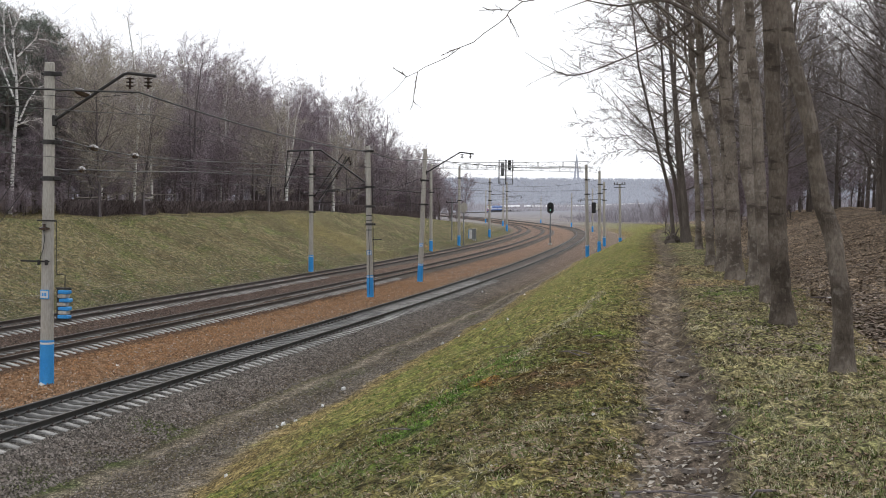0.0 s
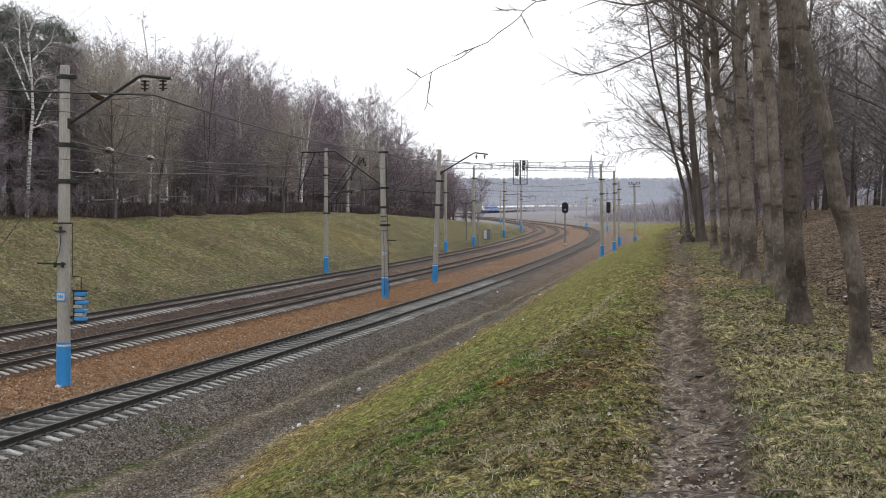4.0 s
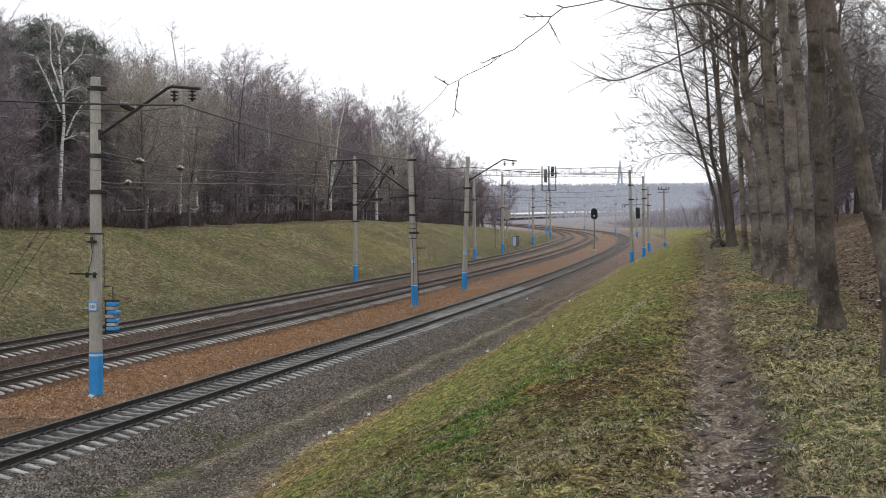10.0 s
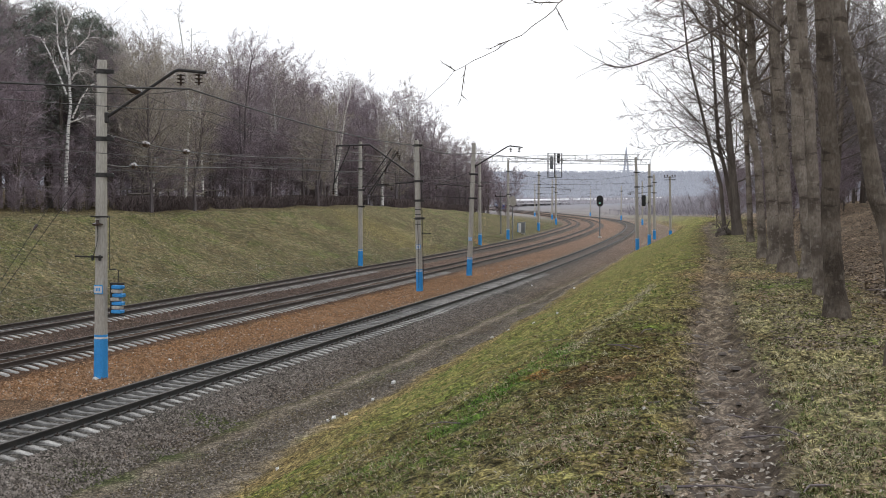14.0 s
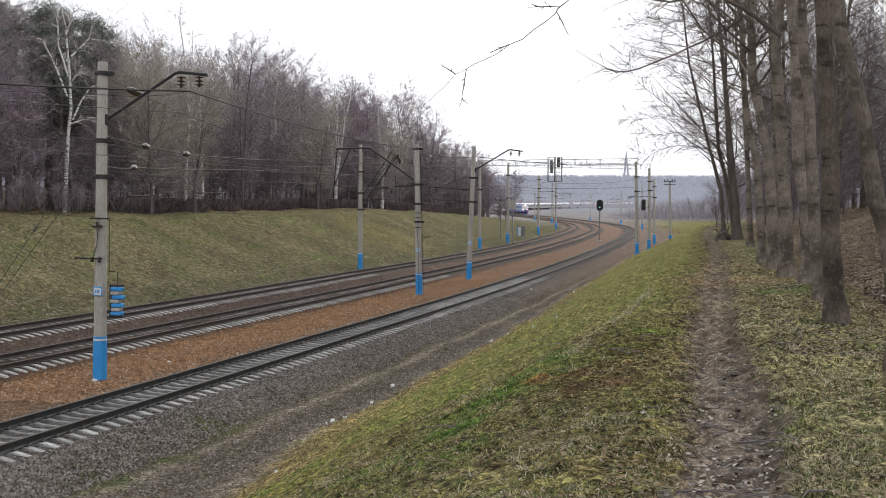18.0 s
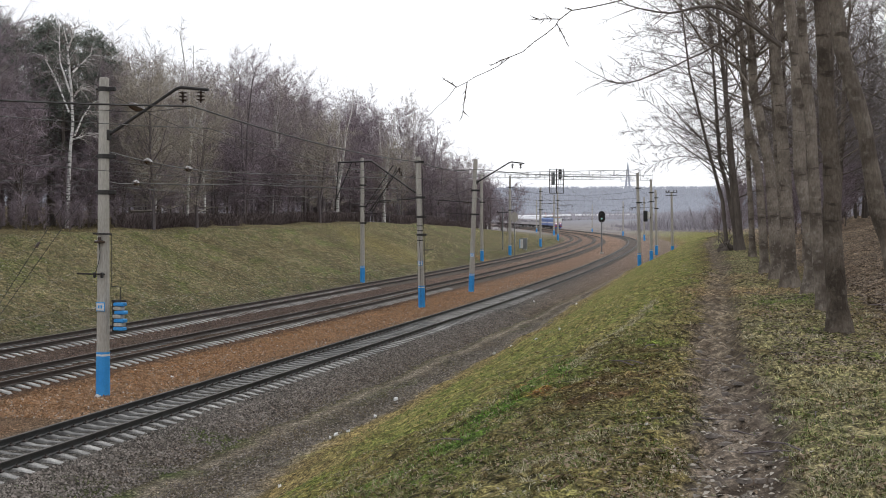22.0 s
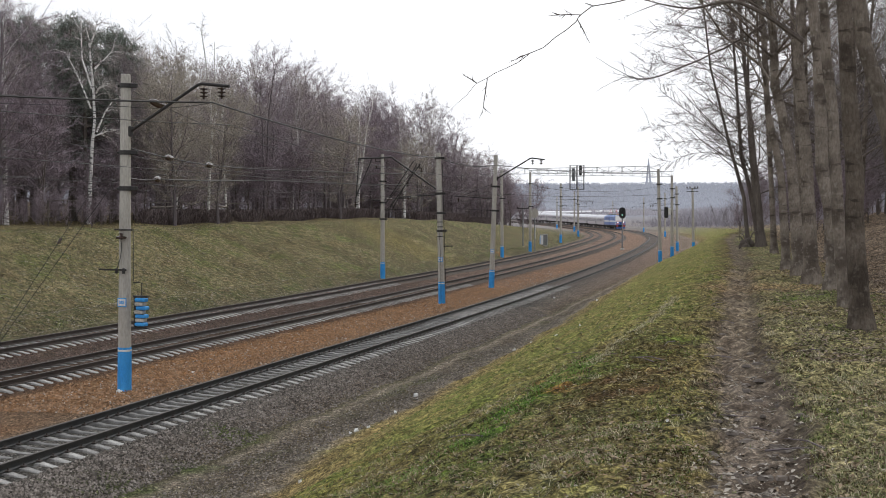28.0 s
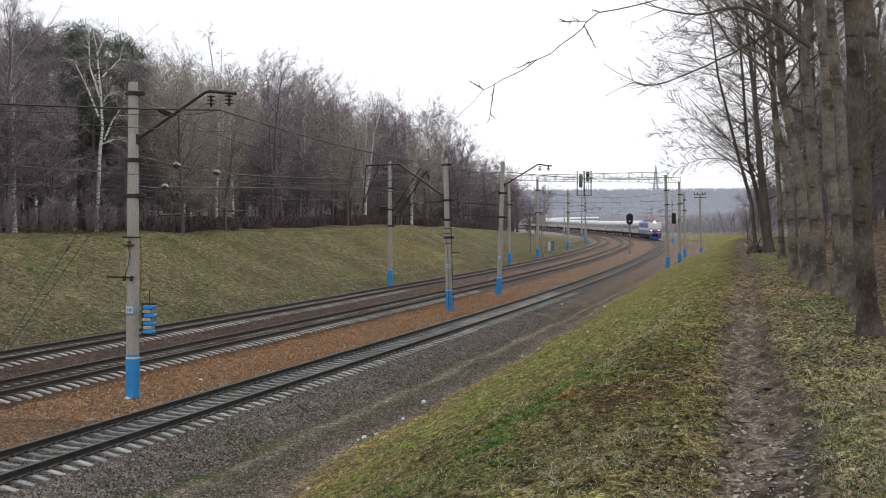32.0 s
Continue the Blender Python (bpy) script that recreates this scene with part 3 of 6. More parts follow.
def near_ground(x, y):
    """Height of the ground and zone coordinate for arrays of places near the camera, where the line is straight."""
    th = math.atan(0.25)
    s, d = (x + 16.4) * math.sin(th) + y * math.cos(th), (x + 16.4) * math.cos(th) - y * math.sin(th)
    z, lat = ground_z(s, d)
    return np.interp(y, T_Y, T_Z) + z + unevenness(x, y, lat), lat


def on_ground(s, d, lift=0.0):
    return at(s, d, ground_at(s, d) + lift)


def line_of(x, y):
    """(s, d) of a place in the world."""
    i = int(np.argmin((T_X - x) ** 2 + (T_Y - y) ** 2))
    h = T_H[i]
    return float(T_S[i] + (x - T_X[i]) * math.sin(h) + (y - T_Y[i]) * math.cos(h)), float((x - T_X[i]) * math.cos(h) - (y - T_Y[i]) * math.sin(h))


def build_ground():
    ss = np.concatenate([np.arange(-180, -10, 10), np.arange(-10, 8, 1), np.arange(8, 24, 0.11), np.arange(24, 50, 0.25), np.arange(50, 120, 0.7), np.arange(120, 320, 2.5), np.arange(320, 1250, 15), np.arange(1250, 2450, 100)])
    dd = np.concatenate([[-3000, -1500, -700, -400, -250, -150, -100, -75, -60, -50, -42], np.arange(-36, -20, 1.0), np.arange(-20, 4, 0.35), np.arange(4, 12.5, 0.2), np.arange(12.5, 17.6, 0.09), np.arange(17.6, 21, 0.25), np.arange(21, 42, 0.9),
                         [46, 52, 60, 75, 100, 150, 250, 400, 700, 1500, 3000]])
    S, D = np.meshgrid(ss, dd, indexing="ij")
    z, lat = ground_z(S, D)
    x, y, h, zz = (np.interp(S, T_S, q) for q in (T_X, T_Y, T_H, T_Z))
    near = np.clip(D, -80, 80)
    X, Y = x + np.cos(h) * near + (D - near), y - np.sin(h) * near
    rng = np.random.default_rng(5)
    Z = zz + z + unevenness(X, Y, lat) + rng.normal(0, 1, S.shape) * np.interp(lat, [-31, -16, -15.5, 3, 6, 14.4, 15.3, 18, 30], [0.03, 0.01, 0.003, 0.006, 0.014, 0.02, 0.02, 0.02, 0.03])
    # far hills rise all round beyond the valley
    Z = Z + np.clip((Y - 1200) / 600, 0, 1) ** 2 * 33
    v = np.stack([X, Y, Z], -1).reshape(-1, 3)
    n, m = S.shape
    idx = np.arange(n * m).reshape(n, m)
    f = np.stack([idx[:-1, :-1], idx[:-1, 1:], idx[1:, 1:], idx[1:, :-1]], -1).reshape(-1, 4)
    me = bpy.data.meshes.new("ground")
    me.from_pydata(v.tolist(), [], f.tolist())
    me.materials.append(M_GROUND)
    attr = me.attributes.new("lateral", "FLOAT", "POINT")
    attr.data.foreach_set("value", lat.reshape(-1).astype(np.float32))
    me.shade_smooth()
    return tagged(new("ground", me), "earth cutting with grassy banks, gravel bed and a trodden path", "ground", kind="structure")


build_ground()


# ---- tracks ----
RAIL_PROFILE = [(-0.075, -0.18), (0.075, -0.18), (0.075, -0.165), (0.012, -0.145), (0.010, -0.05), (0.036, -0.038), (0.036, -0.006), (0.028, 0.0), (-0.028, 0.0), (-0.036, -0.006),
                (-0.036, -0.038), (-0.010, -0.05), (-0.012, -0.145), (-0.075, -0.165)]


def rail_mesh(d, r, stops):
    """One rail swept along the line d metres from the nearest track's middle; its running head is bright."""
    v, f, mi = [], [], []
    n = len(RAIL_PROFILE)
    for i, s in enumerate(stops):
        for px, pz in RAIL_PROFILE:
            v.append(at(s, d / float(squeeze(s)) + r + px, pz))
        if i:
            for k in range(n):
                a, b = (i - 1) * n, i * n
                f.append((a + k, a + (k + 1) % n, b + (k + 1) % n, b + k))
                mi.append(1 if k in (6, 7, 8) else 0)
    me = bpy.data.meshes.new("rail")
    me.from_pydata(v, [], f)
    me.materials.append(M_RAIL_NEAR if d == 0.0 else M_RAIL)
    me.materials.append(M_RAIL_TOP)
    me.polygons.foreach_set("material_index", mi)
    return me


def sleeper_geo():
    """A concrete sleeper 2.7 m long: high and wide under the rails, waisted and lower in the middle, sloping ends."""
    g = Geo()
    half = [(-1.35, 0.085, -0.32), (-1.30, 0.09, -0.26), (-0.95, 0.095, -0.185), (-0.58, 0.09, -0.19), (-0.40, 0.08, -0.225), (0.0, 0.072, -0.245)]
    sec = half + [(-x, w, z) for x, w, z in reversed(half[:-1])]
    for x, w, z in sec:
        g.v += [(x, -w - 0.025, -0.36), (x, w + 0.025, -0.36), (x, w, z - 0.012), (x, w - 0.015, z), (x, -w + 0.015, z), (x, -w, z - 0.012)]
    for i in range(len(sec) - 1):
        g.f += [(i * 6 + k, i * 6 + (k + 1) % 6, i * 6 + 6 + (k + 1) % 6, i * 6 + 6 + k) for k in range(6)]
    g.f += [(5, 4, 3, 2, 1, 0), tuple(len(g.v) - 6 + k for k in range(6))]
    return g


def clip_geo():
    """A spring clip with its bolt, beside a rail."""
    g = Geo().box((0, 0, -0.155), (0.10, 0.12, 0.035), 0.01)
    return g.tube([(0, 0, -0.15), (0, 0, -0.095)], 0.018, 6)


def build_track(d, label, singles, last):
    track = tagged(new("railway_track"), label, "railway track", "tracks in the cutting")
    stops = list(np.arange(-20, 140, 2.5)) + list(np.arange(140, 420, 5)) + list(np.arange(420, 1200, 15))
    for r in (-0.79, 0.79):
        ob = new("rail", rail_mesh(d, r, stops))
        ob.parent = track
        tagged(ob, "dark rusty rail with a worn bright head")
    return track


def lay_sleepers(track, d, first, singles, last, seed):
    """The sleepers near the camera are parts; those farther off are one mesh."""
    rng = random.Random(seed)
    sg, cg = sleeper_geo(), clip_geo()
    # sleepers darken by distance to fit their look from the camera
    me, mid_tone, far_tone, cm = mesh_of("sleeper", sg, M_SLEEPER), mesh_of("sleeper", sg, M_SLEEPER_MID), mesh_of("sleeper", sg, M_SLEEPER_FAR), mesh_of("rail_clip", cg, M_RAIL)
    far = Geo()
    n = int((last - first) / 0.545)
    for i in range(n):
        s = first + i * 0.545 + rng.uniform(-0.012, 0.012)
        m = Matrix.Translation(at(s, d / float(squeeze(s)))) @ pose(0, 0, 0, 0, 0, heading(s) + rng.uniform(-0.4, 0.4))
        if i < singles:
            ob = new("sleeper", me if s < 66 else mid_tone if s < 96 else far_tone)
            ob.parent, ob.matrix_basis = track, m
            if s < 62 and d == 0.0:
                for r in (-0.91, -0.67, 0.67, 0.91):
                    c = new("rail_clip", cm)
                    c.parent, c.matrix_basis = ob, pose(r, 0, 0)
        else:
            far.add([m @ Vector(p) for p in sg.v], sg.f)
    if far.v:
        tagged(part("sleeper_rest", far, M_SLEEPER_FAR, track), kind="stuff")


TRACKS = [(0.0, "near single railway track on pale concrete sleepers in grey ballast", 22.0), (-7.65, "middle railway track on concrete sleepers in brown ballast", 30.0),
          (-13.3, "far railway track on concrete sleepers below the grassy bank", 40.0)]
track_things = [build_track(d, label, 300, 300) for d, label, first in TRACKS]


# ---- masts, wires and signals ----
def insulator(g, top, n=3, r=0.13, step=0.11):
    """A string of porcelain discs hanging from top."""
    x, y, z = top
    prof = [(0.03, -0.05)]
    for i in range(n):
        a = -0.06 - i * step
        prof += [(0.03, a), (r, a - 0.02), (r * 0.95, a - 0.045), (0.04, a - 0.06)]
    prof += [(0.03, prof[-1][1] - 0.06)]
    g.turned([(p, h) for p, h in reversed(prof)], 8, (x, y, z))


def mast(s, d, h, lean=(0.0, 0.0), label="", paint=1.35, r0=0.205, r1=0.15, plate=False, arm=None, clamps=(), ladder=False, group="catenary masts"):
    """A tapering concrete mast with a blue painted foot and a white ring. arm: (height on mast, reach to the right of the line, rise)."""
    base = on_ground(s, d)
    m = new("catenary_mast")
    m.matrix_basis = Matrix.Translation(base) @ pose(0, 0, 0, lean[1], lean[0], heading(s))
    tagged(m, label or "weathered concrete catenary mast with a sky-blue painted foot", "mast", group)

    def rad(z):
        return r0 + (r1 - r0) * z / h

    part("pole", Geo().turned([(rad(-0.5), -0.5), (rad(h * 0.5), h * 0.5), (rad(h) , h - 0.12), (rad(h) * 0.98, h - 0.02), (rad(h) * 0.85, h)], 16), M_CONCRETE, m, smooth=False)
    part("painted_foot", Geo().turned([(r0 + 0.012, -0.1), (rad(paint) + 0.012, paint), (rad(paint) + 0.002, paint + 0.005)], 16), M_BLUE, m, "sky-blue painted foot")
    part("white_ring", Geo().turned([(rad(paint) + 0.014, paint - 0.12), (rad(paint) + 0.014, paint - 0.06)], 16), M_WHITE, m, "white painted ring")
    for z in clamps:
        g = Geo().turned([(rad(z) + 0.025, z - 0.07), (rad(z) + 0.025, z + 0.07)], 14)
        g.box((rad(z) + 0.12, 0, z), (0.24, 0.12, 0.13), 0.02).box((-rad(z) - 0.05, 0, z), (0.12, 0.09, 0.07), 0.015)
        part("clamp", g, M_DARK, m, "dark steel clamp")
    if plate:
        p = part("number_plate", Geo().box((0.02, -rad(2.75) - 0.02, 2.75), (0.30, 0.02, 0.28), 0.008), M_BLUE, m, "small blue and white plate")
        part("plate_face", Geo().box((0.02, -rad(2.75) - 0.034, 2.75), (0.25, 0.008, 0.22), 0.0), M_WHITE, p)
        g = Geo()
        for k, w in ((-0.055, 0.035), (0.0, 0.03), (0.05, 0.04)):
            g.box((0.02 + k, -rad(2.75) - 0.041, 2.75), (w, 0.005, 0.10))
        part("plate_marks", g, M_BLUE, p)
    if arm:
        z0, reach, rise = arm
        sg = 1 if reach > 0 else -1
        a = part("bracket_arm", Geo().tube([(sg * rad(z0), 0, z0), (reach * 0.70, 0, z0 + rise), (reach * 0.74, 0, z0 + rise + 0.04), (reach, 0, z0 + rise - 0.05)], 0.048, 8), M_DARK, m, "dark bent steel bracket")
        part("arm_socket", Geo().box((sg * rad(z0), 0, z0), (0.12, 0.16, 0.32), 0.02), M_DARK, a)
        for k in (0.76, 0.93):
            g = Geo()
            insulator(g, (reach * k, 0, z0 + rise - 0.03), 3)
            part("insulator", g, M_INSUL, a, "brown porcelain insulator string")
    return m


def cantilever(m, z, reach, drop, name="cantilever"):
    """A trussed horizontal bracket with a stay and an insulator, on mast m."""
    sg = 1 if reach > 0 else -1
    c = part(name, Geo().tube([(sg * 0.15, 0, z), (reach, 0, z + 0.1)], 0.035, 7), M_DARK, m, "slim dark steel cantilever")
    part("stay", Geo().tube([(sg * 0.15, 0, z + 1.1), (reach * 0.85, 0, z + 0.1)], 0.016, 5), M_DARK, c)
    part("registration_arm", Geo().tube([(sg * 0.15, 0, z - drop), (reach * 0.95, 0, z - drop + 0.05)], 0.022, 6), M_DARK, c)
    g = Geo()
    insulator(g, (reach * 0.92, 0, z + 0.05), 3)
    part("insulator", g, M_INSUL, c)
    g = Geo()
    for k in range(4):
        g.tube([(sg * (0.42 + k * 0.12), 0, z), (sg * (0.50 + k * 0.12), 0, z)], [0.09, 0.04], 8)
    part("insulator", g, M_INSUL, c)
    return c


mast_a = mast(38.4, -3.6, 9.75, (0.7, 0.0), "tall near concrete catenary mast with blue foot and bent bracket", plate=True, arm=(8.0, 3.45, 1.38), clamps=(9.4, 7.35, 6.25))
mast_b = mast(78.1, -4.12, 9.31, (-1.4, 0.0), "leaning concrete catenary mast with a wide frame bracket", plate=True, clamps=(9.0, 6.8, 5.6, 4.5))
mast_c = mast(95.0, -4.69, 9.95, (2.0, 0.0), "concrete catenary mast with a bent bracket over the track", plate=True, arm=(8.2, 3.7, 1.55), clamps=(7.6, 5.8))
mast_d = mast(104.9, -16.31, 10.5, (0.0, 0.0), "pale concrete mast at the foot of the bank", clamps=(8.2, 6.4, 5.0))
mast(149.3, -14.8, 10.4, (-0.4, 0.0), "concrete gantry mast beyond the far track", clamps=(7.0,))
mast(168.0, -14.4, 10.6, (0.0, 0.0), "concrete gantry mast with blue foot", clamps=(9.0, 6.0))
mast_h = mast(206.8, -14.7, 9.7, (0.0, 0.0), "slim concrete mast with crossbars beside the curve", clamps=(9.0, 7.5, 6.0))
mast_i = mast(256.0, -14.81, 10.0, (-0.5, 0.0), "distant concrete mast inside the curve", clamps=(8.0, 6.5))
mast_j = mast(313.2, -15.85, 10.0, (0.0, 0.0), "distant concrete mast inside the curve", clamps=(8.0,))
mast_k = mast(384.0, -17.4, 10.0, (0.0, 0.0), "distant concrete mast inside the curve", clamps=(8.0,))
mast(143.0, 4.2, 10.3, (-1.4, 0.0), "concrete gantry mast on the outer side of the curve", clamps=(8.6, 7.0))
mast(156.9, 4.77, 9.9, (-0.4, 0.0), "concrete gantry mast carrying a black signal", clamps=(8.3, 7.2))
mast_e3 = mast(180.9, 4.53, 9.1, (-1.0, 0.0), "concrete mast on the outer side of the curve", clamps=(8.0, 6.5))
mast_l = mast(283.4, 3.86, 9.7, (-0.6, 0.0), "distant concrete mast on the outer side of the curve", clamps=(8.5, 6.5))
mast_m = mast(356.3, 5.5, 9.7, (0.0, 0.0), "distant concrete mast on the outer side of the curve", clamps=(8.0,))
mast_n = mast(445.3, 7.0, 9.7, (0.0, 0.0), "distant concrete mast on the outer side of the curve", clamps=(8.0,))
for m, z, reach in ((mast_h, 7.0, 3.0), (mast_i, 7.0, 3.2), (mast_j, 7.0, 3.2), (mast_k, 7.0, 3.2), (mast_e3, 6.6, -3.6), (mast_l, 7.0, -3.4), (mast_m, 7.0, -3.4), (mast_n, 7.0, -3.4),
                    (mast_c, 6.7, -3.0), (mast_d, 6.7, 3.0)):
    cantilever(m, z, reach, 0.9)

# the wide frame bracket of the second mast: a top bar, a brace down to the mast and two hangers
frame_b = part("frame_bracket", Geo().tube([(-0.2, 0, 7.1), (-3.0, 0, 9.15), (-5.2, 0, 9.15)], 0.055, 8), M_DARK, mast_b, "dark angled steel bracket frame")
part("hanger", Geo().tube([(-5.15, 0, 9.15), (-5.45, 0, 6.3)], 0.035, 6), M_DARK, frame_b)
part("hanger", Geo().tube([(-4.3, 0, 9.1), (-5.45, 0, 6.7)], 0.035, 6), M_DARK, frame_b)
lower = part("lower_bar", Geo().tube([(-0.2, 0, 6.75), (-2.6, 0, 6.65)], 0.05, 6), M_DARK, mast_b, "dark steel cantilever tube with insulators")
part("slanting_tube", Geo().tube([(-3.2, 0, 6.05), (-1.2, 0, 8.65)], 0.04, 6), M_DARK, lower)
part("slanting_tube", Geo().tube([(-3.0, 0, 6.0), (-1.35, 0, 8.75)], 0.025, 6), M_DARK, lower)
for at_x, at_z in ((-1.2, 8.75), (-1.1, 8.5), (-2.0, 7.7), (-5.45, 6.5)):
    g_ins = Geo()
    insulator(g_ins, (at_x, 0, at_z), 3)
    part("insulator", g_ins, M_INSUL, frame_b)
for z in (5.05, 4.75, 4.15):
    part("strap", Geo().turned([(0.2, z - 0.025), (0.2, z + 0.025)], 12), M_DARK, mast_b, "dark steel strap")
part("conduit", Geo().tube([(0.26, -0.05, 8.6), (0.27, -0.05, 5.0), (0.28, -0.05, 0.3)], 0.018, 5), M_DARK, mast_b, "thin dark conduit")
part("crossbar", Geo().box((0.42, 0, 3.55), (0.75, 0.06, 0.06), 0.01), M_DARK, mast_b, "short dark crossbar")
part("earth_lead", Geo().tube([(0.0, -0.24, 4.4), (0.06, -0.25, 3.0), (0.02, -0.27, 0.2)], 0.012, 5), M_WIRE, mast_b, "thin dark earthing wire")
g_ins = Geo()
insulator(g_ins, (-2.0, 0, 6.75), 2, 0.09, 0.09)
part("insulator", g_ins, M_INSUL, lower, "brown porcelain insulator")
part("rod_insulator", Geo().tube([(-1.9, 0, 6.68), (-1.8, 0, 6.68), (-1.45, 0, 6.69), (-1.35, 0, 6.69)], [0.03, 0.05, 0.05, 0.03], 8), M_CONCRETE, lower, "pale rod insulator")
for z in (9.9, 9.3):
    part("pin_bar", Geo().box((-0.2, 0, z), (0.9, 0.05, 0.05), 0.008), M_DARK, mast_d, "short dark pin bar")
for x, z in ((-0.6, 9.95), (-0.55, 9.35), (0.2, 9.95)):
    part("pin_insulator", Geo().turned([(0.02, 0.0), (0.06, 0.05), (0.05, 0.16), (0.02, 0.2)], 8, (x, 0, z)), M_INSUL, mast_d)
# slanting pair of struts on the bank-side mast
part("strut", Geo().tube([(0.25, 0, 6.3), (2.75, 0, 9.9)], 0.045, 6), M_DARK, mast_d, "thin slanting steel strut")
part("strut", Geo().tube([(0.25, 0, 6.3), (3.1, 0, 9.5)], 0.022, 6), M_DARK, mast_d)
part("crossbar", Geo().box((-0.3, 0, 6.6), (1.1, 0.07, 0.07), 0.01), M_DARK, mast_d)

# fittings of the near mast: crossbar with pins, a loose lead, a rod and its stack of counterweights
bar = part("crossbar", Geo().box((-0.3, -0.22, 3.75), (0.95, 0.045, 0.05), 0.01), M_DARK, mast_a, "dark steel crossbar with clamps")
for x in (-0.15, 0.1):
    part("clamp_bolt", Geo().box((x, -0.26, 3.72), (0.07, 0.1, 0.17), 0.015), M_DARK, bar)
bar = part("crossbar", Geo().box((0.06, -0.2, 4.98), (0.62, 0.05, 0.05), 0.01), M_DARK, mast_a, "dark steel crossbar")
g_ins = Geo()
g_ins.turned([(0.03, 0.0), (0.16, 0.03), (0.17, 0.08), (0.05, 0.12), (0.05, 0.2)], 10, (0.0, -0.24, 4.68))
part("insulator", g_ins, M_INSUL, bar)
part("lead", Geo().tube([(-0.02, -0.22, 4.7), (0.02, -0.24, 4.4), (-0.03, -0.23, 4.1), (-0.14, -0.22, 3.8)], 0.012, 5), M_WIRE, mast_a, "loose dark cable")
part("lead", Geo().tube([(0.33, -0.1, 5.0), (0.34, -0.1, 4.2), (0.34, -0.1, 3.4)], 0.012, 5), M_WIRE, mast_a, "dark hanging rod")
weights = tagged(new("counterweight_stack"), "stack of blue and dark iron counterweights beside a mast", "counterweight")
weights.matrix_basis = mast_a.matrix_basis @ pose(0.52, 0.05, 2.0)
part("guide_frame", Geo().box((-0.19, 0, 0.45), (0.07, 0.1, 0.95), 0.01).box((0.0, 0, -0.04), (0.5, 0.1, 0.06), 0.01).box((0.0, 0, 0.93), (0.5, 0.1, 0.06), 0.01), M_DARK, weights, "dark steel guide frame")
for k in range(7):
    off, wide = (0.04, 0.34) if k % 2 == 0 else (-0.01, 0.29)
    part("weight", Geo().box((off + 0.02 * ((k * 5) % 3 - 1), 0, 0.075 + k * 0.125), (wide, 0.26, 0.11), 0.02), M_BLUE if k % 2 == 0 else M_CONCRETE, weights, "blue iron weight" if k % 2 == 0 else "pale grey weight")
part("rod", Geo().tube([(0.03, 0, 0.0), (0.03, 0, 1.35), (-0.1, 0, 1.36), (-0.28, 0, 1.36)], 0.016, 6), M_DARK, weights)


def catenary_line(d, spans, label):
    """Messenger wire and contact wire with droppers over one track."""
    t = tagged(new("overhead_line"), label, "overhead wire", "overhead lines")
    for i in range(len(spans) - 1):
        a, b = spans[i], spans[i + 1]
        pm, pc = [], []
        for k in range(13):
            u = k / 12
            s = a + (b - a) * u
            zig = 0.25 * (1 - 2 * abs(u - 0.5)) * (1 if i % 2 else -1)
            pm.append(at(s, d / float(squeeze(s)) + zig, 7.75 - 4 * u * (1 - u) * 0.75))
            pc.append(at(s, d / float(squeeze(s)) + zig, 6.25))
        part("messenger_wire", Geo().tube(pm, 0.010, 4, False), M_WIRE, t)
        part("contact_wire", Geo().tube(pc, 0.008, 4, False), M_WIRE, t)
        if a < 150:
            for k in (2, 4, 6, 8, 10):
                part("dropper", Geo().tube([pm[k], pc[k]], 0.004, 3, False), M_WIRE, t)


S_MAST = [-12, 38.4, 78, 112, 150, 190, 235, 285, 335, 385, 440]
catenary_line(0.0, S_MAST, "dark overhead wires above the near track")
catenary_line(-7.65, S_MAST, "dark overhead wires above the middle track")
catenary_line(-13.3, [-5, 46, 84, 118, 152, 194, 235, 285, 335, 385, 440], "dark overhead wires above the far track")


def hung(points, sag, r, label, beads=(), bead=1.0):
    """A cable from point to point, with strain insulators along it."""
    c = tagged(new("overhead_cable"), label, "cable", "feeder cables")
    g = Geo()
    for a, b in zip(points, points[1:]):
        a, b = Vector(a), Vector(b)
        g.tube([a.lerp(b, k / 12) - Vector((0, 0, 4 * sag * (k / 12) * (1 - k / 12))) for k in range(13)], r, 5, False)
    part("wire", g, M_WIRE, c)
    for seg, u in beads:
        a, b = Vector(points[seg]), Vector(points[seg + 1])
        p, q = a.lerp(b, u), (b - a).normalized()
        p = p - Vector((0, 0, 4 * sag * u * (1 - u)))
        part("strain_insulator", Geo().tube([p + q * (k * bead) for k in (-0.26, -0.16, -0.06, 0.06, 0.16, 0.26)], [k * bead for k in (0.02, 0.07, 0.08, 0.08, 0.07, 0.02)], 8), M_INSUL, c)
    return c


top_a = mast_a.matrix_basis.translation + Vector((0.1, 0, 9.35))
top_b = mast_b.matrix_basis.translation + Vector((-0.2, 0, 9.0))
top_c = mast_c.matrix_basis.translation + Vector((0.3, 0, 9.2))
top_d = mast_d.matrix_basis.translation + Vector((0, 0, 9.6))
hang_a = (-7.63, 37.4, 8.42)
hung([(-20.5, 18.0, 7.95), hang_a, top_b, top_c, at(143, 4.0, 9.4)], 0.28, 0.028, "heavy dark feeder cable slung between the masts")
hung([(-24.0, 24.0, 7.9), (-10.4, 37.9, 8.35), hang_a], 0.1, 0.008, "thin stay wire by the near mast")
hung([top_a, (-6.2, 46.0, 7.35), top_d], 0.25, 0.009, "thin stay wire with strain insulators", [(0, 0.16)], 1.5)
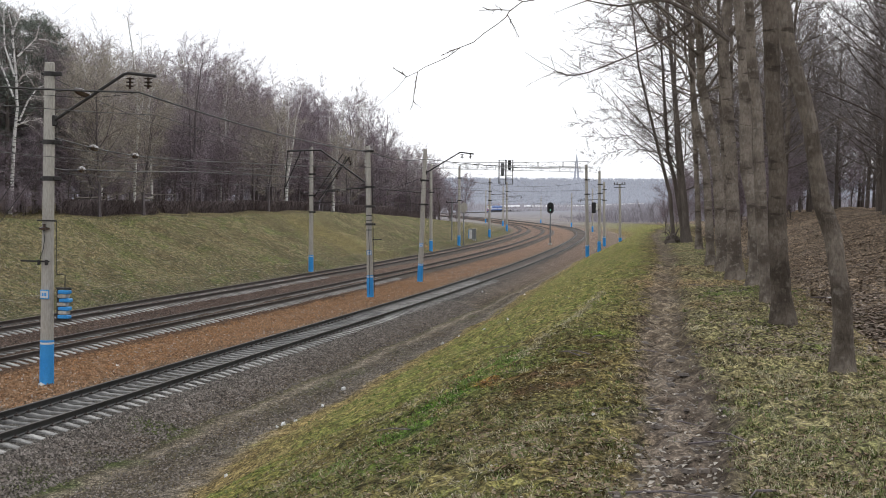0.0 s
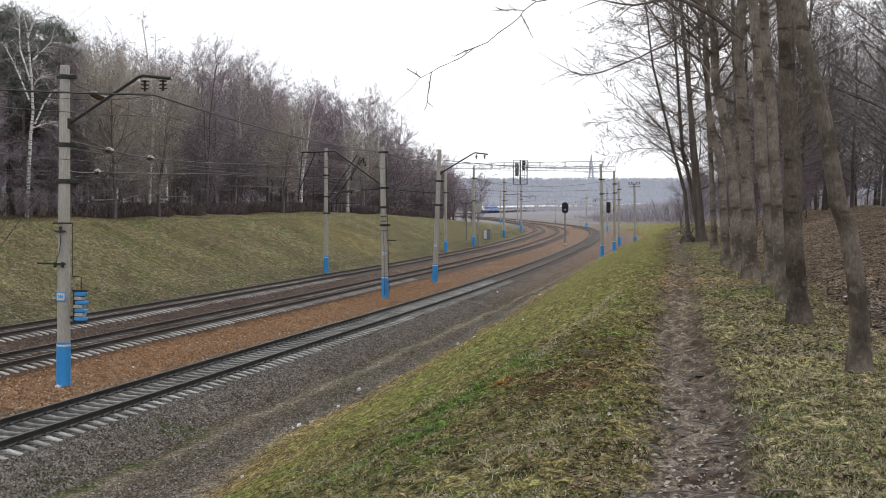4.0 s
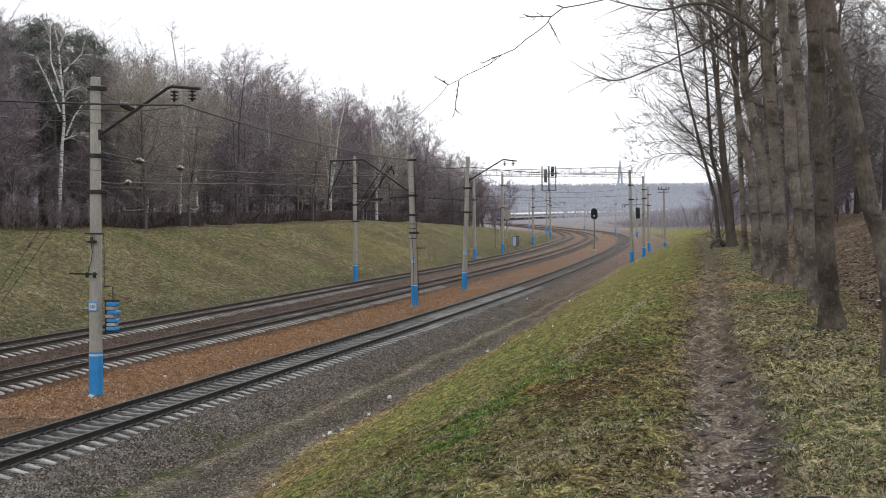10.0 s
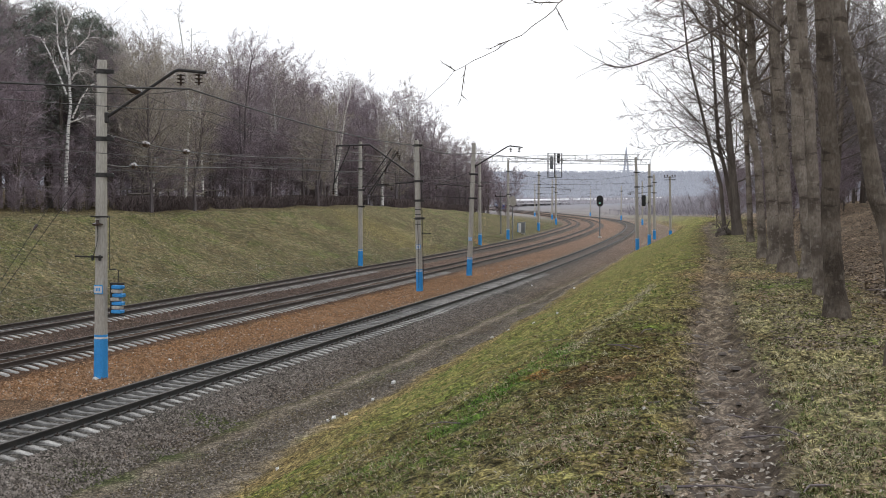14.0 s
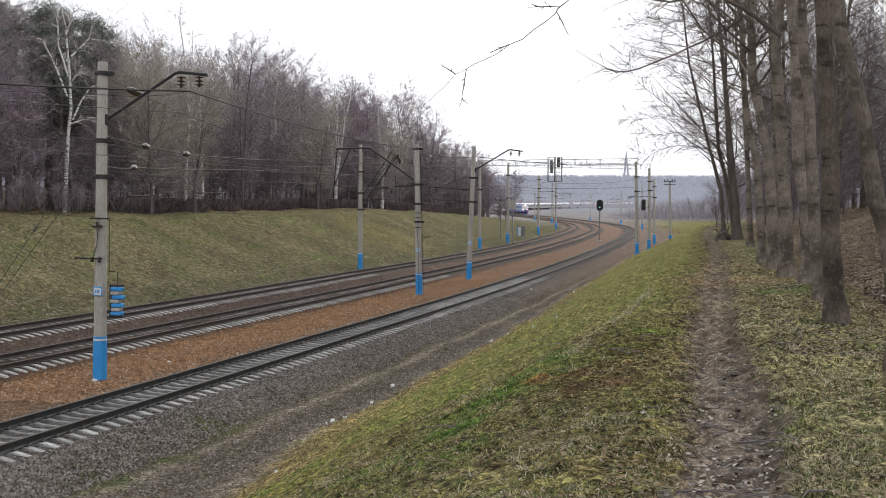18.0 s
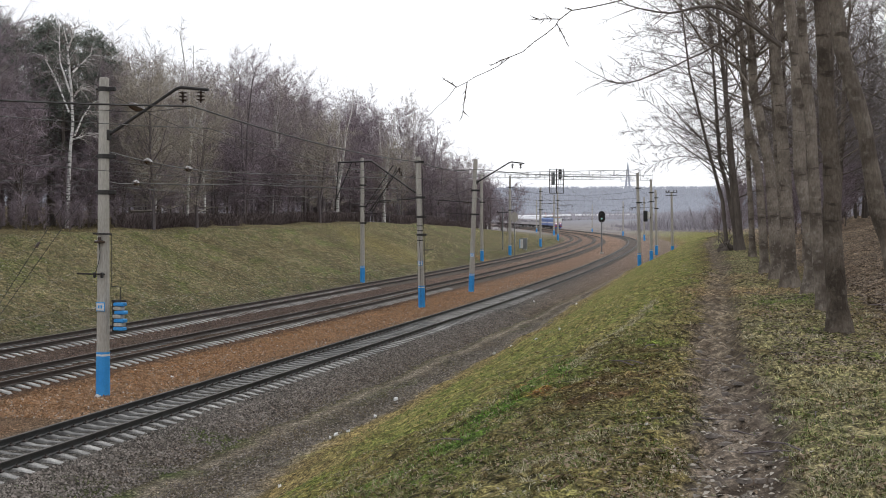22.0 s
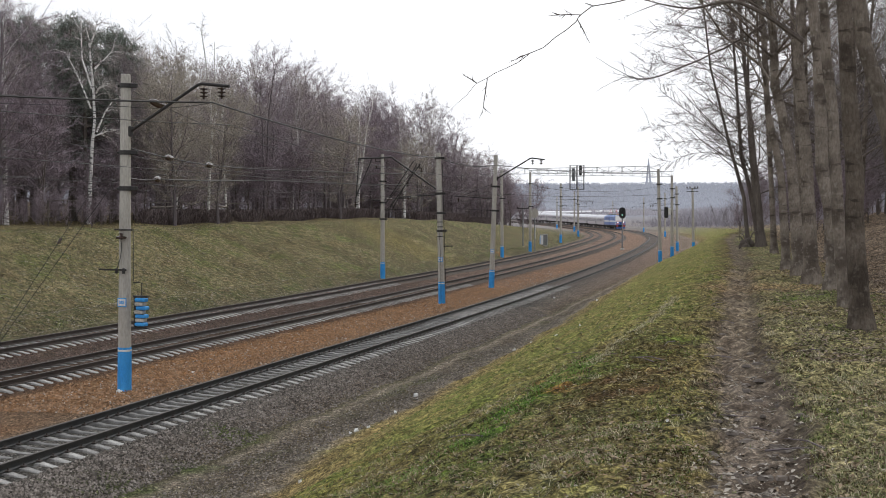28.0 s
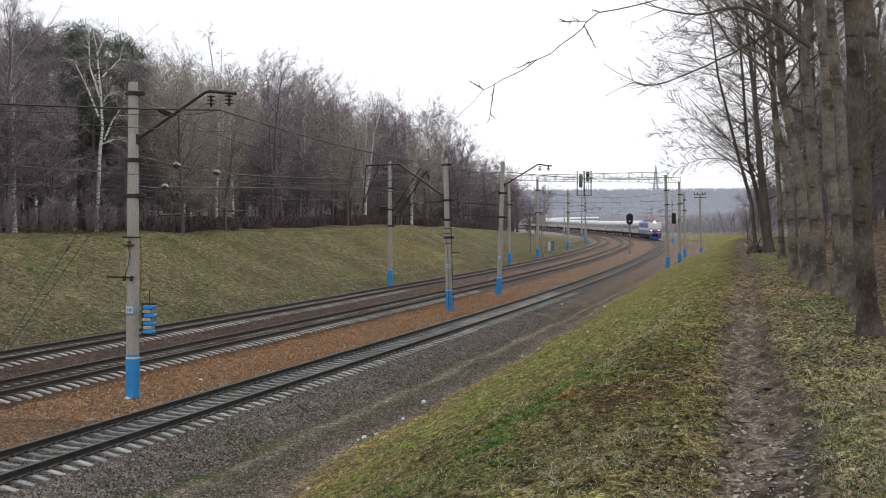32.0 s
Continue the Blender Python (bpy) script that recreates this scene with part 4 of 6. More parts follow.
hung([(-10.36, 38.2, 7.10), (-9.80, 48.0, 6.97), (-7.99, 62.0, 7.31), (-2.97, 78.0, 7.71)], 0.05, 0.021, "cross wire with strain insulators over the tracks", [(0, 0.42), (0, 0.95)], 1.4)
hung([(-10.37, 38.2, 6.18), (-10.66, 43.0, 6.30), (-9.58, 58.0, 6.71), (-2.97, 78.0, 7.00)], 0.05, 0.021, "cross wire with strain insulators over the tracks", [(0, 0.95)], 1.4)
hung([at(10, -16.5, 8.6), at(60, -17.2, 8.2), top_d, at(149, -14.8, 9.2), at(206.8, -14.7, 8.8)], 0.5, 0.011, "thin line wire along the bank")
hung([at(10, -17.0, 7.4), at(60, -17.5, 7.0), at(104.9, -16.4, 7.2), at(149, -14.9, 7.6)], 0.5, 0.011, "thin line wire along the bank")
hung([at(38.2, -3.75, 6.9), at(31.0, -4.6, -0.3)], 0.0, 0.009, "guy wire of the near mast with a strain insulator", [(0, 0.36)], 0.5)
hung([at(38.2, -3.75, 6.1), at(31.8, -5.1, -0.3)], 0.0, 0.009, "guy wire of the near mast")
hung([at(143, 4.2, 8.0), at(180.9, 4.6, 7.9), at(283.4, 3.86, 8.0), at(356, 5.5, 8.2)], 0.5, 0.012, "thin line wire round the curve")
hung([at(150, -14.8, 7.2), at(143, 4.2, 7.0)], 0.25, 0.014, "cross-span wire between the gantry masts")
hung([at(168, -14.4, 8.6), at(162, -5.0, 7.6), at(157, 4.7, 8.4)], 0.3, 0.014, "cross-span wire between the gantry masts")
hung([at(95, -4.7, 7.3), at(149, -14.8, 6.9)], 0.2, 0.05, "thick anchored wire with an insulator", [(0, 0.3)])


def gantry(a, b, z, depth, label):
    """A lattice beam between two masts."""
    t = tagged(new("signal_gantry"), label, "gantry", "lattice gantries")
    a, b = Vector(a), Vector(b)
    u = (b - a).normalized()
    w = Vector((-u.y, u.x, 0)) * 0.16
    n = max(6, int((b - a).length / 1.45))
    chords = []
    for side in (w, -w):
        for hz in (0, depth):
            chords.append([a + side + Vector((0, 0, hz)), b + side + Vector((0, 0, hz))])
    for c in chords:
        part("chord", Geo().tube(c, 0.032, 6), M_GANTRY, t)
    for side in (w, -w):
        g = Geo()
        for k in range(n + 1):
            p = a.lerp(b, k / n) + side
            g.tube([p, p + Vector((0, 0, depth))], 0.026, 5)
            if k < n:
                q = a.lerp(b, (k + 1) / n) + side
                g.tube([p, q + Vector((0, 0, depth))] if k % 2 else [p + Vector((0, 0, depth)), q], 0.012, 4)
        part("lattice", g, M_GANTRY, t)
    return t


gantry(at(149.3, -14.8, 9.55) , at(143.0, 4.2, 9.55), 0, 0.62, "grey lattice gantry beam across the tracks")
gantry(at(168.0, -14.4, 9.9), at(156.9, 4.77, 9.3), 0, 0.62, "grey lattice gantry beam carrying two signals")


def signal_cage(s, d, z, head_z, tall, paint, label):
    """A signal head seen from behind in its hanging inspection cage."""
    t = tagged(new("gantry_signal"), label, "signal", "gantry signals")
    t.matrix_basis = Matrix.Translation(at(s, d, z)) @ pose(0, 0, 0, 0, 0, heading(s))
    part("head", Geo().box((0, 0, head_z), (0.44, 0.3, tall), 0.1), paint, t, "signal head")
    n = 3 if tall > 1.5 else 2
    for i in range(n):
        h = head_z + (i - (n - 1) / 2) * 0.55
        part("hood", Geo().turned([(0.17, 0.0), (0.2, 0.28)], 10, (0, 0, 0)), M_BLACK, t).matrix_basis = pose(0, 0.15, h, -90, 0, 0)
    for x in (-0.44, 0.44):
        for y in (0.2, -0.5):
            part("cage_post", Geo().box((x, y, -0.55), (0.06, 0.06, 3.2), 0.01), M_DARK, t)
    for zz in (-2.1, -1.55, -1.0, -0.45, 0.95):
        part("cage_rail", Geo().box((0, -0.5, zz), (0.86, 0.045, 0.045), 0.008), M_GREYSTEEL, t)
    for x in (-0.15, 0.15):
        part("ladder_side", Geo().box((x, -0.53, -0.9), (0.035, 0.035, 2.4), 0.006), M_GREYSTEEL, t)
    part("cage_floor", Geo().box((0, -0.15, -2.13), (0.86, 0.75, 0.05), 0.008), M_DARK, t)


signal_cage(164.2, -8.15, 10.0, -0.2, 1.7, M_GREYSTEEL, "grey signal back in a steel cage hung from the gantry")
signal_cage(163.8, -7.2, 10.0, 0.35, 1.25, M_BLACK, "dark signal head in a steel cage hung from the gantry")


def signal_post(s, d, h, label, lit):
    """A two-lamp signal with a rounded black board on a slim post."""
    t = tagged(new("track_signal"), label, "signal")
    t.matrix_basis = Matrix.Translation(on_ground(s, d)) @ pose(0, 0, 0, 0, 0, heading(s))
    part("post", Geo().turned([(0.10, -0.3), (0.085, h - 1.4)], 10), M_GREYSTEEL, t)
    part("base", Geo().box((0, 0, 0.12), (0.5, 0.5, 0.3), 0.05), M_CONCRETE, t)
    ring = [(0.46 * math.cos(a), 0.46 * math.sin(a) + (0.33 if math.sin(a) > 0 else -0.33)) for a in np.linspace(0, 2 * math.pi, 21)[:-1]]
    g = Geo()
    g.add([(x, -0.03, h - 0.75 + z) for x, z in ring] + [(x, 0.03, h - 0.75 + z) for x, z in ring],
          [tuple(range(20)), tuple(range(39, 19, -1))] + [(k, k + 20, (k + 1) % 20 + 20, (k + 1) % 20) for k in range(20)])
    head = part("background_board", g, M_BLACK, t, "rounded black board")
    part("lamp_case", Geo().box((0, 0.2, h - 0.75), (0.5, 0.34, 1.15), 0.08), M_BLACK, t)
    for k, z in enumerate((-0.28, 0.28)):
        part("hood", Geo().tube([(0, -0.03, h - 0.75 + z), (0, -0.32, h - 0.73 + z)], [0.15, 0.17], 12, False), M_BLACK, head)
        part("lens", Geo().tube([(0, -0.035, h - 0.75 + z), (0, -0.06, h - 0.75 + z)], [0.085, 0.07], 12), M_GREEN_LAMP if (lit and k == 0) else M_GLASS, head)
    return t


signal_post(177.1, -2.88, 5.9, "black two-lamp signal showing green on a slim post", True)
sig_two = tagged(new("mast_signal"), "black signal head clamped to the gantry mast", "signal")
sig_two.matrix_basis = Matrix.Translation(at(156.7, 4.35, 4.95)) @ pose(0, 0, 0, 0, 0, heading(157))
part("head", Geo().box((-0.28, 0, 0), (0.5, 0.4, 1.35), 0.1), M_BLACK, sig_two)
part("back_plate", Geo().box((0.1, -0.12, 0.1), (0.28, 0.06, 0.8), 0.02), M_WHITE, sig_two, "white plate")
part("bracket", Geo().box((0.2, 0, -0.2), (0.4, 0.08, 0.08), 0.01), M_DARK, sig_two)

# telegraph pole with crossarms
tele = tagged(new("telegraph_pole"), "pale telegraph pole with insulator crossarms on the verge", "pole")
tele.matrix_basis = Matrix.Translation(on_ground(168.4, 7.0)) @ pose(0, 0, 0, 0, -1.2, heading(168))
part("pole", Geo().turned([(0.19, -0.4), (0.13, 8.1)], 12), M_CONCRETE, tele)
part("painted_foot", Geo().turned([(0.2, -0.2), (0.195, 1.0)], 12), M_BLUE, tele, "sky-blue painted foot")
for z in (7.6, 7.95):
    part("crossarm", Geo().box((0, -0.15, z), (1.5, 0.08, 0.08), 0.01), M_DARK, tele)
for x in (-0.68, -0.32, 0.32, 0.68):
    g_ins = Geo().turned([(0.02, 0.0), (0.06, 0.08), (0.08, 0.12), (0.07, 0.24), (0.02, 0.27)], 8, (x, -0.15, 7.99))
    part("insulator", g_ins, M_INSUL, tele)


def post(s, d, h, w, material, label):
    ob = part("marker_post", Geo().box((0, 0, h / 2 - 0.1), (w, w, h + 0.2), w * 0.15), material)
    ob.matrix_basis = Matrix.Translation(on_ground(s, d)) @ pose(0, 0, 0, 0, 0, heading(s))
    return tagged(ob, label, "post")


post(*line_of(11.04, 199.0), 2.1, 0.2, M_WHITE, "white marker post on the bank")
relay = tagged(new("relay_cabinet"), "pale blue and white trackside relay cabinet", "cabinet")
relay.matrix_basis = Matrix.Translation(on_ground(*line_of(11.5, 183.5))) @ pose(0, 0, 0, 0, 0, heading(177))
part("body", Geo().box((0, 0, 0.85), (1.05, 0.6, 1.5), 0.04), M_GREYSTEEL, relay)
part("door", Geo().box((-0.26, -0.31, 0.85), (0.46, 0.03, 1.35), 0.02), M_WHITE, relay)
part("door", Geo().box((0.26, -0.31, 0.85), (0.46, 0.03, 1.35), 0.02), M_GREYSTEEL, relay)
part("edge_strip", Geo().box((-0.5, -0.335, 0.85), (0.1, 0.02, 1.3), 0.005), M_BLUE, relay, "blue painted strip")
part("roof", Geo().box((0, 0, 1.63), (1.15, 0.72, 0.08), 0.03), M_GREYSTEEL, relay)
part("plinth", Geo().box((0, 0, 0.0), (0.95, 0.5, 0.3), 0.02), M_CONCRETE, relay)
disc = tagged(new("round_sign"), "round grey sign board seen from behind on its post", "sign")
disc.matrix_basis = Matrix.Translation(on_ground(*line_of(9.2, 166.0)))
part("post", Geo().turned([(0.07, -0.3), (0.06, 5.6)], 8), M_GREYSTEEL, disc)
part("board", Geo().add([(0.5 * math.cos(a), y, 5.2 + 0.68 * math.sin(a)) for y in (-0.1, -0.06) for a in np.linspace(0, 6.283, 19)[:-1]],
                        [tuple(range(17, -1, -1)), tuple(range(18, 36))] + [(k, (k + 1) % 18, 18 + (k + 1) % 18, 18 + k) for k in range(18)]), M_CONCRETE, disc)
line_pole = tagged(new("utility_pole"), "slim grey pole with a short crossbar at the bank's foot", "pole")
line_pole.matrix_basis = Matrix.Translation(on_ground(175.5, -16.54)) @ pose(0, 0, 0, 0, 0, heading(175))
part("pole", Geo().turned([(0.10, -0.4), (0.085, 3.0), (0.07, 6.0)], 8), M_GREYSTEEL, line_pole)
part("crossbar", Geo().box((0, -0.08, 5.25), (1.7, 0.08, 0.09), 0.01), M_DARK, line_pole)
for x in (-0.75, 0.75):
    part("insulator", Geo().turned([(0.03, 0.0), (0.07, 0.06), (0.06, 0.18), (0.02, 0.22)], 8, (x, -0.08, 5.3)), M_INSUL, line_pole)


# ---- trees ----
def strip(g, p, d, length, w, rng, bend=0.25):
    """A twig: a narrow bent ribbon."""
    side = d.cross(Vector((rng.uniform(-1, 1), rng.uniform(-1, 1), rng.uniform(-1, 1))))
    if side.length < 1e-4:
        side = Vector((1, 0, 0))
    side.normalize()
    mid = p + d * (length * 0.5) + Vector((rng.uniform(-1, 1), rng.uniform(-1, 1), rng.uniform(-1, 1))) * length * bend * 0.3
    end = p + d * length + Vector((rng.uniform(-1, 1), rng.uniform(-1, 1), rng.uniform(-0.5, 1))) * length * bend
    n = len(g.v)
    g.v += [tuple(p - side * w), tuple(p + side * w), tuple(mid - side * w * 0.7), tuple(mid + side * w * 0.7), tuple(end)]
    g.f += [(n, n + 1, n + 3, n + 2), (n + 2, n + 3, n + 4)]
    return mid, end


def sliver(g, p, d, length, w, rng):
    """The finest twig: one thin tapering sliver."""
    side = d.cross(Vector((rng.uniform(-1, 1), rng.uniform(-1, 1), rng.uniform(-1, 1))))
    if side.length < 1e-4:
        side = Vector((1, 0, 0))
    side.normalize()
    n = len(g.v)
    g.v += [tuple(p - side * w), tuple(p + side * w), tuple(p + d * length)]
    g.f.append((n, n + 1, n + 2))


def turn_from(d, rng, lo, hi):
    """A direction that leaves d by lo to hi degrees."""
    a = math.radians(rng.uniform(lo, hi))
    x = d.cross(Vector((rng.uniform(-1, 1), rng.uniform(-1, 1), rng.uniform(-1, 1))))
    if x.length < 1e-4:
        x = Vector((1, 0, 0))
    x.normalize()
    return (d * math.cos(a) + x * math.sin(a)).normalized()


def grow(seed, h, r, start=0.35, limbs=20, reach=3.0, rise=45, kids=5, twigs=5, lean=(0, 0), forks=1, droop=0.0, tw=0.03, sides=7, trunk=None, wob=0.02, thick=0.009):
    """Wood and twigs of a bare tree, its foot at the origin."""
    rng = random.Random(seed)
    wood, fine = Geo(), Geo()
    stems = []
    for f in range(forks):
        a = rng.uniform(0, 6.28)
        pts, rad = [], []
        for k in range(8):
            u = k / 7
            out = max(0, u - 0.25) * h * 0.16 * (forks > 1)
            pts.append(Vector((lean[0] * h * u + math.cos(a) * out + rng.uniform(-1, 1) * wob * h * u, lean[1] * h * u + math.sin(a) * out + rng.uniform(-1, 1) * wob * h * u, h * u - (0.3 if k == 0 else 0))))
            rad.append(r * (1.25 if k == 0 else 1.0) * (1 - 0.93 * u ** 1.1) * (0.8 if f else 1.0))
        if trunk and f == 0:
            pts, rad = [Vector(p) for p in trunk[0]], trunk[1]
        wood.tube(pts, rad, sides)
        stems.append((pts, rad))
    for i in range(limbs):
        pts, rad = stems[i % forks]
        u = start + (0.98 - start) * (i + rng.random()) / limbs
        x = u * (len(pts) - 1)
        k = min(int(x), len(pts) - 2)
        p = pts[k].lerp(pts[k + 1], x - k)
        rr = (rad[k] + (rad[k + 1] - rad[k]) * (x - k)) * 0.5
        az = i * 2.4 + rng.uniform(-0.6, 0.6)
        el = math.radians(rise + rng.uniform(-18, 18) + 25 * u)
        d = Vector((math.cos(az) * math.cos(el), math.sin(az) * math.cos(el), math.sin(el)))
        ln = reach * (0.45 + 0.7 * math.sin(math.pi * min(1.0, 0.18 + 0.74 * (u - start) / (1 - start)))) * rng.uniform(0.65, 1.2)
        q = [p]
        dd = d.copy()
        for k in range(3):
            dd = (dd + Vector((rng.uniform(-0.25, 0.25), rng.uniform(-0.25, 0.25), rng.uniform(-0.1, 0.25) - droop * (k > 0)))).normalized()
            q.append(q[-1] + dd * ln / 3)
        rr = max(min(rr, thick * ln + 0.007), 0.012)
        wood.tube(q, [rr, rr * 0.75, rr * 0.5, rr * 0.2], 4, False)
        for j in range(kids):
            x = rng.uniform(0.3, 2.95)
            k = int(x)
            b = q[k].lerp(q[k + 1], x - k)
            d2 = turn_from((q[k + 1] - q[k]).normalized(), rng, 25, 60)
            d2.z = d2.z * 0.8 + 0.12 - droop
            d2.normalize()
            l2 = ln * rng.uniform(0.25, 0.5)
            mid, end = strip(fine, b, d2, l2, tw, rng)
            for t in range(twigs):
                b3 = b.lerp(mid, rng.uniform(0.3, 1)) if rng.random() < 0.45 else mid.lerp(end, rng.random())
                d3 = turn_from(d2, rng, 20, 65)
                d3.z -= droop
                sliver(fine, b3, d3, l2 * rng.uniform(0.35, 0.8), tw * 0.55, rng)
    return wood, fine


def tree_kind(name, wood, fine, bark, twig, label, category="tree", group=""):
    t = tagged(new(name), label, category, group)
    part("trunk", wood, bark, t)
    part("crown", fine, twig, t, "bare crown of fine twigs")
    return t


def pine_kind(seed, h):
    rng = random.Random(seed)
    wood = Geo().turned([(0.24, -0.3), (0.2, h * 0.3), (0.13, h * 0.7), (0.02, h)], 7)
    fine = Geo()
    for i in range(56):
        u = rng.uniform(0.3, 1.0)
        az = rng.uniform(0, 6.28)
        ln = (1.02 - u) * h * 0.32 + 0.7
        p = Vector((0, 0, h * u))
        d = Vector((math.cos(az), math.sin(az), rng.uniform(-0.05, 0.4))).normalized()
        wood.tube([p, p + d * ln * 0.5, p + d * ln], [0.05, 0.035, 0.01], 4, False)
        for k in range(70):
            q = p + d * ln * rng.uniform(0.35, 1.05) + Vector((rng.gauss(0, 0.3), rng.gauss(0, 0.3), rng.gauss(0.05, 0.2)))
            strip(fine, q, turn_from(Vector((0, 0, 1)), rng, 10, 100), rng.uniform(0.25, 0.5), 0.032, rng)
    return wood, fine


# kinds of trees for the wood on the far side, built once and copied
far_kinds = []
for k in range(6):
    w, f = grow(40 + k, 16.0 + 0.6 * k, 0.15 + 0.012 * k, 0.14, 40, 4.4, 30, 8, 16, tw=0.019, sides=6, forks=1 + (k % 3 == 2))
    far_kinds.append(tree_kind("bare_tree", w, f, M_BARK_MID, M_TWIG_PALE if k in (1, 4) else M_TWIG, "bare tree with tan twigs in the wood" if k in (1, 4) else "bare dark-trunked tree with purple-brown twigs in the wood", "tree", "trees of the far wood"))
birch_kinds = []
for k in range(3):
    w, f = grow(70 + k, 18.0 + k, 0.15, 0.28, 28, 3.2, 50, 7, 15, tw=0.022, sides=6, droop=0.12, forks=1 + (k == 1), lean=(0.02 * (k - 1), 0))
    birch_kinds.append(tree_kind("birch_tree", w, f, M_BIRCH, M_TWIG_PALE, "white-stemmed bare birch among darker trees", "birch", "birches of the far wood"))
w, f = pine_kind(5, 17.0)
pine_kind_thing = tree_kind("pine_tree", w, f, M_BARK_DARK, M_PINE, "dark green pine standing above the bare wood", "pine")
w, f = grow(91, 6.0, 0.06, 0.06, 30, 2.4, 45, 6, 14, tw=0.024, sides=5, forks=3)
shrub_kind = tree_kind("bare_shrub", w, f, M_TWIG_DARK, M_TWIG, "bare many-stemmed shrub at the edge of the wood", "shrub", "shrubs")

used = set()


def stand(kind, s, d, turn=0.0, size=1.0, tilt=0.0, sink=0.0):
    """Stands a copy of a kind of tree at (s, d); the first one is the kind itself."""
    m = Matrix.Translation(on_ground(s, d, -sink)) @ pose(0, 0, 0, tilt, 0, turn)
    if kind.name in used:
        ob = copy_thing(kind, m)
    else:
        used.add(kind.name)
        ob = kind
        ob.matrix_basis = m
    ob.scale = (size, size, size)
    return ob


rng_w = random.Random(11)
# tall white birches at the edge of the wood
placed = []
big_birches = []
for k in range(3):
    w, f = grow(170 + k, 18.0, 0.25, 0.30, 22, 3.4, 52, 6, 14, tw=0.02, sides=8, droop=0.1, forks=3 - k, lean=(0.015 * (k - 1), 0), thick=0.022)
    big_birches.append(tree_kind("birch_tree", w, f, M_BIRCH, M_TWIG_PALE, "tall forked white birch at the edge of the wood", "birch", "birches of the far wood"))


def landmark_birch(y, stems, r, seed, label):
    """A white birch of bold forked limbs; stems: the trunk first, each a run of (x, z) at distance y."""
    rng = random.Random(seed)
    x0 = stems[0][0][0]
    s, d = line_of(x0, y)
    base = on_ground(s, d)
    wood, fine = Geo(), Geo()
    for i, st in enumerate(stems):
        side = 0.0 if i == 0 else rng.uniform(-0.5, 0.5)
        pts = [Vector((x - x0, side * k * 0.6, z - base.z)) for k, (x, z) in enumerate(st)]
        if i == 0:
            pts[0].z = -0.3
        rr = r if i == 0 else r * 0.46
        n = len(pts)
        wood.tube(pts, [rr * (1 - 0.82 * k / (n - 1)) + 0.012 for k in range(n)], 8)
        for j in range(16 if i == 0 else 13):
            u = rng.uniform(0.45 if i == 0 else 0.3, 0.999) * (n - 1)
            k = int(u)
            p = pts[k].lerp(pts[k + 1], u - k)
            dr = turn_from((pts[k + 1] - pts[k]).normalized(), rng, 25, 65)
            ln = rng.uniform(0.8, 2.0)
            mid = p + dr * ln * 0.5
            end = p + dr * ln - Vector((0, 0, 0.25 * ln))
            wood.tube([p, mid, end], [0.022, 0.014, 0.006], 4, False)
            for t in range(16):
                q = p.lerp(mid, rng.random()) if t % 3 == 0 else mid.lerp(end, rng.random())
                dd = turn_from(dr, rng, 20, 70)
                dd.z -= 0.5
                sliver(fine, q, dd.normalized(), rng.uniform(0.5, 1.2), 0.010, rng)
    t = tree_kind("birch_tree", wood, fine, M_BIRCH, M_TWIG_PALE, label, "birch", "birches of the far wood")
    t.matrix_basis = Matrix.Translation(base)
    placed.append((s, d))


landmark_birch(99.0, [
    [(-30.2, 4.5), (-30.01, 8.03), (-29.84, 10.9), (-29.64, 12.7), (-29.73, 15.41), (-29.94, 17.66), (-30.0, 19.01), (-30.34, 20.4)],
    [(-29.85, 15.26), (-30.69, 17.67), (-30.8, 19.47), (-30.85, 20.82)],
    [(-29.94, 13.68), (-30.79, 15.71), (-31.46, 17.07), (-32.21, 18.28)],
    [(-29.5, 11.8), (-28.91, 13.3), (-28.29, 14.35), (-27.68, 14.8)],
    [(-29.61, 16.84), (-29.03, 17.51), (-28.26, 18.41)],
    [(-29.53, 14.88), (-29.2, 15.33), (-28.71, 15.63)],
    [(-29.97, 18.71), (-29.46, 19.76), (-29.23, 20.51)],
    [(-29.68, 11.5), (-29.07, 11.72), (-28.46, 12.1)]], 0.16, 401, "tall white birch with bold forked limbs beside the wood")
landmark_birch(112.0, [
    [(-23.3, 4.5), (-23.14, 8.6), (-22.91, 12.01), (-23.02, 16.1), (-23.47, 19.5), (-23.86, 22.0)],
    [(-22.91, 11.67), (-22.48, 14.74), (-22.66, 17.8), (-22.71, 20.86)],
    [(-22.6, 12.01), (-21.72, 15.42), (-20.61, 17.8)],
    [(-22.93, 13.72), (-22.23, 15.93), (-21.2, 17.12)]], 0.13, 402, "tall slim birch forking into pale stems in the wood")
for k, (x, y, turn, size) in enumerate(((-14.0, 161.0, 90, 0.92), (-4.4, 205.0, 310, 0.95), (-33.5, 90.0, 140, 0.85), (-9.0, 182.0, 40, 0.9))):
    s, d = line_of(x, y)
    placed.append((s, d))
    stand(big_birches[k % 3], s, d, turn, size)
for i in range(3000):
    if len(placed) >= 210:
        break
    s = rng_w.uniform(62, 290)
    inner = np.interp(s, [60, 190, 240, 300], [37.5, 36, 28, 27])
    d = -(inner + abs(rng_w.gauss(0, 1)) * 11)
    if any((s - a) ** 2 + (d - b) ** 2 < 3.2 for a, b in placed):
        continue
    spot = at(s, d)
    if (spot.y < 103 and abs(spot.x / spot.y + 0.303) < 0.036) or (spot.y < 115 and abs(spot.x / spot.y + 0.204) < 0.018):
        continue  # keeps the camera's sightlines to the two landmark birches open
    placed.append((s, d))
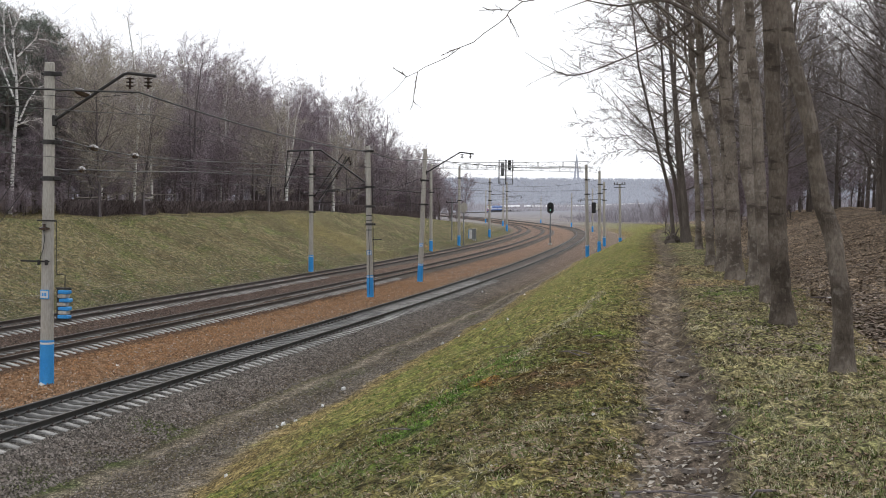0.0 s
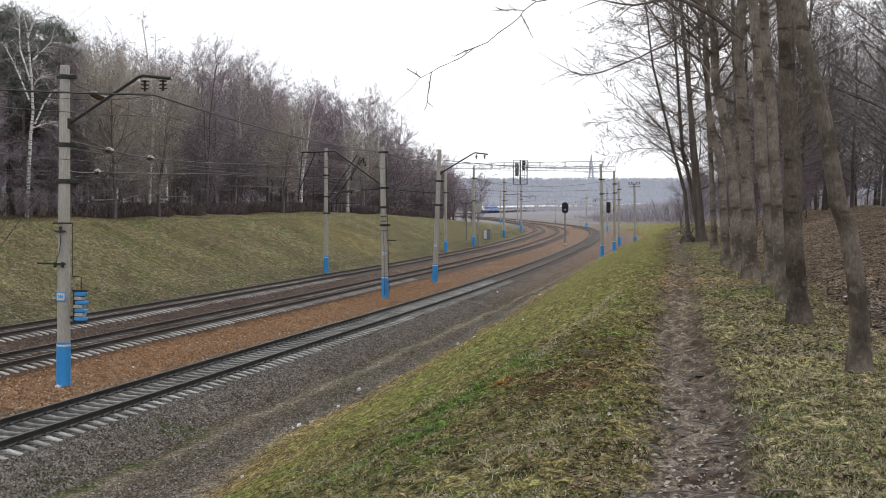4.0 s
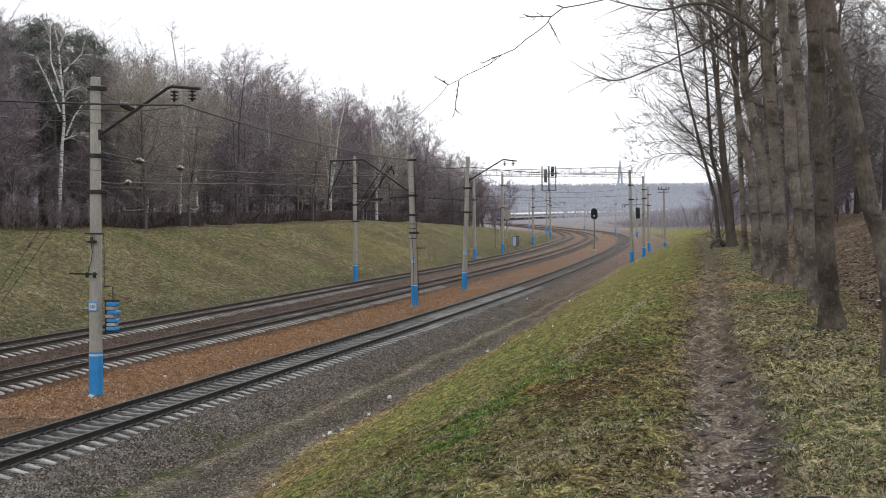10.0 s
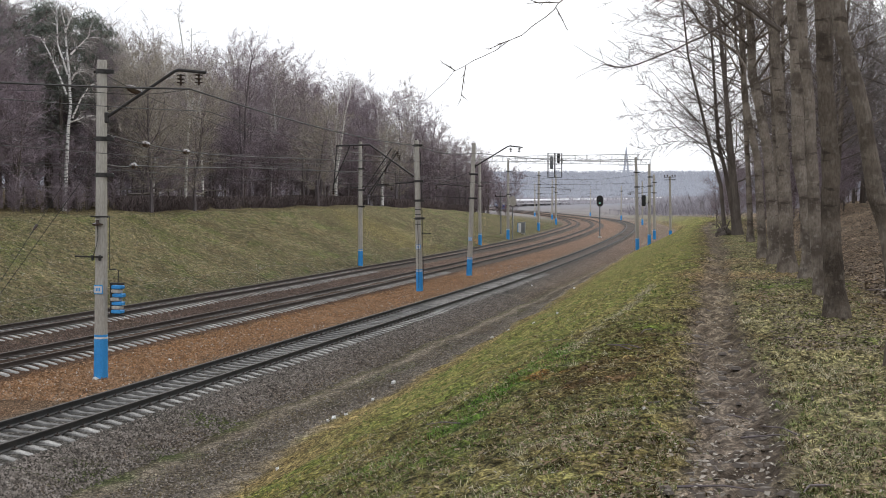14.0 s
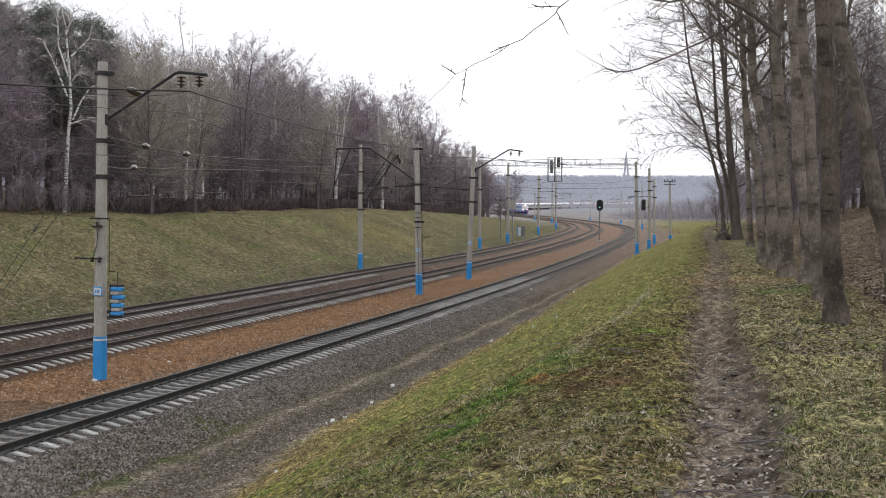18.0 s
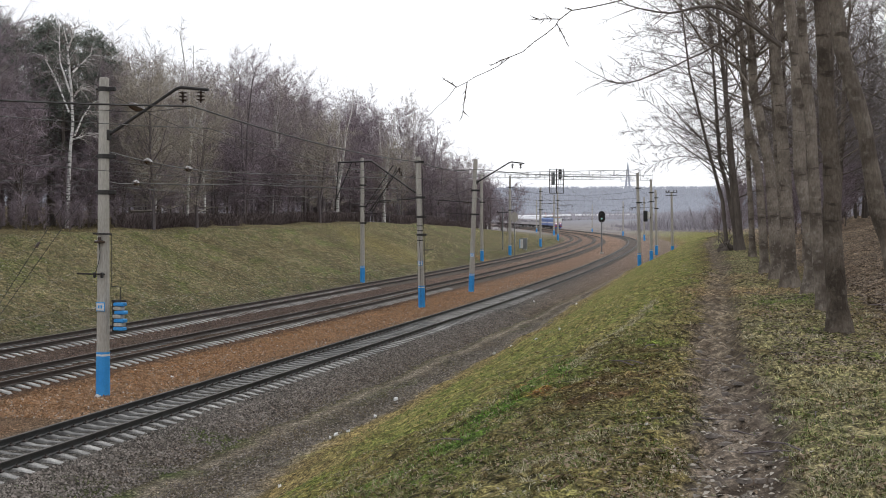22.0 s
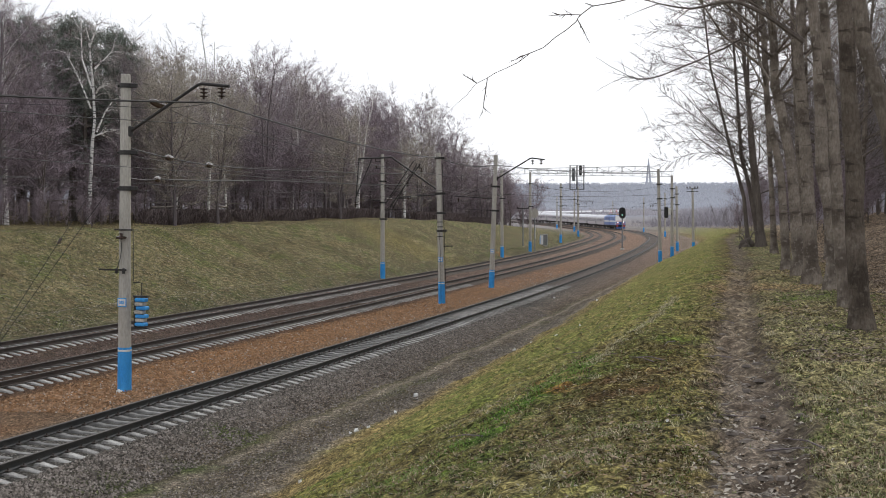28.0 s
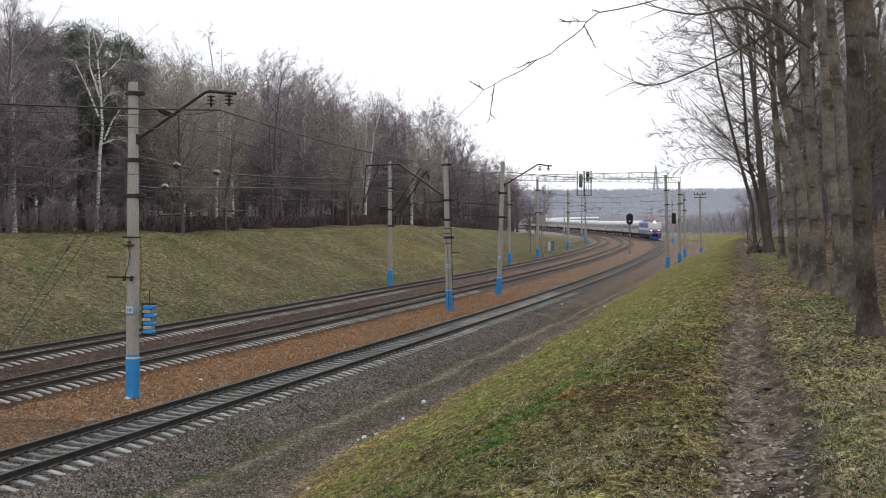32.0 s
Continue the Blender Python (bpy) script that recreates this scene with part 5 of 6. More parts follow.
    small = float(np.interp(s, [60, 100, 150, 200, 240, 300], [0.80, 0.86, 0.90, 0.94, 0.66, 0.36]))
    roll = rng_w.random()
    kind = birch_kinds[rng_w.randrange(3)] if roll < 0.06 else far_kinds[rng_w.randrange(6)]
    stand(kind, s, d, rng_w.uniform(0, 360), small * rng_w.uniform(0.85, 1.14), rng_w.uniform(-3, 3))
w, f = grow(95, 11.5, 0.14, 0.10, 46, 4.2, 30, 9, 18, tw=0.017, sides=6, forks=2)
willow_kind = tree_kind("bare_tree", w, f, M_BARK_MID, M_TWIG_TAN, "rounded bare tree with tan twigs at the edge of the wood", "tree", "trees of the far wood")
for x, y, turn, size in ((-24.2, 103.0, 0, 1.02), (-21.4, 107.0, 120, 0.95), (-26.5, 110.0, 240, 1.08), (-14.0, 139.0, 60, 0.9), (-6.6, 172.0, 200, 0.9)):
    s, d = line_of(x, y)
    stand(willow_kind, s, d, turn, size)
for i in range(150):
    s = rng_w.uniform(70, 275)
    inner = float(np.interp(s, [60, 190, 240, 300], [36.5, 35, 25, 21]))
    stand(shrub_kind, s, -(inner + rng_w.uniform(0, 14)), rng_w.uniform(0, 360), rng_w.uniform(0.6, 1.5))
for s, d, z in ((99, -41, 0.98), (104, -45, 1.05), (94, -44, 0.95), (109, -50, 1.1), (89, -46, 0.92), (112, -44, 0.95)):
    stand(pine_kind_thing, s, d, s * 37, z)
for x, y, z in ((-41.0, 117, 1.12), (-44.5, 123, 1.18), (-38.2, 121, 1.15), (-47.0, 128, 1.2), (-36.0, 126, 1.12), (-32.4, 108, 1.0), (-31.0, 113, 1.0), (-35.0, 110, 1.05), (-33.5, 118, 1.08), (-38.5, 112, 1.02), (-30.0, 109, 0.86)):
    s, d = line_of(x, y)
    stand(pine_kind_thing, s, d, x * 47, z)


for i in range(26):
    stand(shrub_kind, rng_w.uniform(60, 96), -rng_w.uniform(39, 62), rng_w.uniform(0, 360), rng_w.uniform(1.1, 1.8))


def far_mass():
    """The depth of the wood behind its front rows, too many stems to count."""
    rng = random.Random(3)
    wood, fine = Geo(), Geo()
    kinds = [grow(300 + k, 17.0, 0.14, 0.08, 26, 4.4, 30, 7, 9, tw=0.042, sides=4) for k in range(5)]
    for i in range(190):
        s = rng.uniform(60, 300)
        d = -(np.interp(s, [60, 200, 300], [50, 48, 36]) + rng.uniform(0, 60))
        p = on_ground(s, d)
        k = float(np.interp(s, [60, 100, 150, 200, 240, 320], [0.70, 0.76, 0.86, 0.90, 0.66, 0.38])) * rng.uniform(0.85, 1.15)
        a = rng.uniform(0, 6.28)
        c, e = math.cos(a) * k, math.sin(a) * k
        w, f = kinds[i % 5]
        wood.add([(x * c - y * e + p.x, x * e + y * c + p.y, z * k + p.z) for x, y, z in w.v], w.f)
        fine.add([(x * c - y * e + p.x, x * e + y * c + p.y, z * k + p.z) for x, y, z in f.v], f.f)
    t = tagged(new("woodland_depth"), "dense bare woodland behind the front row of trees", "woodland", kind="stuff")
    part("stems", wood, M_BARK_MID, t)
    part("twigs", fine, M_TWIG, t)


far_mass()


def hedge(s0, s1, d, h, seed):
    """A clipped leafless hedge: a thicket of short upright twigs with a level top."""
    rng = random.Random(seed)
    g = Geo()
    n = int((s1 - s0) * 270)
    for i in range(n):
        s = rng.uniform(s0, s1)
        p = on_ground(s, d + rng.uniform(-0.55, 0.55), 0.0) + Vector((0, 0, rng.uniform(-0.1, 0.8) * h))
        dirn = turn_from(Vector((0, 0, 1)), rng, 0, 55)
        ln = h * rng.uniform(0.3, 0.7)
        strip(g, p, dirn, ln, 0.026, rng)
    base = on_ground((s0 + s1) / 2, d)
    g.v = [(x - base.x, y - base.y, min(z - base.z, h * 1.0 + (x * 7.3 % 0.08))) for x, y, z in g.v]
    ob = part("hedge", g, M_HEDGE)
    ob.matrix_basis = Matrix.Translation(base)
    return tagged(ob, "clipped leafless brown hedge along the top of the bank", "hedge", "hedges on the bank")


for k, (s0, s1) in enumerate(((94.5, 110.7), (113.0, 118.2), (120.6, 131), (132, 160), (162, 200), (206, 232))):
    hedge(s0, s1, -33.2 if s1 < 200 else -29, 1.25, 20 + k)


rng_e = random.Random(6)
for i in range(30):
    stand(shrub_kind, rng_e.uniform(66, 95), -rng_e.uniform(33.0, 36.0), rng_e.uniform(0, 360), rng_e.uniform(0.2, 0.36))


def park_fence(s0, s1, d):
    """A low post-and-rail fence behind the hedge with a few pale boards."""
    t = tagged(new("rail_fence"), "low grey post-and-rail fence behind the hedge", "fence")
    n = int((s1 - s0) / 2.6)
    top = []
    for k in range(n + 1):
        p = on_ground(s0 + k * 2.6, d)
        top.append(p)
        part("post", Geo().box((p.x, p.y, p.z + 0.9), (0.09, 0.09, 2.0), 0.01), M_BARK_DARK, t)
    for h in (1.15, 1.85):
        for a, b in zip(top, top[1:]):
            part("rail", Geo().tube([a + Vector((0, 0, h)), b + Vector((0, 0, h))], 0.035, 5), M_BARK_DARK, t)
    for k in (6, 7, 11):
        a, b = top[k], top[k + 1]
        part("board", Geo().tube([a.lerp(b, 0.05) + Vector((0, 0, 1.45)), a.lerp(b, 0.95) + Vector((0, 0, 1.45))], 0.11, 4), M_SLEEPER_FAR, t, "pale weathered board")


park_fence(84.0, 122.0, -35.2)


# ---- the row of trees by the path ----
def near_tree(nodes, y, r, seed, label, start, limbs, reach, h_top, kids=8, twigs=14, bark=M_BARK, rise=22, thick=0.009):
    """A tree whose lower trunk follows nodes (x, z) at distance y; above them it goes on upward."""
    base = Vector((nodes[0][0], y, nodes[0][1]))
    s, d = line_of(base.x, base.y)
    gz = on_ground(s, d).z
    base.z = gz
    pts = [Vector((0, 0, -0.35))] + [Vector((x - base.x, 0, max(z - gz, 0.02))) for x, z in nodes]
    up_dir = (pts[-1] - pts[-2]).normalized()
    up_dir = (up_dir + Vector((0, 0, 0.6))).normalized()
    top = pts[-1].z
    rng = random.Random(seed)
    q = pts[-1]
    for k in range(4):
        q = q + (up_dir + Vector((rng.uniform(-0.08, 0.08), rng.uniform(-0.08, 0.08), 0.1))).normalized() * (h_top - top) / 4
        pts.append(q)
    pts = [p + Vector((rng.uniform(-0.02, 0.02), rng.uniform(-0.05, 0.05), 0)) for p in pts]
    # more rings, and roots that flare at the foot
    fine_pts, rad = [], []
    for i in range(len(pts) - 1):
        for k in range(3):
            fine_pts.append(pts[i].lerp(pts[i + 1], k / 3))
    fine_pts.append(pts[-1])
    for p in fine_pts:
        u = max(p.z, 0) / h_top
        rad.append((r * (1 - 0.9 * u ** 1.2)) * (1 + 0.7 * math.exp(-max(p.z, 0) / 0.22)) * (1 + rng.uniform(-0.03, 0.03)))
    wood, fine = grow(seed, h_top, r, start, limbs, reach, rise, kids, twigs, droop=0.04, tw=0.0085, sides=18, trunk=(fine_pts, rad), thick=thick)
    # knots and scars on the trunk
    wood.v = [(x + noise.noise((x * 6, z * 3, seed)) * 0.02, yy + noise.noise((yy * 6 + 9, z * 3, seed)) * 0.02, z) for x, yy, z in wood.v]
    t = tagged(new("path_tree"), label, "tree", "trees along the path")
    t.matrix_basis = Matrix.Translation(base)
    part("trunk", wood, bark, t, smooth=True)
    part("crown", fine, M_TWIG_DARK, t, "bare branches and fine dark twigs")
    return t


near_tree([(4.72, 3.38), (4.69, 4.01), (4.62, 4.71), (4.51, 5.07), (4.31, 5.88), (4.11, 6.75), (4.01, 7.19)], 12.9, 0.100, 1, "slim leaning grey-barked tree on the path edge", 0.8, 12, 2.4, 11)
near_tree([(5.88, 3.38), (5.81, 4.36), (5.78, 5.12), (5.76, 5.65), (5.69, 6.5), (5.66, 7.34), (5.59, 8.17)], 18.6, 0.145, 2, "stout grey-barked tree beside the trodden path", 0.62, 18, 3.0, 14)
near_tree([(6.51, 3.38), (6.38, 4.55), (6.27, 5.74), (6.24, 6.71), (6.12, 7.67), (6.07, 8.63)], 21.3, 0.105, 11, "grey-barked tree close behind a stouter one", 0.6, 18, 3.0, 14)
near_tree([(7.55, 3.38), (7.55, 4.47), (7.45, 5.18), (7.32, 5.88), (7.29, 7.08), (7.21, 8.24), (7.08, 9.4)], 25.7, 0.148, 3, "stout grey-barked tree in the row by the path", 0.74, 16, 3.2, 15)
near_tree([(8.44, 3.38), (8.39, 4.66), (8.34, 6.05), (8.2, 7.47), (8.12, 8.16), (8.08, 9.2), (8.16, 10.22)], 30.5, 0.172, 4, "thick grey-barked tree in the row by the path", 0.5, 26, 3.8, 16)
near_tree([(9.01, 3.38), (8.93, 4.62), (8.83, 6.17), (8.54, 7.74), (8.37, 8.49), (8.28, 9.64), (8.17, 10.78)], 33.8, 0.158, 5, "leaning grey-brown tree in the row by the path", 0.42, 30, 4.0, 16)
near_tree([(9.62, 3.38), (9.53, 4.58), (9.42, 6.33), (9.05, 8.04), (8.95, 8.87), (8.9, 10.15), (8.74, 11.4)], 37.4, 0.125, 6, "slim tree in the row by the path", 0.4, 32, 4.2, 16)
near_tree([(15.75, 3.38), (15.57, 5.5), (15.32, 7.65), (14.8, 12.75), (14.41, 16.36)], 66.3, 0.18, 7, "dark tree at the far end of the row", 0.24, 46, 5.4, 19, bark=M_BARK_DARK, kids=11, twigs=12, rise=14, thick=0.0055)
near_tree([(16.21, 3.38), (15.62, 6.78), (15.19, 8.35), (15.03, 10.55), (14.8, 13.68)], 68.9, 0.13, 8, "slim dark stem at the far end of the row", 0.24, 38, 5.0, 17, bark=M_BARK_DARK, kids=10, twigs=12, rise=14, thick=0.0055)
near_tree([(16.5, 3.38), (16.3, 6.0), (16.0, 9.0), (15.9, 13.0)], 70.5, 0.12, 9, "slim dark stem at the far end of the row", 0.28, 32, 4.4, 17, bark=M_BARK_DARK, kids=10, twigs=12, rise=14, thick=0.0055)
near_tree([(15.3, 3.38), (15.0, 6.0), (14.2, 9.0), (13.2, 13.0)], 67.5, 0.11, 10, "slim leaning dark stem at the far end of the row", 0.28, 32, 4.4, 16, bark=M_BARK_DARK, kids=10, twigs=12, rise=10, thick=0.0055)

for k, (x, y, r, lean) in enumerate(((11.9, 44.0, 0.12, -0.05), (14.5, 50.0, 0.14, -0.03), (12.4, 40.5, 0.11, 0.02), (13.6, 55.0, 0.13, -0.06), (16.4, 52.0, 0.12, 0.03), (12.9, 47.0, 0.10, -0.02))):
    near_tree([(x, 3.38), (x + lean * 2, 5.4), (x + lean * 5, 8.4), (x + lean * 9, 12.0)], y, r, 50 + k, "slim grey-barked tree behind the row by the path", 0.3, 34, 3.4, 15, kids=8, twigs=11)


def bough(pts, r, seed, label, n, reach, tw=0.0055, droop=-0.1):
    """An overhanging bough with side twigs, from its thick end to its tip."""
    rng = random.Random(seed)
    raw_pts = [Vector(p) for p in pts]
    pts = []
    for i in range(len(raw_pts) - 1):
        a, b, c, e = raw_pts[max(i - 1, 0)], raw_pts[i], raw_pts[i + 1], raw_pts[min(i + 2, len(raw_pts) - 1)]
        for j in range(4):
            u = j / 4
            pts.append(0.5 * (2 * b + (c - a) * u + (2 * a - 5 * b + 4 * c - e) * u * u + (3 * b - a - 3 * c + e) * u**3) + Vector((rng.uniform(-1, 1), rng.uniform(-1, 1), rng.uniform(-1, 1))) * 0.02)
    pts.append(raw_pts[-1])
    wood, fine = Geo(), Geo()
    k = len(pts)
    wood.tube(pts, [r * (1 - 0.85 * i / (k - 1)) for i in range(k)], 7, False)
    for i in range(n):
        x = rng.uniform(0.1, k - 1.02)
        j = int(x)
        b = pts[j].lerp(pts[j + 1], x - j)
        d = turn_from((pts[j + 1] - pts[j]).normalized(), rng, 25, 70)
        d.z += droop
        d.normalize()
        ln = reach * rng.uniform(0.3, 1.0)
        q = [b, b + d * ln * 0.5 + Vector((0, 0, 0.03 * ln)), b + d * ln + Vector((0, 0, 0.02 * ln))]
        fine.tube(q, [0.009 * r / 0.05 + 0.003, max(0.006, tw), 0.002], 4, False)
        for t in range(9):
            sliver(fine, q[0].lerp(q[1], rng.uniform(0.3, 1)) if t % 2 else q[1].lerp(q[2], rng.random()), turn_from(d, rng, 20, 65), ln * rng.uniform(0.15, 0.4), tw, rng)
    t = tagged(new("overhanging_bough"), label, "branch")
    part("limb", wood, M_BARK_DARK, t)
    tagged(part("twig_spray", fine, M_TWIG_DARK, t), kind="stuff")
    return t


bough([(5.7, 18.9, 9.6), (4.9, 17.6, 8.6), (4.21, 17.0, 7.95), (3.8, 16.6, 8.0), (3.2, 15.8, 8.15), (2.41, 14.4, 7.62), (1.42, 14, 7.3), (1.14, 14, 7.05), (0.57, 14, 6.69), (0.12, 14, 6.43), (-0.25, 14, 6.11)],
      0.013, 3, "long drooping bough hanging over the path into the sky", 6, 0.45)

for k, (pts, r, n, reach) in enumerate((
        ([(8.35, 34, 10.35), (7.61, 34, 9.87), (6.32, 34, 9.21), (4.98, 34, 8.73), (4.42, 34, 8.81), (3.52, 34, 9.32)], 0.035, 30, 1.3),
        ([(8.1, 30, 9.15), (7.16, 30, 9.8), (6.36, 30, 10.1), (5.4, 30, 9.96), (4.31, 30, 10.15)], 0.07, 26, 1.3))):
    bough(pts, r, 30 + k, "bare side bough of the trees along the path", n, reach)

# long limbs that the far trees of the row reach out over the cutting
for k, (pts, r) in enumerate((
        ([(15.75, 67.4, 9.9), (14.59, 68, 9.67), (13.69, 68, 9.63), (12.63, 68, 10.31), (11.43, 68, 11.22), (10.53, 68, 11.98), (9.63, 68, 13.49)], 0.060),
        ([(15.75, 67.4, 6.6), (15.41, 68, 7.59), (14.96, 68, 8.34), (14.14, 68, 9.1), (13.39, 68, 9.71), (12.4, 68, 10.2)], 0.085),
        ([(15.6, 67.0, 11.0), (13.83, 67, 11.51), (12.63, 67, 12.27), (11.43, 67, 12.88), (10.08, 67, 13.34)], 0.050),
        ([(15.6, 68.5, 8.0), (14.14, 69, 8.42), (12.64, 69, 8.5), (11.43, 69, 8.06), (10.53, 69, 8.21)], 0.045),
        ([(15.5, 66.5, 12.5), (14.13, 66.5, 12.71), (12.63, 66.5, 14.07), (11.13, 66.5, 14.83), (9.78, 66.5, 14.77)], 0.050),
        ([(15.7, 67.8, 10.6), (14.43, 68, 10.45), (12.93, 68, 10.91), (11.43, 68, 10.02), (9.93, 68, 9.87)], 0.045),
        ([(15.3, 67.0, 14.0), (14.58, 67, 14.36), (13.38, 67, 14.97), (11.88, 67, 15.2), (10.53, 67, 15.14)], 0.050),
        ([(15.7, 68.5, 8.9), (14.59, 69, 8.87), (13.09, 69, 9.26), (11.73, 69, 9.11), (10.68, 69, 9.27)], 0.045))):
    bough(pts, r * 0.55, 60 + k, "bare side bough of the trees along the path", 74, 1.35, 0.0085, 0.12)

# the wood on the leaf-strewn bank
near_kinds = []
for k in range(4):
    w, f = grow(140 + k, 13.0 + k, 0.12 + 0.02 * k, 0.08, 42, 4.0, 28, 8, 10, tw=0.014, sides=9, forks=1 + (k == 3))
    near_kinds.append(tree_kind("bare_tree", w, f, M_BARK_DARK, M_TWIG_MID, "bare dark tree on the leaf-covered bank", "tree", "trees of the near wood"))
rng_n = random.Random(21)
placed_n = []
for i in range(900):
    if len(placed_n) >= 92:
        break
    s, d = rng_n.uniform(36, 150), 23.0 + abs(rng_n.gauss(0, 1)) * 17
    if any((s - a) ** 2 + (d - b) ** 2 < 6.0 for a, b in placed_n):
        continue
    placed_n.append((s, d))
    stand(near_kinds[rng_n.randrange(4)], s, d, rng_n.uniform(0, 360), rng_n.uniform(0.85, 1.2), rng_n.uniform(-4, 4))
for i in range(22):
    stand(near_kinds[rng_n.randrange(4)], rng_n.uniform(74, 160), rng_n.uniform(17.2, 23.5), rng_n.uniform(0, 360), rng_n.uniform(0.8, 1.1), rng_n.uniform(-4, 4))
for i in range(26):
    stand(shrub_kind, rng_n.uniform(80, 170), rng_n.uniform(16.5, 30), rng_n.uniform(0, 360), rng_n.uniform(0.5, 1.0))
for s, d, z in ((92, 13.5, 0.55), (104, 14.5, 0.7), (118, 15, 0.8), (135, 17, 0.9), (76, 19.5, 0.5), (86.5, 18.2, 0.62), (88.0, 17.4, 0.7), (150, 14, 0.8), (165, 15, 0.9)):
    stand(shrub_kind, s, d, s * 11, z)


def far_forest(name, y0, y1, x0, x1, n, h, seed, label, material=M_FOREST, kind="stuff", leaf=(0.012, 0.03), spread=0.45, count=16):
    """Wooded ridge in the distance: many small uneven bare crowns."""
    rng = random.Random(seed)
    g = Geo()
    for i in range(n):
        y = rng.uniform(y0, y1)
        x = rng.uniform(x0, x1)
        s, d = line_of(x, y)
        z = on_ground(s, d).z + max(0, min(1, (y - 1200) / 600)) ** 2 * 33 - 1.0
        hh = h * rng.uniform(0.6, 1.25)
        w = hh * rng.uniform(0.5, 0.9)
        for k in range(count):
            a = rng.uniform(0, 6.28)
            b = Vector((x + math.cos(a) * w * 0.5, y + math.sin(a) * w * 0.5, z + hh * rng.uniform(0, 0.45)))
            strip(g, b, Vector((math.cos(a) * spread, math.sin(a) * spread, 1)).normalized(), hh * rng.uniform(0.35, 0.55), w * rng.uniform(*leaf), rng, 0.4)
    return tagged(part(name, g, material), label, "woodland", kind=kind)


# these two backdrops glow faintly to imitate haze
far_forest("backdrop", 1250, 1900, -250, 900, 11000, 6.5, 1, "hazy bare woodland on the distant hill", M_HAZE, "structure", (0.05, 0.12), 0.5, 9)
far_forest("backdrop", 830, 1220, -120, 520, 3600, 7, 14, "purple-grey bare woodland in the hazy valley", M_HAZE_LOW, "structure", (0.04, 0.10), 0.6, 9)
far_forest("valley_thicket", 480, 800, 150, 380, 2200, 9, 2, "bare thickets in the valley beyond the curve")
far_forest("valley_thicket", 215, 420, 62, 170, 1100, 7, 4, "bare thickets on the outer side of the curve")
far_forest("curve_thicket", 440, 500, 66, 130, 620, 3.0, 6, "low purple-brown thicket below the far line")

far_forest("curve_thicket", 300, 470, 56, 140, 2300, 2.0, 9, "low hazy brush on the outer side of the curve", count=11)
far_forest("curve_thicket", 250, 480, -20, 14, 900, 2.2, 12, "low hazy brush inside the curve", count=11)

# transmission tower on the far hill, in the hill's glowing haze material
tower = tagged(new("transmission_tower"), "distant lattice transmission tower on the wooded hill", "tower")
tower.matrix_basis = pose(205.0, 1400.0, 31.0)
tower.scale = (1.3, 1.3, 0.95)
for sx in (-1, 1):
    for sy in (-1, 1):
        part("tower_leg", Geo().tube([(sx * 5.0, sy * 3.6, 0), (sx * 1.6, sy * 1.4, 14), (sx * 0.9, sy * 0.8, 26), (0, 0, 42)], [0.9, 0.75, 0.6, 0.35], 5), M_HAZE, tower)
g_lat = Geo()
for k in range(9):
    a, b = 3.6 - k * 0.29, 3.6 - (k + 1) * 0.29
    for sx in (-1, 1):
        g_lat.tube([(-a * sx, -a, k * 3.0), (b * sx, -b, k * 3.0 + 3.0)], 0.2, 4)
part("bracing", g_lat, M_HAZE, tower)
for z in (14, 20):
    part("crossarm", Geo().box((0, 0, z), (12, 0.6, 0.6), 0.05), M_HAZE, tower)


# ---- the train ----
M_PALE_RED = mat("faded_red_paint", (0.66, 0.33, 0.35), (0.72, 0.38, 0.40), 2.0, 20, 0.45, bump=0.0)


def side_profile(w, h0, h1, r, n=5):
    """Cross-section of a vehicle body: flat sides, a rounded roof."""
    pts = [(-w, h0), (-w, h1 - r)]
    for k in range(1, n):
        a = math.pi * k / n
        pts.append((-w * math.cos(a), h1 - r + r * math.sin(a)))
    pts += [(w, h1 - r), (w, h0)]
    return pts


def extrude_y(g, pts, y0, y1):
    n = len(pts)
    v = [(x, y0, z) for x, z in pts] + [(x, y1, z) for x, z in pts]
    f = [tuple(range(n - 1, -1, -1)), tuple(range(n, 2 * n))] + [(k, (k + 1) % n, (k + 1) % n + n, k + n) for k in range(n)]
    return g.add(v, f)


def bogie(parent, y, base=2.4, r=0.48):
    b = part("bogie", Geo().box((0, y, 0.62), (2.3, base + 1.0, 0.3), 0.05).box((0, y, 0.85), (1.2, 0.7, 0.35), 0.05), M_UNDER, parent, "dark bogie frame")
    for dy in (-base / 2, base / 2):
        for x in (-0.79, 0.79):
            part("wheel", Geo().tube([(x - 0.07, y + dy, r), (x + 0.07, y + dy, r)], r, 14), M_UNDER, b)


def passenger_car():
    t = tagged(new("passenger_car"), "grey passenger carriage with a pale roof, coupled in the train", "carriage", "carriages of the train")
    L = 24.0
    extrude = extrude_y(Geo(), [(-1.53, 1.15), (-1.53, 3.35), (1.53, 3.35), (1.53, 1.15)], -L / 2, L / 2)
    part("body", extrude, M_CAR, t)
    roof = [(-1.53, 3.355)] + [(-1.53 * math.cos(math.pi * k / 8), 3.355 + 0.95 * math.sin(math.pi * k / 8)) for k in range(1, 8)] + [(1.53, 3.355)]
    part("roof", extrude_y(Geo(), roof, -L / 2, L / 2), M_CAR_ROOF, t, "pale rounded roof")
    part("skirt", Geo().box((0, 0, 0.95), (2.7, L - 6.0, 0.4), 0.05), M_UNDER, t)
    for sx in (-1, 1):
        for k in range(9):
            part("window", Geo().box((sx * 1.532, -8.4 + k * 2.1, 2.55), (0.03, 1.15, 0.85), 0.012), M_GLASS, t)
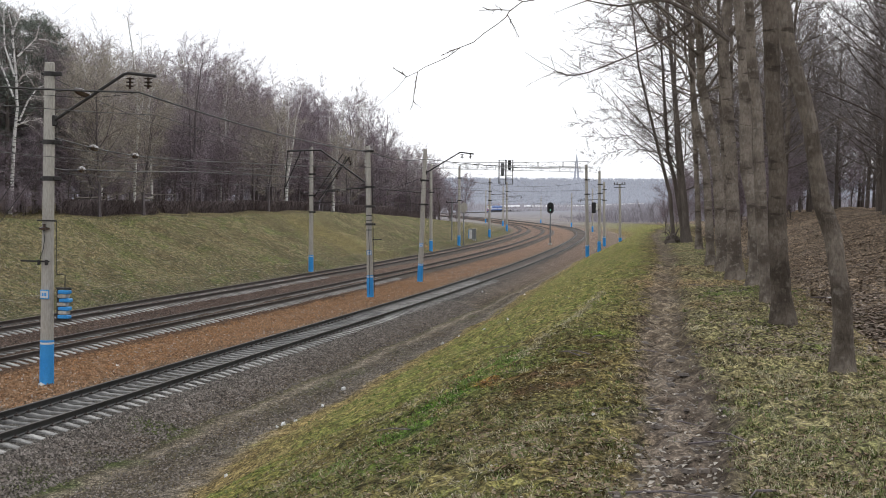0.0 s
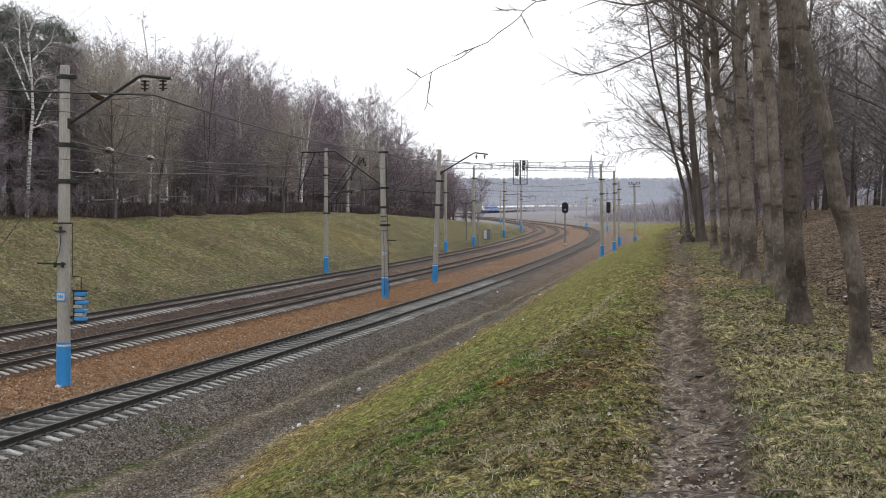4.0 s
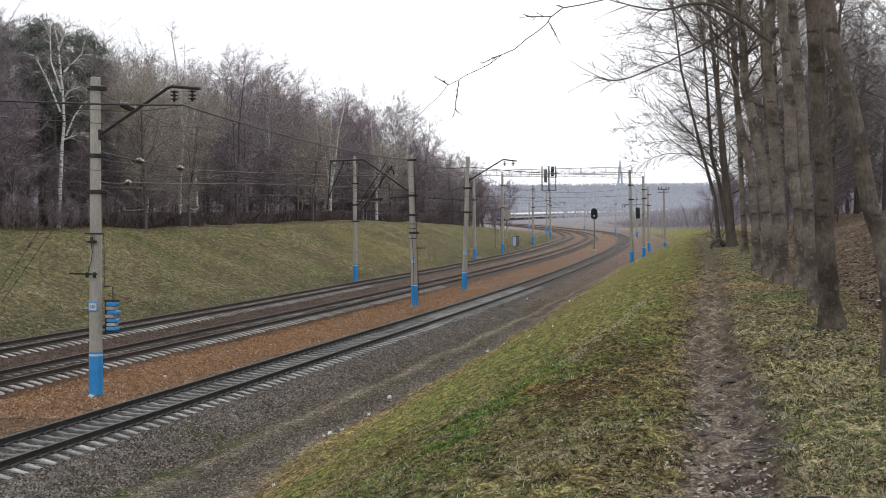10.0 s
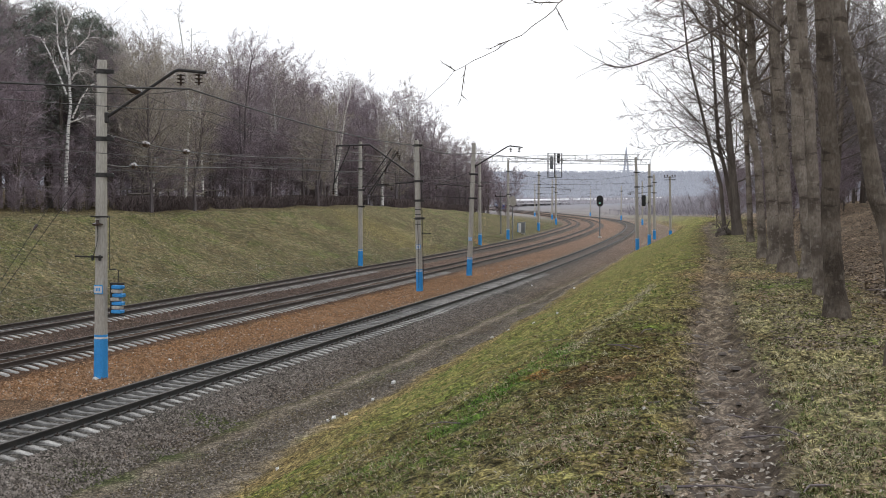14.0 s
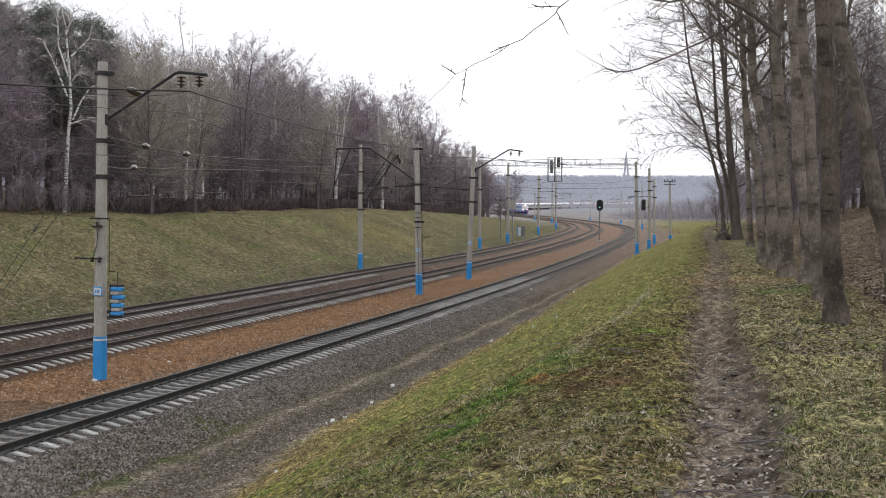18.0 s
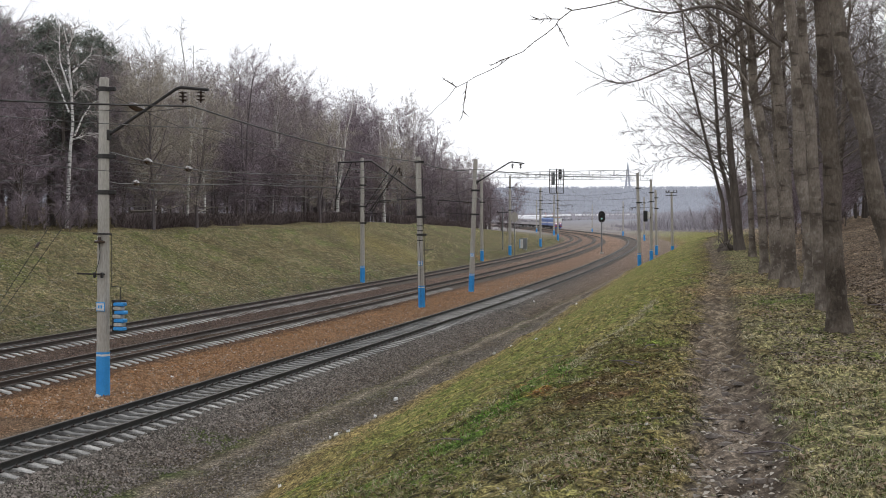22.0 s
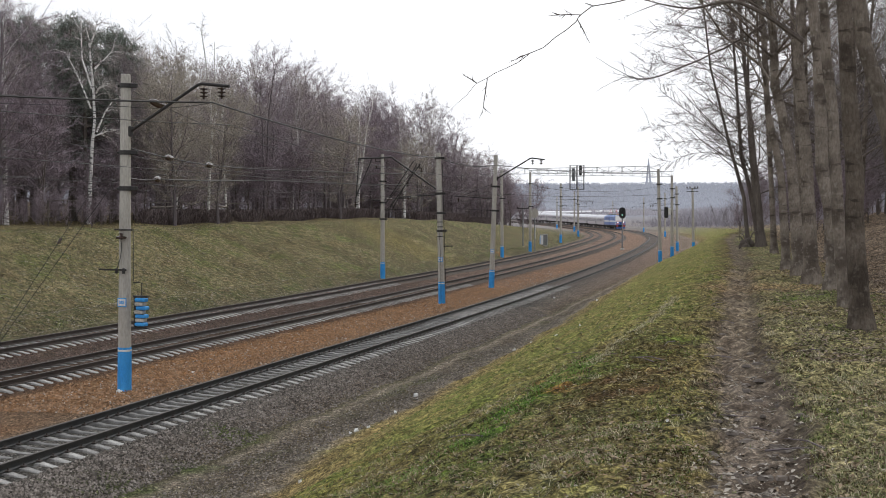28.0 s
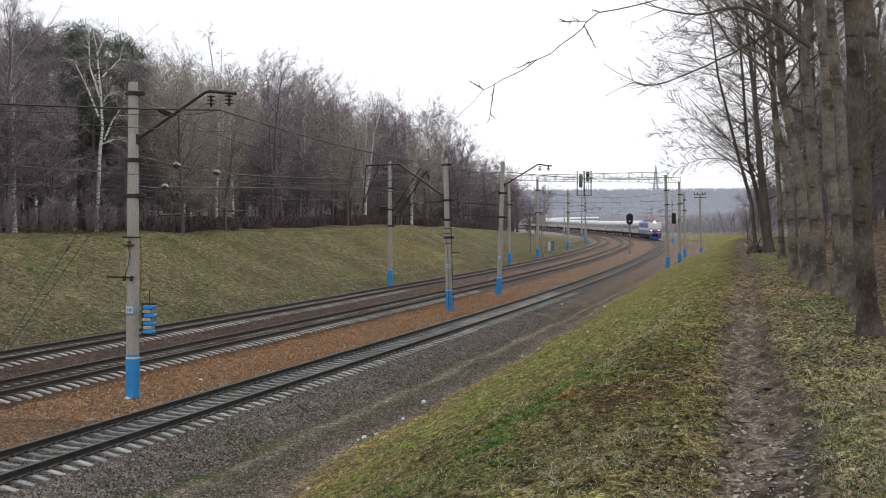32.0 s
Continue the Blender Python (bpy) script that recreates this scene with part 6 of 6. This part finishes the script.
        for y in (-11.2, 11.2):
            part("door", Geo().box((sx * 1.535, y, 2.1), (0.03, 0.85, 1.85), 0.012), M_GREYSTEEL, t)
    for y in (-8.5, 8.5):
        bogie(t, y)
    for y in (-12.05, 12.05):
        part("gangway", Geo().box((0, y, 2.2), (1.4, 0.3, 2.2), 0.08), M_UNDER, t, "black rubber gangway")
    return t


def locomotive(front):
    """One section of a blue electric locomotive, 16.8 m long; the front one has its cab at -y."""
    t = tagged(new("locomotive"), "blue electric locomotive section with white cab and lit headlamps" if front else "blue electric locomotive section with a white side band", "locomotive", "locomotive sections")
    L = 16.6
    part("body", extrude_y(Geo(), side_profile(1.48, 1.25, 4.2, 0.5), -L / 2 + 0.5, L / 2), M_LOCO, t)
    part("underframe", Geo().box((0, 0, 0.95), (2.8, L - 1.0, 0.5), 0.06), M_UNDER, t)
    for sx in (-1, 1):
        part("side_band", Geo().box((sx * 1.485, 0.2, 2.35), (0.03, L - 1.2, 0.42), 0.01), M_WHITE, t, "white band along the side")
        for k in range(4):
            part("side_window", Geo().box((sx * 1.487, -3.6 + k * 2.6, 3.15), (0.03, 0.9, 0.6), 0.01), M_GLASS, t)
    for y in (-4.6, 4.6):
        bogie(t, y, 3.2, 0.6)
    part("roof_gear", Geo().box((0, 1.5, 4.32), (1.6, 6.0, 0.35), 0.08), M_GREYSTEEL, t)
    pan = part("pantograph", Geo().tube([(-0.6, 4.2, 4.35), (0, 3.0, 5.2), (0, 4.6, 6.1)], 0.05, 5).tube([(0.6, 4.2, 4.35), (0, 3.0, 5.2)], 0.05, 5), M_RED, t, "raised pantograph")
    part("pantograph_bow", Geo().box((0, 4.6, 6.13), (1.9, 0.35, 0.06), 0.02), M_DARK, pan)
    if front:
        nose = Geo().add([(-1.46, -7.8, 1.3), (1.46, -7.8, 1.3), (1.46, -7.8, 4.0), (-1.46, -7.8, 4.0), (-1.40, -8.3, 1.3), (1.40, -8.3, 1.3), (1.38, -8.45, 2.55), (-1.38, -8.45, 2.55), (1.25, -8.0, 3.95), (-1.25, -8.0, 3.95)],
                         [(0, 4, 7, 9, 3), (1, 2, 8, 6, 5), (4, 5, 6, 7), (7, 6, 8, 9), (3, 9, 8, 2), (0, 1, 5, 4), (0, 3, 2, 1)])
        part("cab_front", nose, M_WHITE, t, "white cab front")
        # white paint on the panes imitates the sky mirrored in the glass
        part("windscreen", Geo().add([(-1.15, -8.42, 2.75), (-0.06, -8.42, 2.75), (-0.06, -8.12, 3.7), (-1.05, -8.12, 3.7), (0.06, -8.42, 2.75), (1.15, -8.42, 2.75), (1.05, -8.12, 3.7), (0.06, -8.12, 3.7)],
                                     [(0, 1, 2, 3), (4, 5, 6, 7)]), M_WHITE, t, "windscreen painted white for the sky's reflection")
        part("pink_band", Geo().box((0, -8.47, 2.42), (2.7, 0.06, 0.22), 0.02), M_PALE_RED, t, "pink band across the front")
        part("blue_front", Geo().box((0, -8.46, 1.72), (2.8, 0.10, 0.86), 0.03), M_LOCO, t)
        for x in (-0.8, 0.8):
            # red panels paled to pink to imitate the front's pink glow
            part("red_panel", Geo().box((x, -8.53, 1.62), (0.95, 0.06, 0.30), 0.02), M_PALE_RED, t, "pink panel low on the front")
            part("headlamp", Geo().tube([(x, -8.5, 2.08), (x, -8.57, 2.08)], 0.13, 12), M_LAMP, t, "lit round headlamp")
        for x in (-0.95, 0.95):
            part("buffer", Geo().tube([(x, -8.3, 1.05), (x, -8.85, 1.05), (x, -8.86, 1.05)], [0.12, 0.12, 0.26], 12), M_RED, t, "red buffer")
        part("top_lamp", Geo().tube([(0, -8.05, 4.05), (0, -8.2, 4.05)], 0.2, 12), M_LAMP, t, "lit upper headlamp")
        part("buffer_beam", Geo().box((0, -8.25, 1.05), (2.8, 0.3, 0.42), 0.04), M_UNDER, t)
        part("plough", Geo().box((0, -8.35, 0.5), (2.5, 0.25, 0.5), 0.05), M_LOCO, t)
        part("roof_shield", Geo().box((0, -6.8, 4.28), (2.0, 1.6, 0.22), 0.06), M_ORANGE, t, "orange roof cover")
    return t


N_CARS = 24
loco_one = locomotive(True)
loco_two = locomotive(False)
first_car = passenger_car()
cars = [first_car] + [copy_thing(first_car, Matrix.Identity(4)) for k in range(N_CARS - 1)]

# distance of the train's nose along the line at each time
NOSE_T = [0, 4, 8, 12, 16, 19, 22, 25, 28, 30, 32]
NOSE_Y = [800, 748, 694, 638, 580, 530, 475, 420, 360, 319, 278]
NOSE_S = [float(np.interp(y, T_Y, T_S)) for y in NOSE_Y]
nose_at = spline(NOSE_T, NOSE_S)


def ride(s0):
    """The pose of a vehicle whose middle is s0 along the line: on its bogies, its front towards the camera."""
    a, b = at(s0 - 8, 0), at(s0 + 8, 0)
    mid = (a + b) / 2
    d = b - a
    return Matrix.Translation(mid) @ pose(0, 0, 0, math.degrees(math.atan2(d.z, math.hypot(d.x, d.y))), 0, math.degrees(math.atan2(-d.x, d.y)))


# ---- litter, stones, grass and leaves ----
def chip(x, y, size, seed, label, material=M_WHITE, lift=0.03):
    rng = random.Random(seed)
    size = size * 0.62
    s, d = line_of(x, y)
    p = on_ground(s, d, lift)
    ring = [(math.cos(a) * size * rng.uniform(0.35, 1.25), math.sin(a) * size * rng.uniform(0.2, 0.8)) for a in np.linspace(0, 6.28, 8)[:-1]]
    g = Geo()
    g.add([(a, b, -0.05) for a, b in ring] + [(a * 0.9, b * 0.9, size * rng.uniform(0.0, 0.5)) for a, b in ring], [tuple(range(6, -1, -1)), tuple(range(7, 14))] + [(k, (k + 1) % 7, (k + 1) % 7 + 7, k + 7) for k in range(7)])
    ob = part("litter_scrap", g, material)
    ob.matrix_basis = Matrix.Translation(p) @ pose(0, 0, 0, rng.uniform(-12, 12), rng.uniform(-12, 12), rng.uniform(0, 360))
    return tagged(ob, label, "litter", "scraps of litter")


M_SCRAP = mat("pale_plastic_scrap", (0.82, 0.82, 0.81), (0.88, 0.88, 0.87), 8.0, 60, 0.6, bump=0.1)
for k, (x, y, size) in enumerate(((-2.77, 31.24, 0.16), (-2.52, 32.09, 0.15), (-2.89, 31.0, 0.13), (-1.52, 38.17, 0.19), (-1.98, 34.92, 0.13), (2.03, 51.73, 0.2), (2.8, 52.9, 0.2), (-3.23, 24.02, 0.13),
                                  (2.51, 34.17, 0.1), (3.02, 32.9, 0.1), (1.63, 10.04, 0.03), (-9.42, 42.66, 0.12), (-11.13, 44.46, 0.1), (5.76, 81.08, 0.22), (8.09, 76.91, 0.18), (8.35, 23.39, 0.13))):
    chip(x, y, size, k, "scrap of pale plastic litter on the ground", M_SCRAP)
chip(-10.6, 37.75, 0.28, 77, "white-painted stone at the foot of the mast", M_WHITE)


def stones(name, n, s_range, d_range, size, material, seed, label, avoid=()):
    """Loose stones, too many to count."""
    rng = random.Random(seed)
    v, f = [], []
    for i in range(n):
        s = s_range[0] + (s_range[1] - s_range[0]) * rng.random() ** 1.6
        d = rng.uniform(*d_range)
        if any(abs(d - a) < 0.2 for a in avoid):
            continue
        p = on_ground(s, d, rng.uniform(-0.01, 0.03))
        r = size * rng.uniform(0.5, 1.3)
        k = len(v)
        a = rng.uniform(0, 6.28)
        for j in range(4):
            v.append((p.x + math.cos(a + j * 1.57) * r * rng.uniform(0.6, 1.2), p.y + math.sin(a + j * 1.57) * r * rng.uniform(0.6, 1.2), p.z - 0.01))
        v.append((p.x + rng.uniform(-0.4, 0.4) * r, p.y + rng.uniform(-0.4, 0.4) * r, p.z + r * rng.uniform(0.5, 0.9)))
        f += [(k, k + 1, k + 4), (k + 1, k + 2, k + 4), (k + 2, k + 3, k + 4), (k + 3, k, k + 4)]
    return tagged(raw(name, v, f, material), label, "ballast", kind="stuff")


M_STONE_BROWN = mat("brown_ballast_stone", (0.125, 0.098, 0.083), (0.21, 0.172, 0.148), 3.0, 20, 0.95, bump=0.0, vary="island", amount=0.6)
stones("ballast_stones", 26000, (24, 75), (1.35, 3.15), 0.036, M_STONE, 1, "loose grey ballast stones beside the near track")
stones("scattered_gravel", 9000, (24, 70), (3.2, 5.6), 0.03, M_STONE, 4, "scattered small stones below the bank", (3.45, 3.7))
stones("rusty_ballast_stones", 15000, (34, 95), (-5.9, -1.5), 0.05, M_RUST_STONE, 2, "loose rust-stained ballast stones between the tracks", (-6.86,))
M_FLECK = mat("pale_chipped_ballast", (0.44, 0.37, 0.31), (0.60, 0.54, 0.48), 3.0, 20, 0.95, bump=0.0, vary="island", amount=0.4)
stones("pale_ballast_chips", 1700, (34, 120), (-5.7, -2.0), 0.042, M_FLECK, 6, "pale chipped stones lying on the rusty ballast")
stones("brown_ballast_stones", 9000, (40, 100), (-11.8, -9.1), 0.04, M_STONE_BROWN, 3, "loose brown-grey ballast stones between the farther tracks")


def scatter(n, rng, y0, y1, lo, hi, lat0, lat1, keep=None):
    """Places on the ground before the camera, evenly dense as seen from it, in zones lat0 to lat1."""
    got = np.zeros((0, 4))
    while len(got) < n:
        y = 1 / (1 / y0 - rng.random(n * 2) * (1 / y0 - 1 / y1))
        x = y * rng.uniform(lo, hi, n * 2)
        z, lat = near_ground(x, y)
        ok = (lat > lat0) & (lat < lat1)
        if keep is not None:
            ok &= keep(x, y, lat, rng)
        got = np.concatenate([got, np.stack([x, y, z, lat], 1)[ok]])
    return got[:n]


BARE = ((1.45, 12.3, 1.0), (1.75, 13.5, 0.9), (2.2, 14.9, 0.85), (2.7, 16.6, 0.75))


def bare_earth(x, y):
    """How far a place lies in the raw brown patch of the slope, 0 to 1."""
    near = np.min([np.hypot((x - a) * 1.5, y - b) / r for a, b, r in BARE], axis=0)
    return np.clip(1.6 - 1.2 * near, 0, 1)


def off_path(x, y, lat, rng):
    return ((lat < 14.66) | (lat > 15.36) | (rng.random(len(x)) < 0.03)) & (rng.random(len(x)) > bare_earth(x, y) * 0.85) & (np.sin(x * 2.1 + y * 1.3) + np.sin(x * 0.7 - y * 1.9 + 2) + np.sin(x * 4.3 + y * 0.4) > -1.3 + rng.normal(0, 0.6, len(x)))


def low_bank(x, y, lat, rng):
    """Mostly the fresh strip at the foot of the bank and the verge, thinner on the leafy slope."""
    return off_path(x, y, lat, rng) & ((lat > 7.6) | (rng.random(len(x)) < 0.12)) & ((lat < 10.2) | (rng.random(len(x)) < np.where((lat > 15) | (y > 20), 0.8, 0.65)))


def high_bank(x, y, lat, rng):
    return off_path(x, y, lat, rng) & ((lat > 9.8) | (rng.random(len(x)) < 0.2)) & ((lat > 14.2) | (y < 19) | (rng.random(len(x)) < 0.25))


def tussock_spots(x, y, lat, rng):
    return (lat < 14.45) & (rng.random(len(x)) < 0.3) | (lat > 15.3)


def from_arrays(name, v, tris, material, label, category):
    """A mesh from whole arrays of places and triangles."""
    me = bpy.data.meshes.new(name)
    me.vertices.add(len(v))
    me.vertices.foreach_set("co", v.astype(np.float32).ravel())
    me.loops.add(tris.size)
    me.loops.foreach_set("vertex_index", tris.astype(np.int32).ravel())
    me.polygons.add(len(tris))
    me.polygons.foreach_set("loop_start", np.arange(len(tris), dtype=np.int32) * 3)
    me.update(calc_edges=True)
    me.materials.append(material)
    return tagged(new(name, me), label, category, kind="stuff")


def blades(name, p, length, width, material, seed, label, flat=0.0, clump=1, spread=0.03, droop=0.1):
    """Bent grass blades at the places p, growing outward in clumps."""
    rng = np.random.default_rng(seed)
    n = len(p)
    a = rng.uniform(0, 6.283, n)
    if clump > 1:
        mids = p[: n // clump]
        near = np.repeat(mids, clump, 0)
        n = len(near)
        a = a[:n]
        r = spread * np.sqrt(rng.random(n)) * np.repeat(rng.uniform(0.5, 1.6, len(mids)), clump)
        near[:, 0] += np.cos(a) * r
        near[:, 1] += np.sin(a) * r
        a = a + rng.normal(0, 0.7, n)
        p = near
    ln, el = length * rng.uniform(0.4, 1.5, n), rng.uniform(0.05, 1.25 - flat, n)
    grow_w = width * np.clip(p[:, 1] / 12, 0.7, 4)
    d = np.stack([np.cos(a) * np.cos(el) * ln, np.sin(a) * np.cos(el) * ln, np.sin(el) * ln], 1)
    w = np.stack([-np.sin(a) * grow_w, np.cos(a) * grow_w, 0 * a], 1)
    b = p[:, :3] - np.array([0, 0, 0.012])
    mid = b + d * np.array([0.55, 0.55, 0.9])
    v = np.stack([b - w, b + w, mid + w * 0.7, mid - w * 0.7, b + d * np.array([1.1, 1.1, 1.0 - droop])], 1).reshape(-1, 3)
    k = np.arange(n)[:, None] * 5
    tris = np.concatenate([k + np.array([[0, 1, 2]]), k + np.array([[0, 2, 3]]), k + np.array([[3, 2, 4]])], 1).reshape(-1, 3)
    return from_arrays(name, v, tris, material, label, "grass")


def leaves(name, p, size, material, seed, label):
    """Curled leaves and flakes at the places p."""
    rng = np.random.default_rng(seed)
    n = len(p)
    a, r = rng.uniform(0, 6.283, n), size * rng.uniform(0.4, 1.3, n)
    w, tx, ty = rng.uniform(0.3, 0.65, n), rng.uniform(-0.45, 0.45, n), rng.uniform(-0.45, 0.45, n)
    v = []
    for u, q in ((-1, 0), (0, -1), (1, 0), (0, 1)):
        qq = q * w
        v.append(np.stack([p[:, 0] + (u * np.cos(a) - qq * np.sin(a)) * r, p[:, 1] + (u * np.sin(a) + qq * np.cos(a)) * r, p[:, 2] + 0.008 + r * 0.3 + (u * tx + qq * ty) * r + (0.25 * r if u == 0 else 0)], 1))
    v = np.stack(v, 1).reshape(-1, 3)
    k = np.arange(n)[:, None] * 4
    tris = np.concatenate([k + np.array([[0, 1, 2]]), k + np.array([[0, 2, 3]])], 1).reshape(-1, 3)
    return from_arrays(name, v, tris, material, label, "leaves")


M_PALE_LEAF = mat("bleached_leaves", (0.36, 0.32, 0.27), (0.50, 0.46, 0.40), 2.0, 30, 0.8, bump=0.0, vary="island", amount=0.5)
M_LITTER = mat("old_leaf_litter", (0.20, 0.155, 0.122), (0.35, 0.29, 0.24), 0.9, 12, 0.9, bump=0.0, vary="island", amount=0.6)
M_TURF_DARK = mat("matted_old_grass", (0.10, 0.074, 0.03), (0.20, 0.15, 0.065), 0.8, 9, 0.95, bump=0.0, vary="island", amount=0.5)
rs = np.random.default_rng(12)
M_FRESH = mat("lush_green_grass_blades", (0.095, 0.20, 0.03), (0.165, 0.265, 0.06), 0.6, 8, 0.85, bump=0.0, vary="island", amount=0.4)
blades("green_grass", scatter(92000, rs, 6.0, 60, -0.42, 0.47, 5.8, 17.6, low_bank), 0.042, 0.0030, M_GRASS, 1, "short green spring grass on the bank and verge", 0.2, 7, 0.05)
blades("dry_grass", scatter(56000, rs, 6.0, 60, -0.42, 0.47, 6.0, 18.2, high_bank), 0.05, 0.0032, M_STRAW, 2, "dry straw-coloured grass on the bank and verge", 0.55, 5, 0.06, 0.5)
blades("matted_grass", scatter(34000, rs, 6.0, 50, -0.42, 0.47, 6.0, 18.2, high_bank), 0.05, 0.005, M_TURF_DARK, 4, "matted brown old grass on the bank and verge", 0.5, 6, 0.07, 0.4)
blades("grass_tussocks", scatter(7000, rs, 6.0, 22, -0.2, 0.47, 13.2, 17.6, tussock_spots), 0.10, 0.003, M_STRAW, 14, "loose straw tussocks beside the path", 0.55, 34, 0.07, 0.7)
blades("green_tussocks", scatter(7000, rs, 6.0, 26, -0.2, 0.47, 12.5, 17.6, tussock_spots), 0.065, 0.0034, M_GRASS, 15, "fresh green tufts beside the path", 0.3, 24, 0.05, 0.3)


def along_strip(n, rng, line, width):
    """Places scattered along a bent line on the ground."""
    line = np.array(line)
    u = rng.random(n) * (len(line) - 1)
    k = u.astype(int)
    xy = line[k] + (line[k + 1] - line[k]) * (u - k)[:, None] + rng.normal(0, 1, (n, 2)) * np.array([width, width * 2.5])
    z, lat = near_ground(xy[:, 0], xy[:, 1])
    return np.stack([xy[:, 0], xy[:, 1], z, lat], 1)


blades("lush_grass_strip", along_strip(7000, rs, [(-0.7, 11.4), (-0.3, 12.3), (0.18, 12.9), (0.58, 13.75), (1.0, 14.9), (1.5, 16.1), (1.8, 17.2)], 0.16), 0.036, 0.0034, M_FRESH, 21, "strip of lush green grass on the slope", 0.1, 5, 0.06)
blades("pale_grass_ridge", along_strip(3600, rs, [(1.6, 15.9), (2.3, 18.4), (3.0, 20.9), (3.9, 24.5), (4.7, 28.0)], 0.05), 0.06, 0.0032, M_STRAW, 22, "line of pale dry grass along the slope", 0.5, 6, 0.06, 0.4)
bare_rng = np.random.default_rng(31)
leaves("earth_crumbs", along_strip(5200, bare_rng, [(1.2, 11.7), (1.6, 13.0), (2.1, 14.7), (2.75, 16.9)], 0.28), 0.016, M_TURF_DARK, 23, "crumbs of brown earth and dead leaf on the bare slope")
leaves("opposite_bank_leaves", scatter(12000, rs, 50, 130, -0.46, 0.1, -30.2, -16.6), 0.055, M_PALE_LEAF, 6, "pale dead leaves and straw flecks on the opposite bank")
blades("verge_weeds", scatter(5000, rs, 20, 80, -0.46, 0.2, 3.6, 6.2), 0.07, 0.004, M_TURF_DARK, 7, "low weeds in the gravel below the bank", 0.5)
leaves("dead_leaves", scatter(17000, rs, 6.0, 45, -0.42, 0.47, 6.0, 19.0, high_bank), 0.022, M_LEAF, 1, "brown dead leaves scattered over bank, path and verge")
leaves("pale_leaves", scatter(4000, rs, 6.0, 35, -0.42, 0.47, 9.0, 18.5), 0.016, M_PALE_LEAF, 2, "bleached pale leaves and flakes on path and verge")
leaves("path_flakes", scatter(900, rs, 6.0, 22, 0.0, 0.4, 14.7, 15.3), 0.026, M_PALE_LEAF, 5, "trodden pale leaves and chips on the muddy path")
leaves("trunk_foot_leaves", scatter(4200, rs, 14, 44, 0.2, 0.42, 15.7, 17.8), 0.03, M_LITTER, 8, "brown leaves drifted round the feet of the trees")
leaves("leaf_litter", scatter(34000, rs, 12, 95, 0.2, 0.47, 17.8, 30.0), 0.045, M_LITTER, 3, "thick brown leaf litter on the wooded bank")


def mud_clods():
    """Trodden lumps of mud along the path."""
    rng = random.Random(8)
    q = scatter(300, np.random.default_rng(4), 6.0, 24, 0.0, 0.4, 14.6, 15.35)
    v, f = [], []
    for x, y, z, lat in q:
        r, k = rng.uniform(0.02, 0.075), len(v)
        ring = [(math.cos(a) * r * rng.uniform(0.7, 1.3), math.sin(a) * r * rng.uniform(0.5, 1.0)) for a in np.linspace(0, 6.283, 7)[:-1]]
        v += [(x + a, y + b, z - 0.015) for a, b in ring] + [(x + a * 0.6, y + b * 0.6, z + r * rng.uniform(0.06, 0.22)) for a, b in ring]
        f += [tuple(range(k + 6, k + 12))] + [(k + j, k + (j + 1) % 6, k + 6 + (j + 1) % 6, k + 6 + j) for j in range(6)]
    return tagged(raw("mud_clods", v, f, M_MUD), "trodden lumps of dark mud on the path", "mud", kind="stuff")


M_MUD = mat("wet_path_mud", (0.10, 0.078, 0.062), (0.16, 0.128, 0.104), 6.0, 60, 0.6, vary="island", amount=0.2)
mud_clods()


def fallen_sticks():
    rng = random.Random(5)
    for x, y, z, lat in scatter(34, np.random.default_rng(9), 6.5, 30, -0.1, 0.42, 9.0, 18.0):
        a, ln = rng.uniform(0, 6.28), rng.uniform(0.2, 0.7)
        g = Geo().tube([(0, 0, 0), (math.cos(a) * ln * 0.5 + rng.uniform(-0.04, 0.04), math.sin(a) * ln * 0.5, 0.02), (math.cos(a) * ln, math.sin(a) * ln, 0.0)], [0.008, 0.006, 0.003], 5)
        ob = part("fallen_stick", g, M_BARK_MID)
        ob.matrix_basis = pose(x, y, z + 0.012)
        tagged(ob, "thin fallen stick lying in the grass", "stick", "fallen sticks")


fallen_sticks()

stump = tagged(new("tree_stump"), "low dark mossy stump at the path's end", "stump")
stump.matrix_basis = Matrix.Translation(on_ground(*line_of(15.0, 66.5)))
stump_rng = random.Random(19)
g_root = Geo()
for k in range(7):
    a = stump_rng.uniform(0, 6.28)
    c, r = (math.cos(a) * 0.28, math.sin(a) * 0.2, 0.06 + 0.05 * k), stump_rng.uniform(0.16, 0.3)
    g_root.turned([(r * 0.7, -r), (r, -r * 0.3), (r * stump_rng.uniform(0.6, 0.9), r * 0.4), (r * 0.25, r * 0.8)], 7, c)
part("wood", g_root, M_BARK_DARK, stump)
for k in range(6):
    a, ln = stump_rng.uniform(0, 6.28), stump_rng.uniform(0.5, 0.95)
    part("root", Geo().tube([(0, 0, 0.15), (math.cos(a) * ln * 0.5, math.sin(a) * ln * 0.4, 0.3 + 0.1 * k), (math.cos(a) * ln, math.sin(a) * ln * 0.6, 0.15 + 0.16 * k)], [0.05, 0.035, 0.012], 5), M_BARK_DARK, stump)

for (d, label, first), tr in zip(TRACKS, track_things):
    lay_sleepers(tr, d, first, 290, 330, int(first))


def motions():
    """The train rolls in along the line, its vehicles one behind the other."""
    times = [k * 2.0 for k in range(17)]
    vehicles = [(loco_one, 8.6), (loco_two, 8.6 + 16.9)] + [(c, 34.2 + 12.3 + k * 24.6) for k, c in enumerate(cars)]
    for ob, back in vehicles:
        walk(ob, [(t, ride(float(nose_at(t)) + back)) for t in times])


motions()
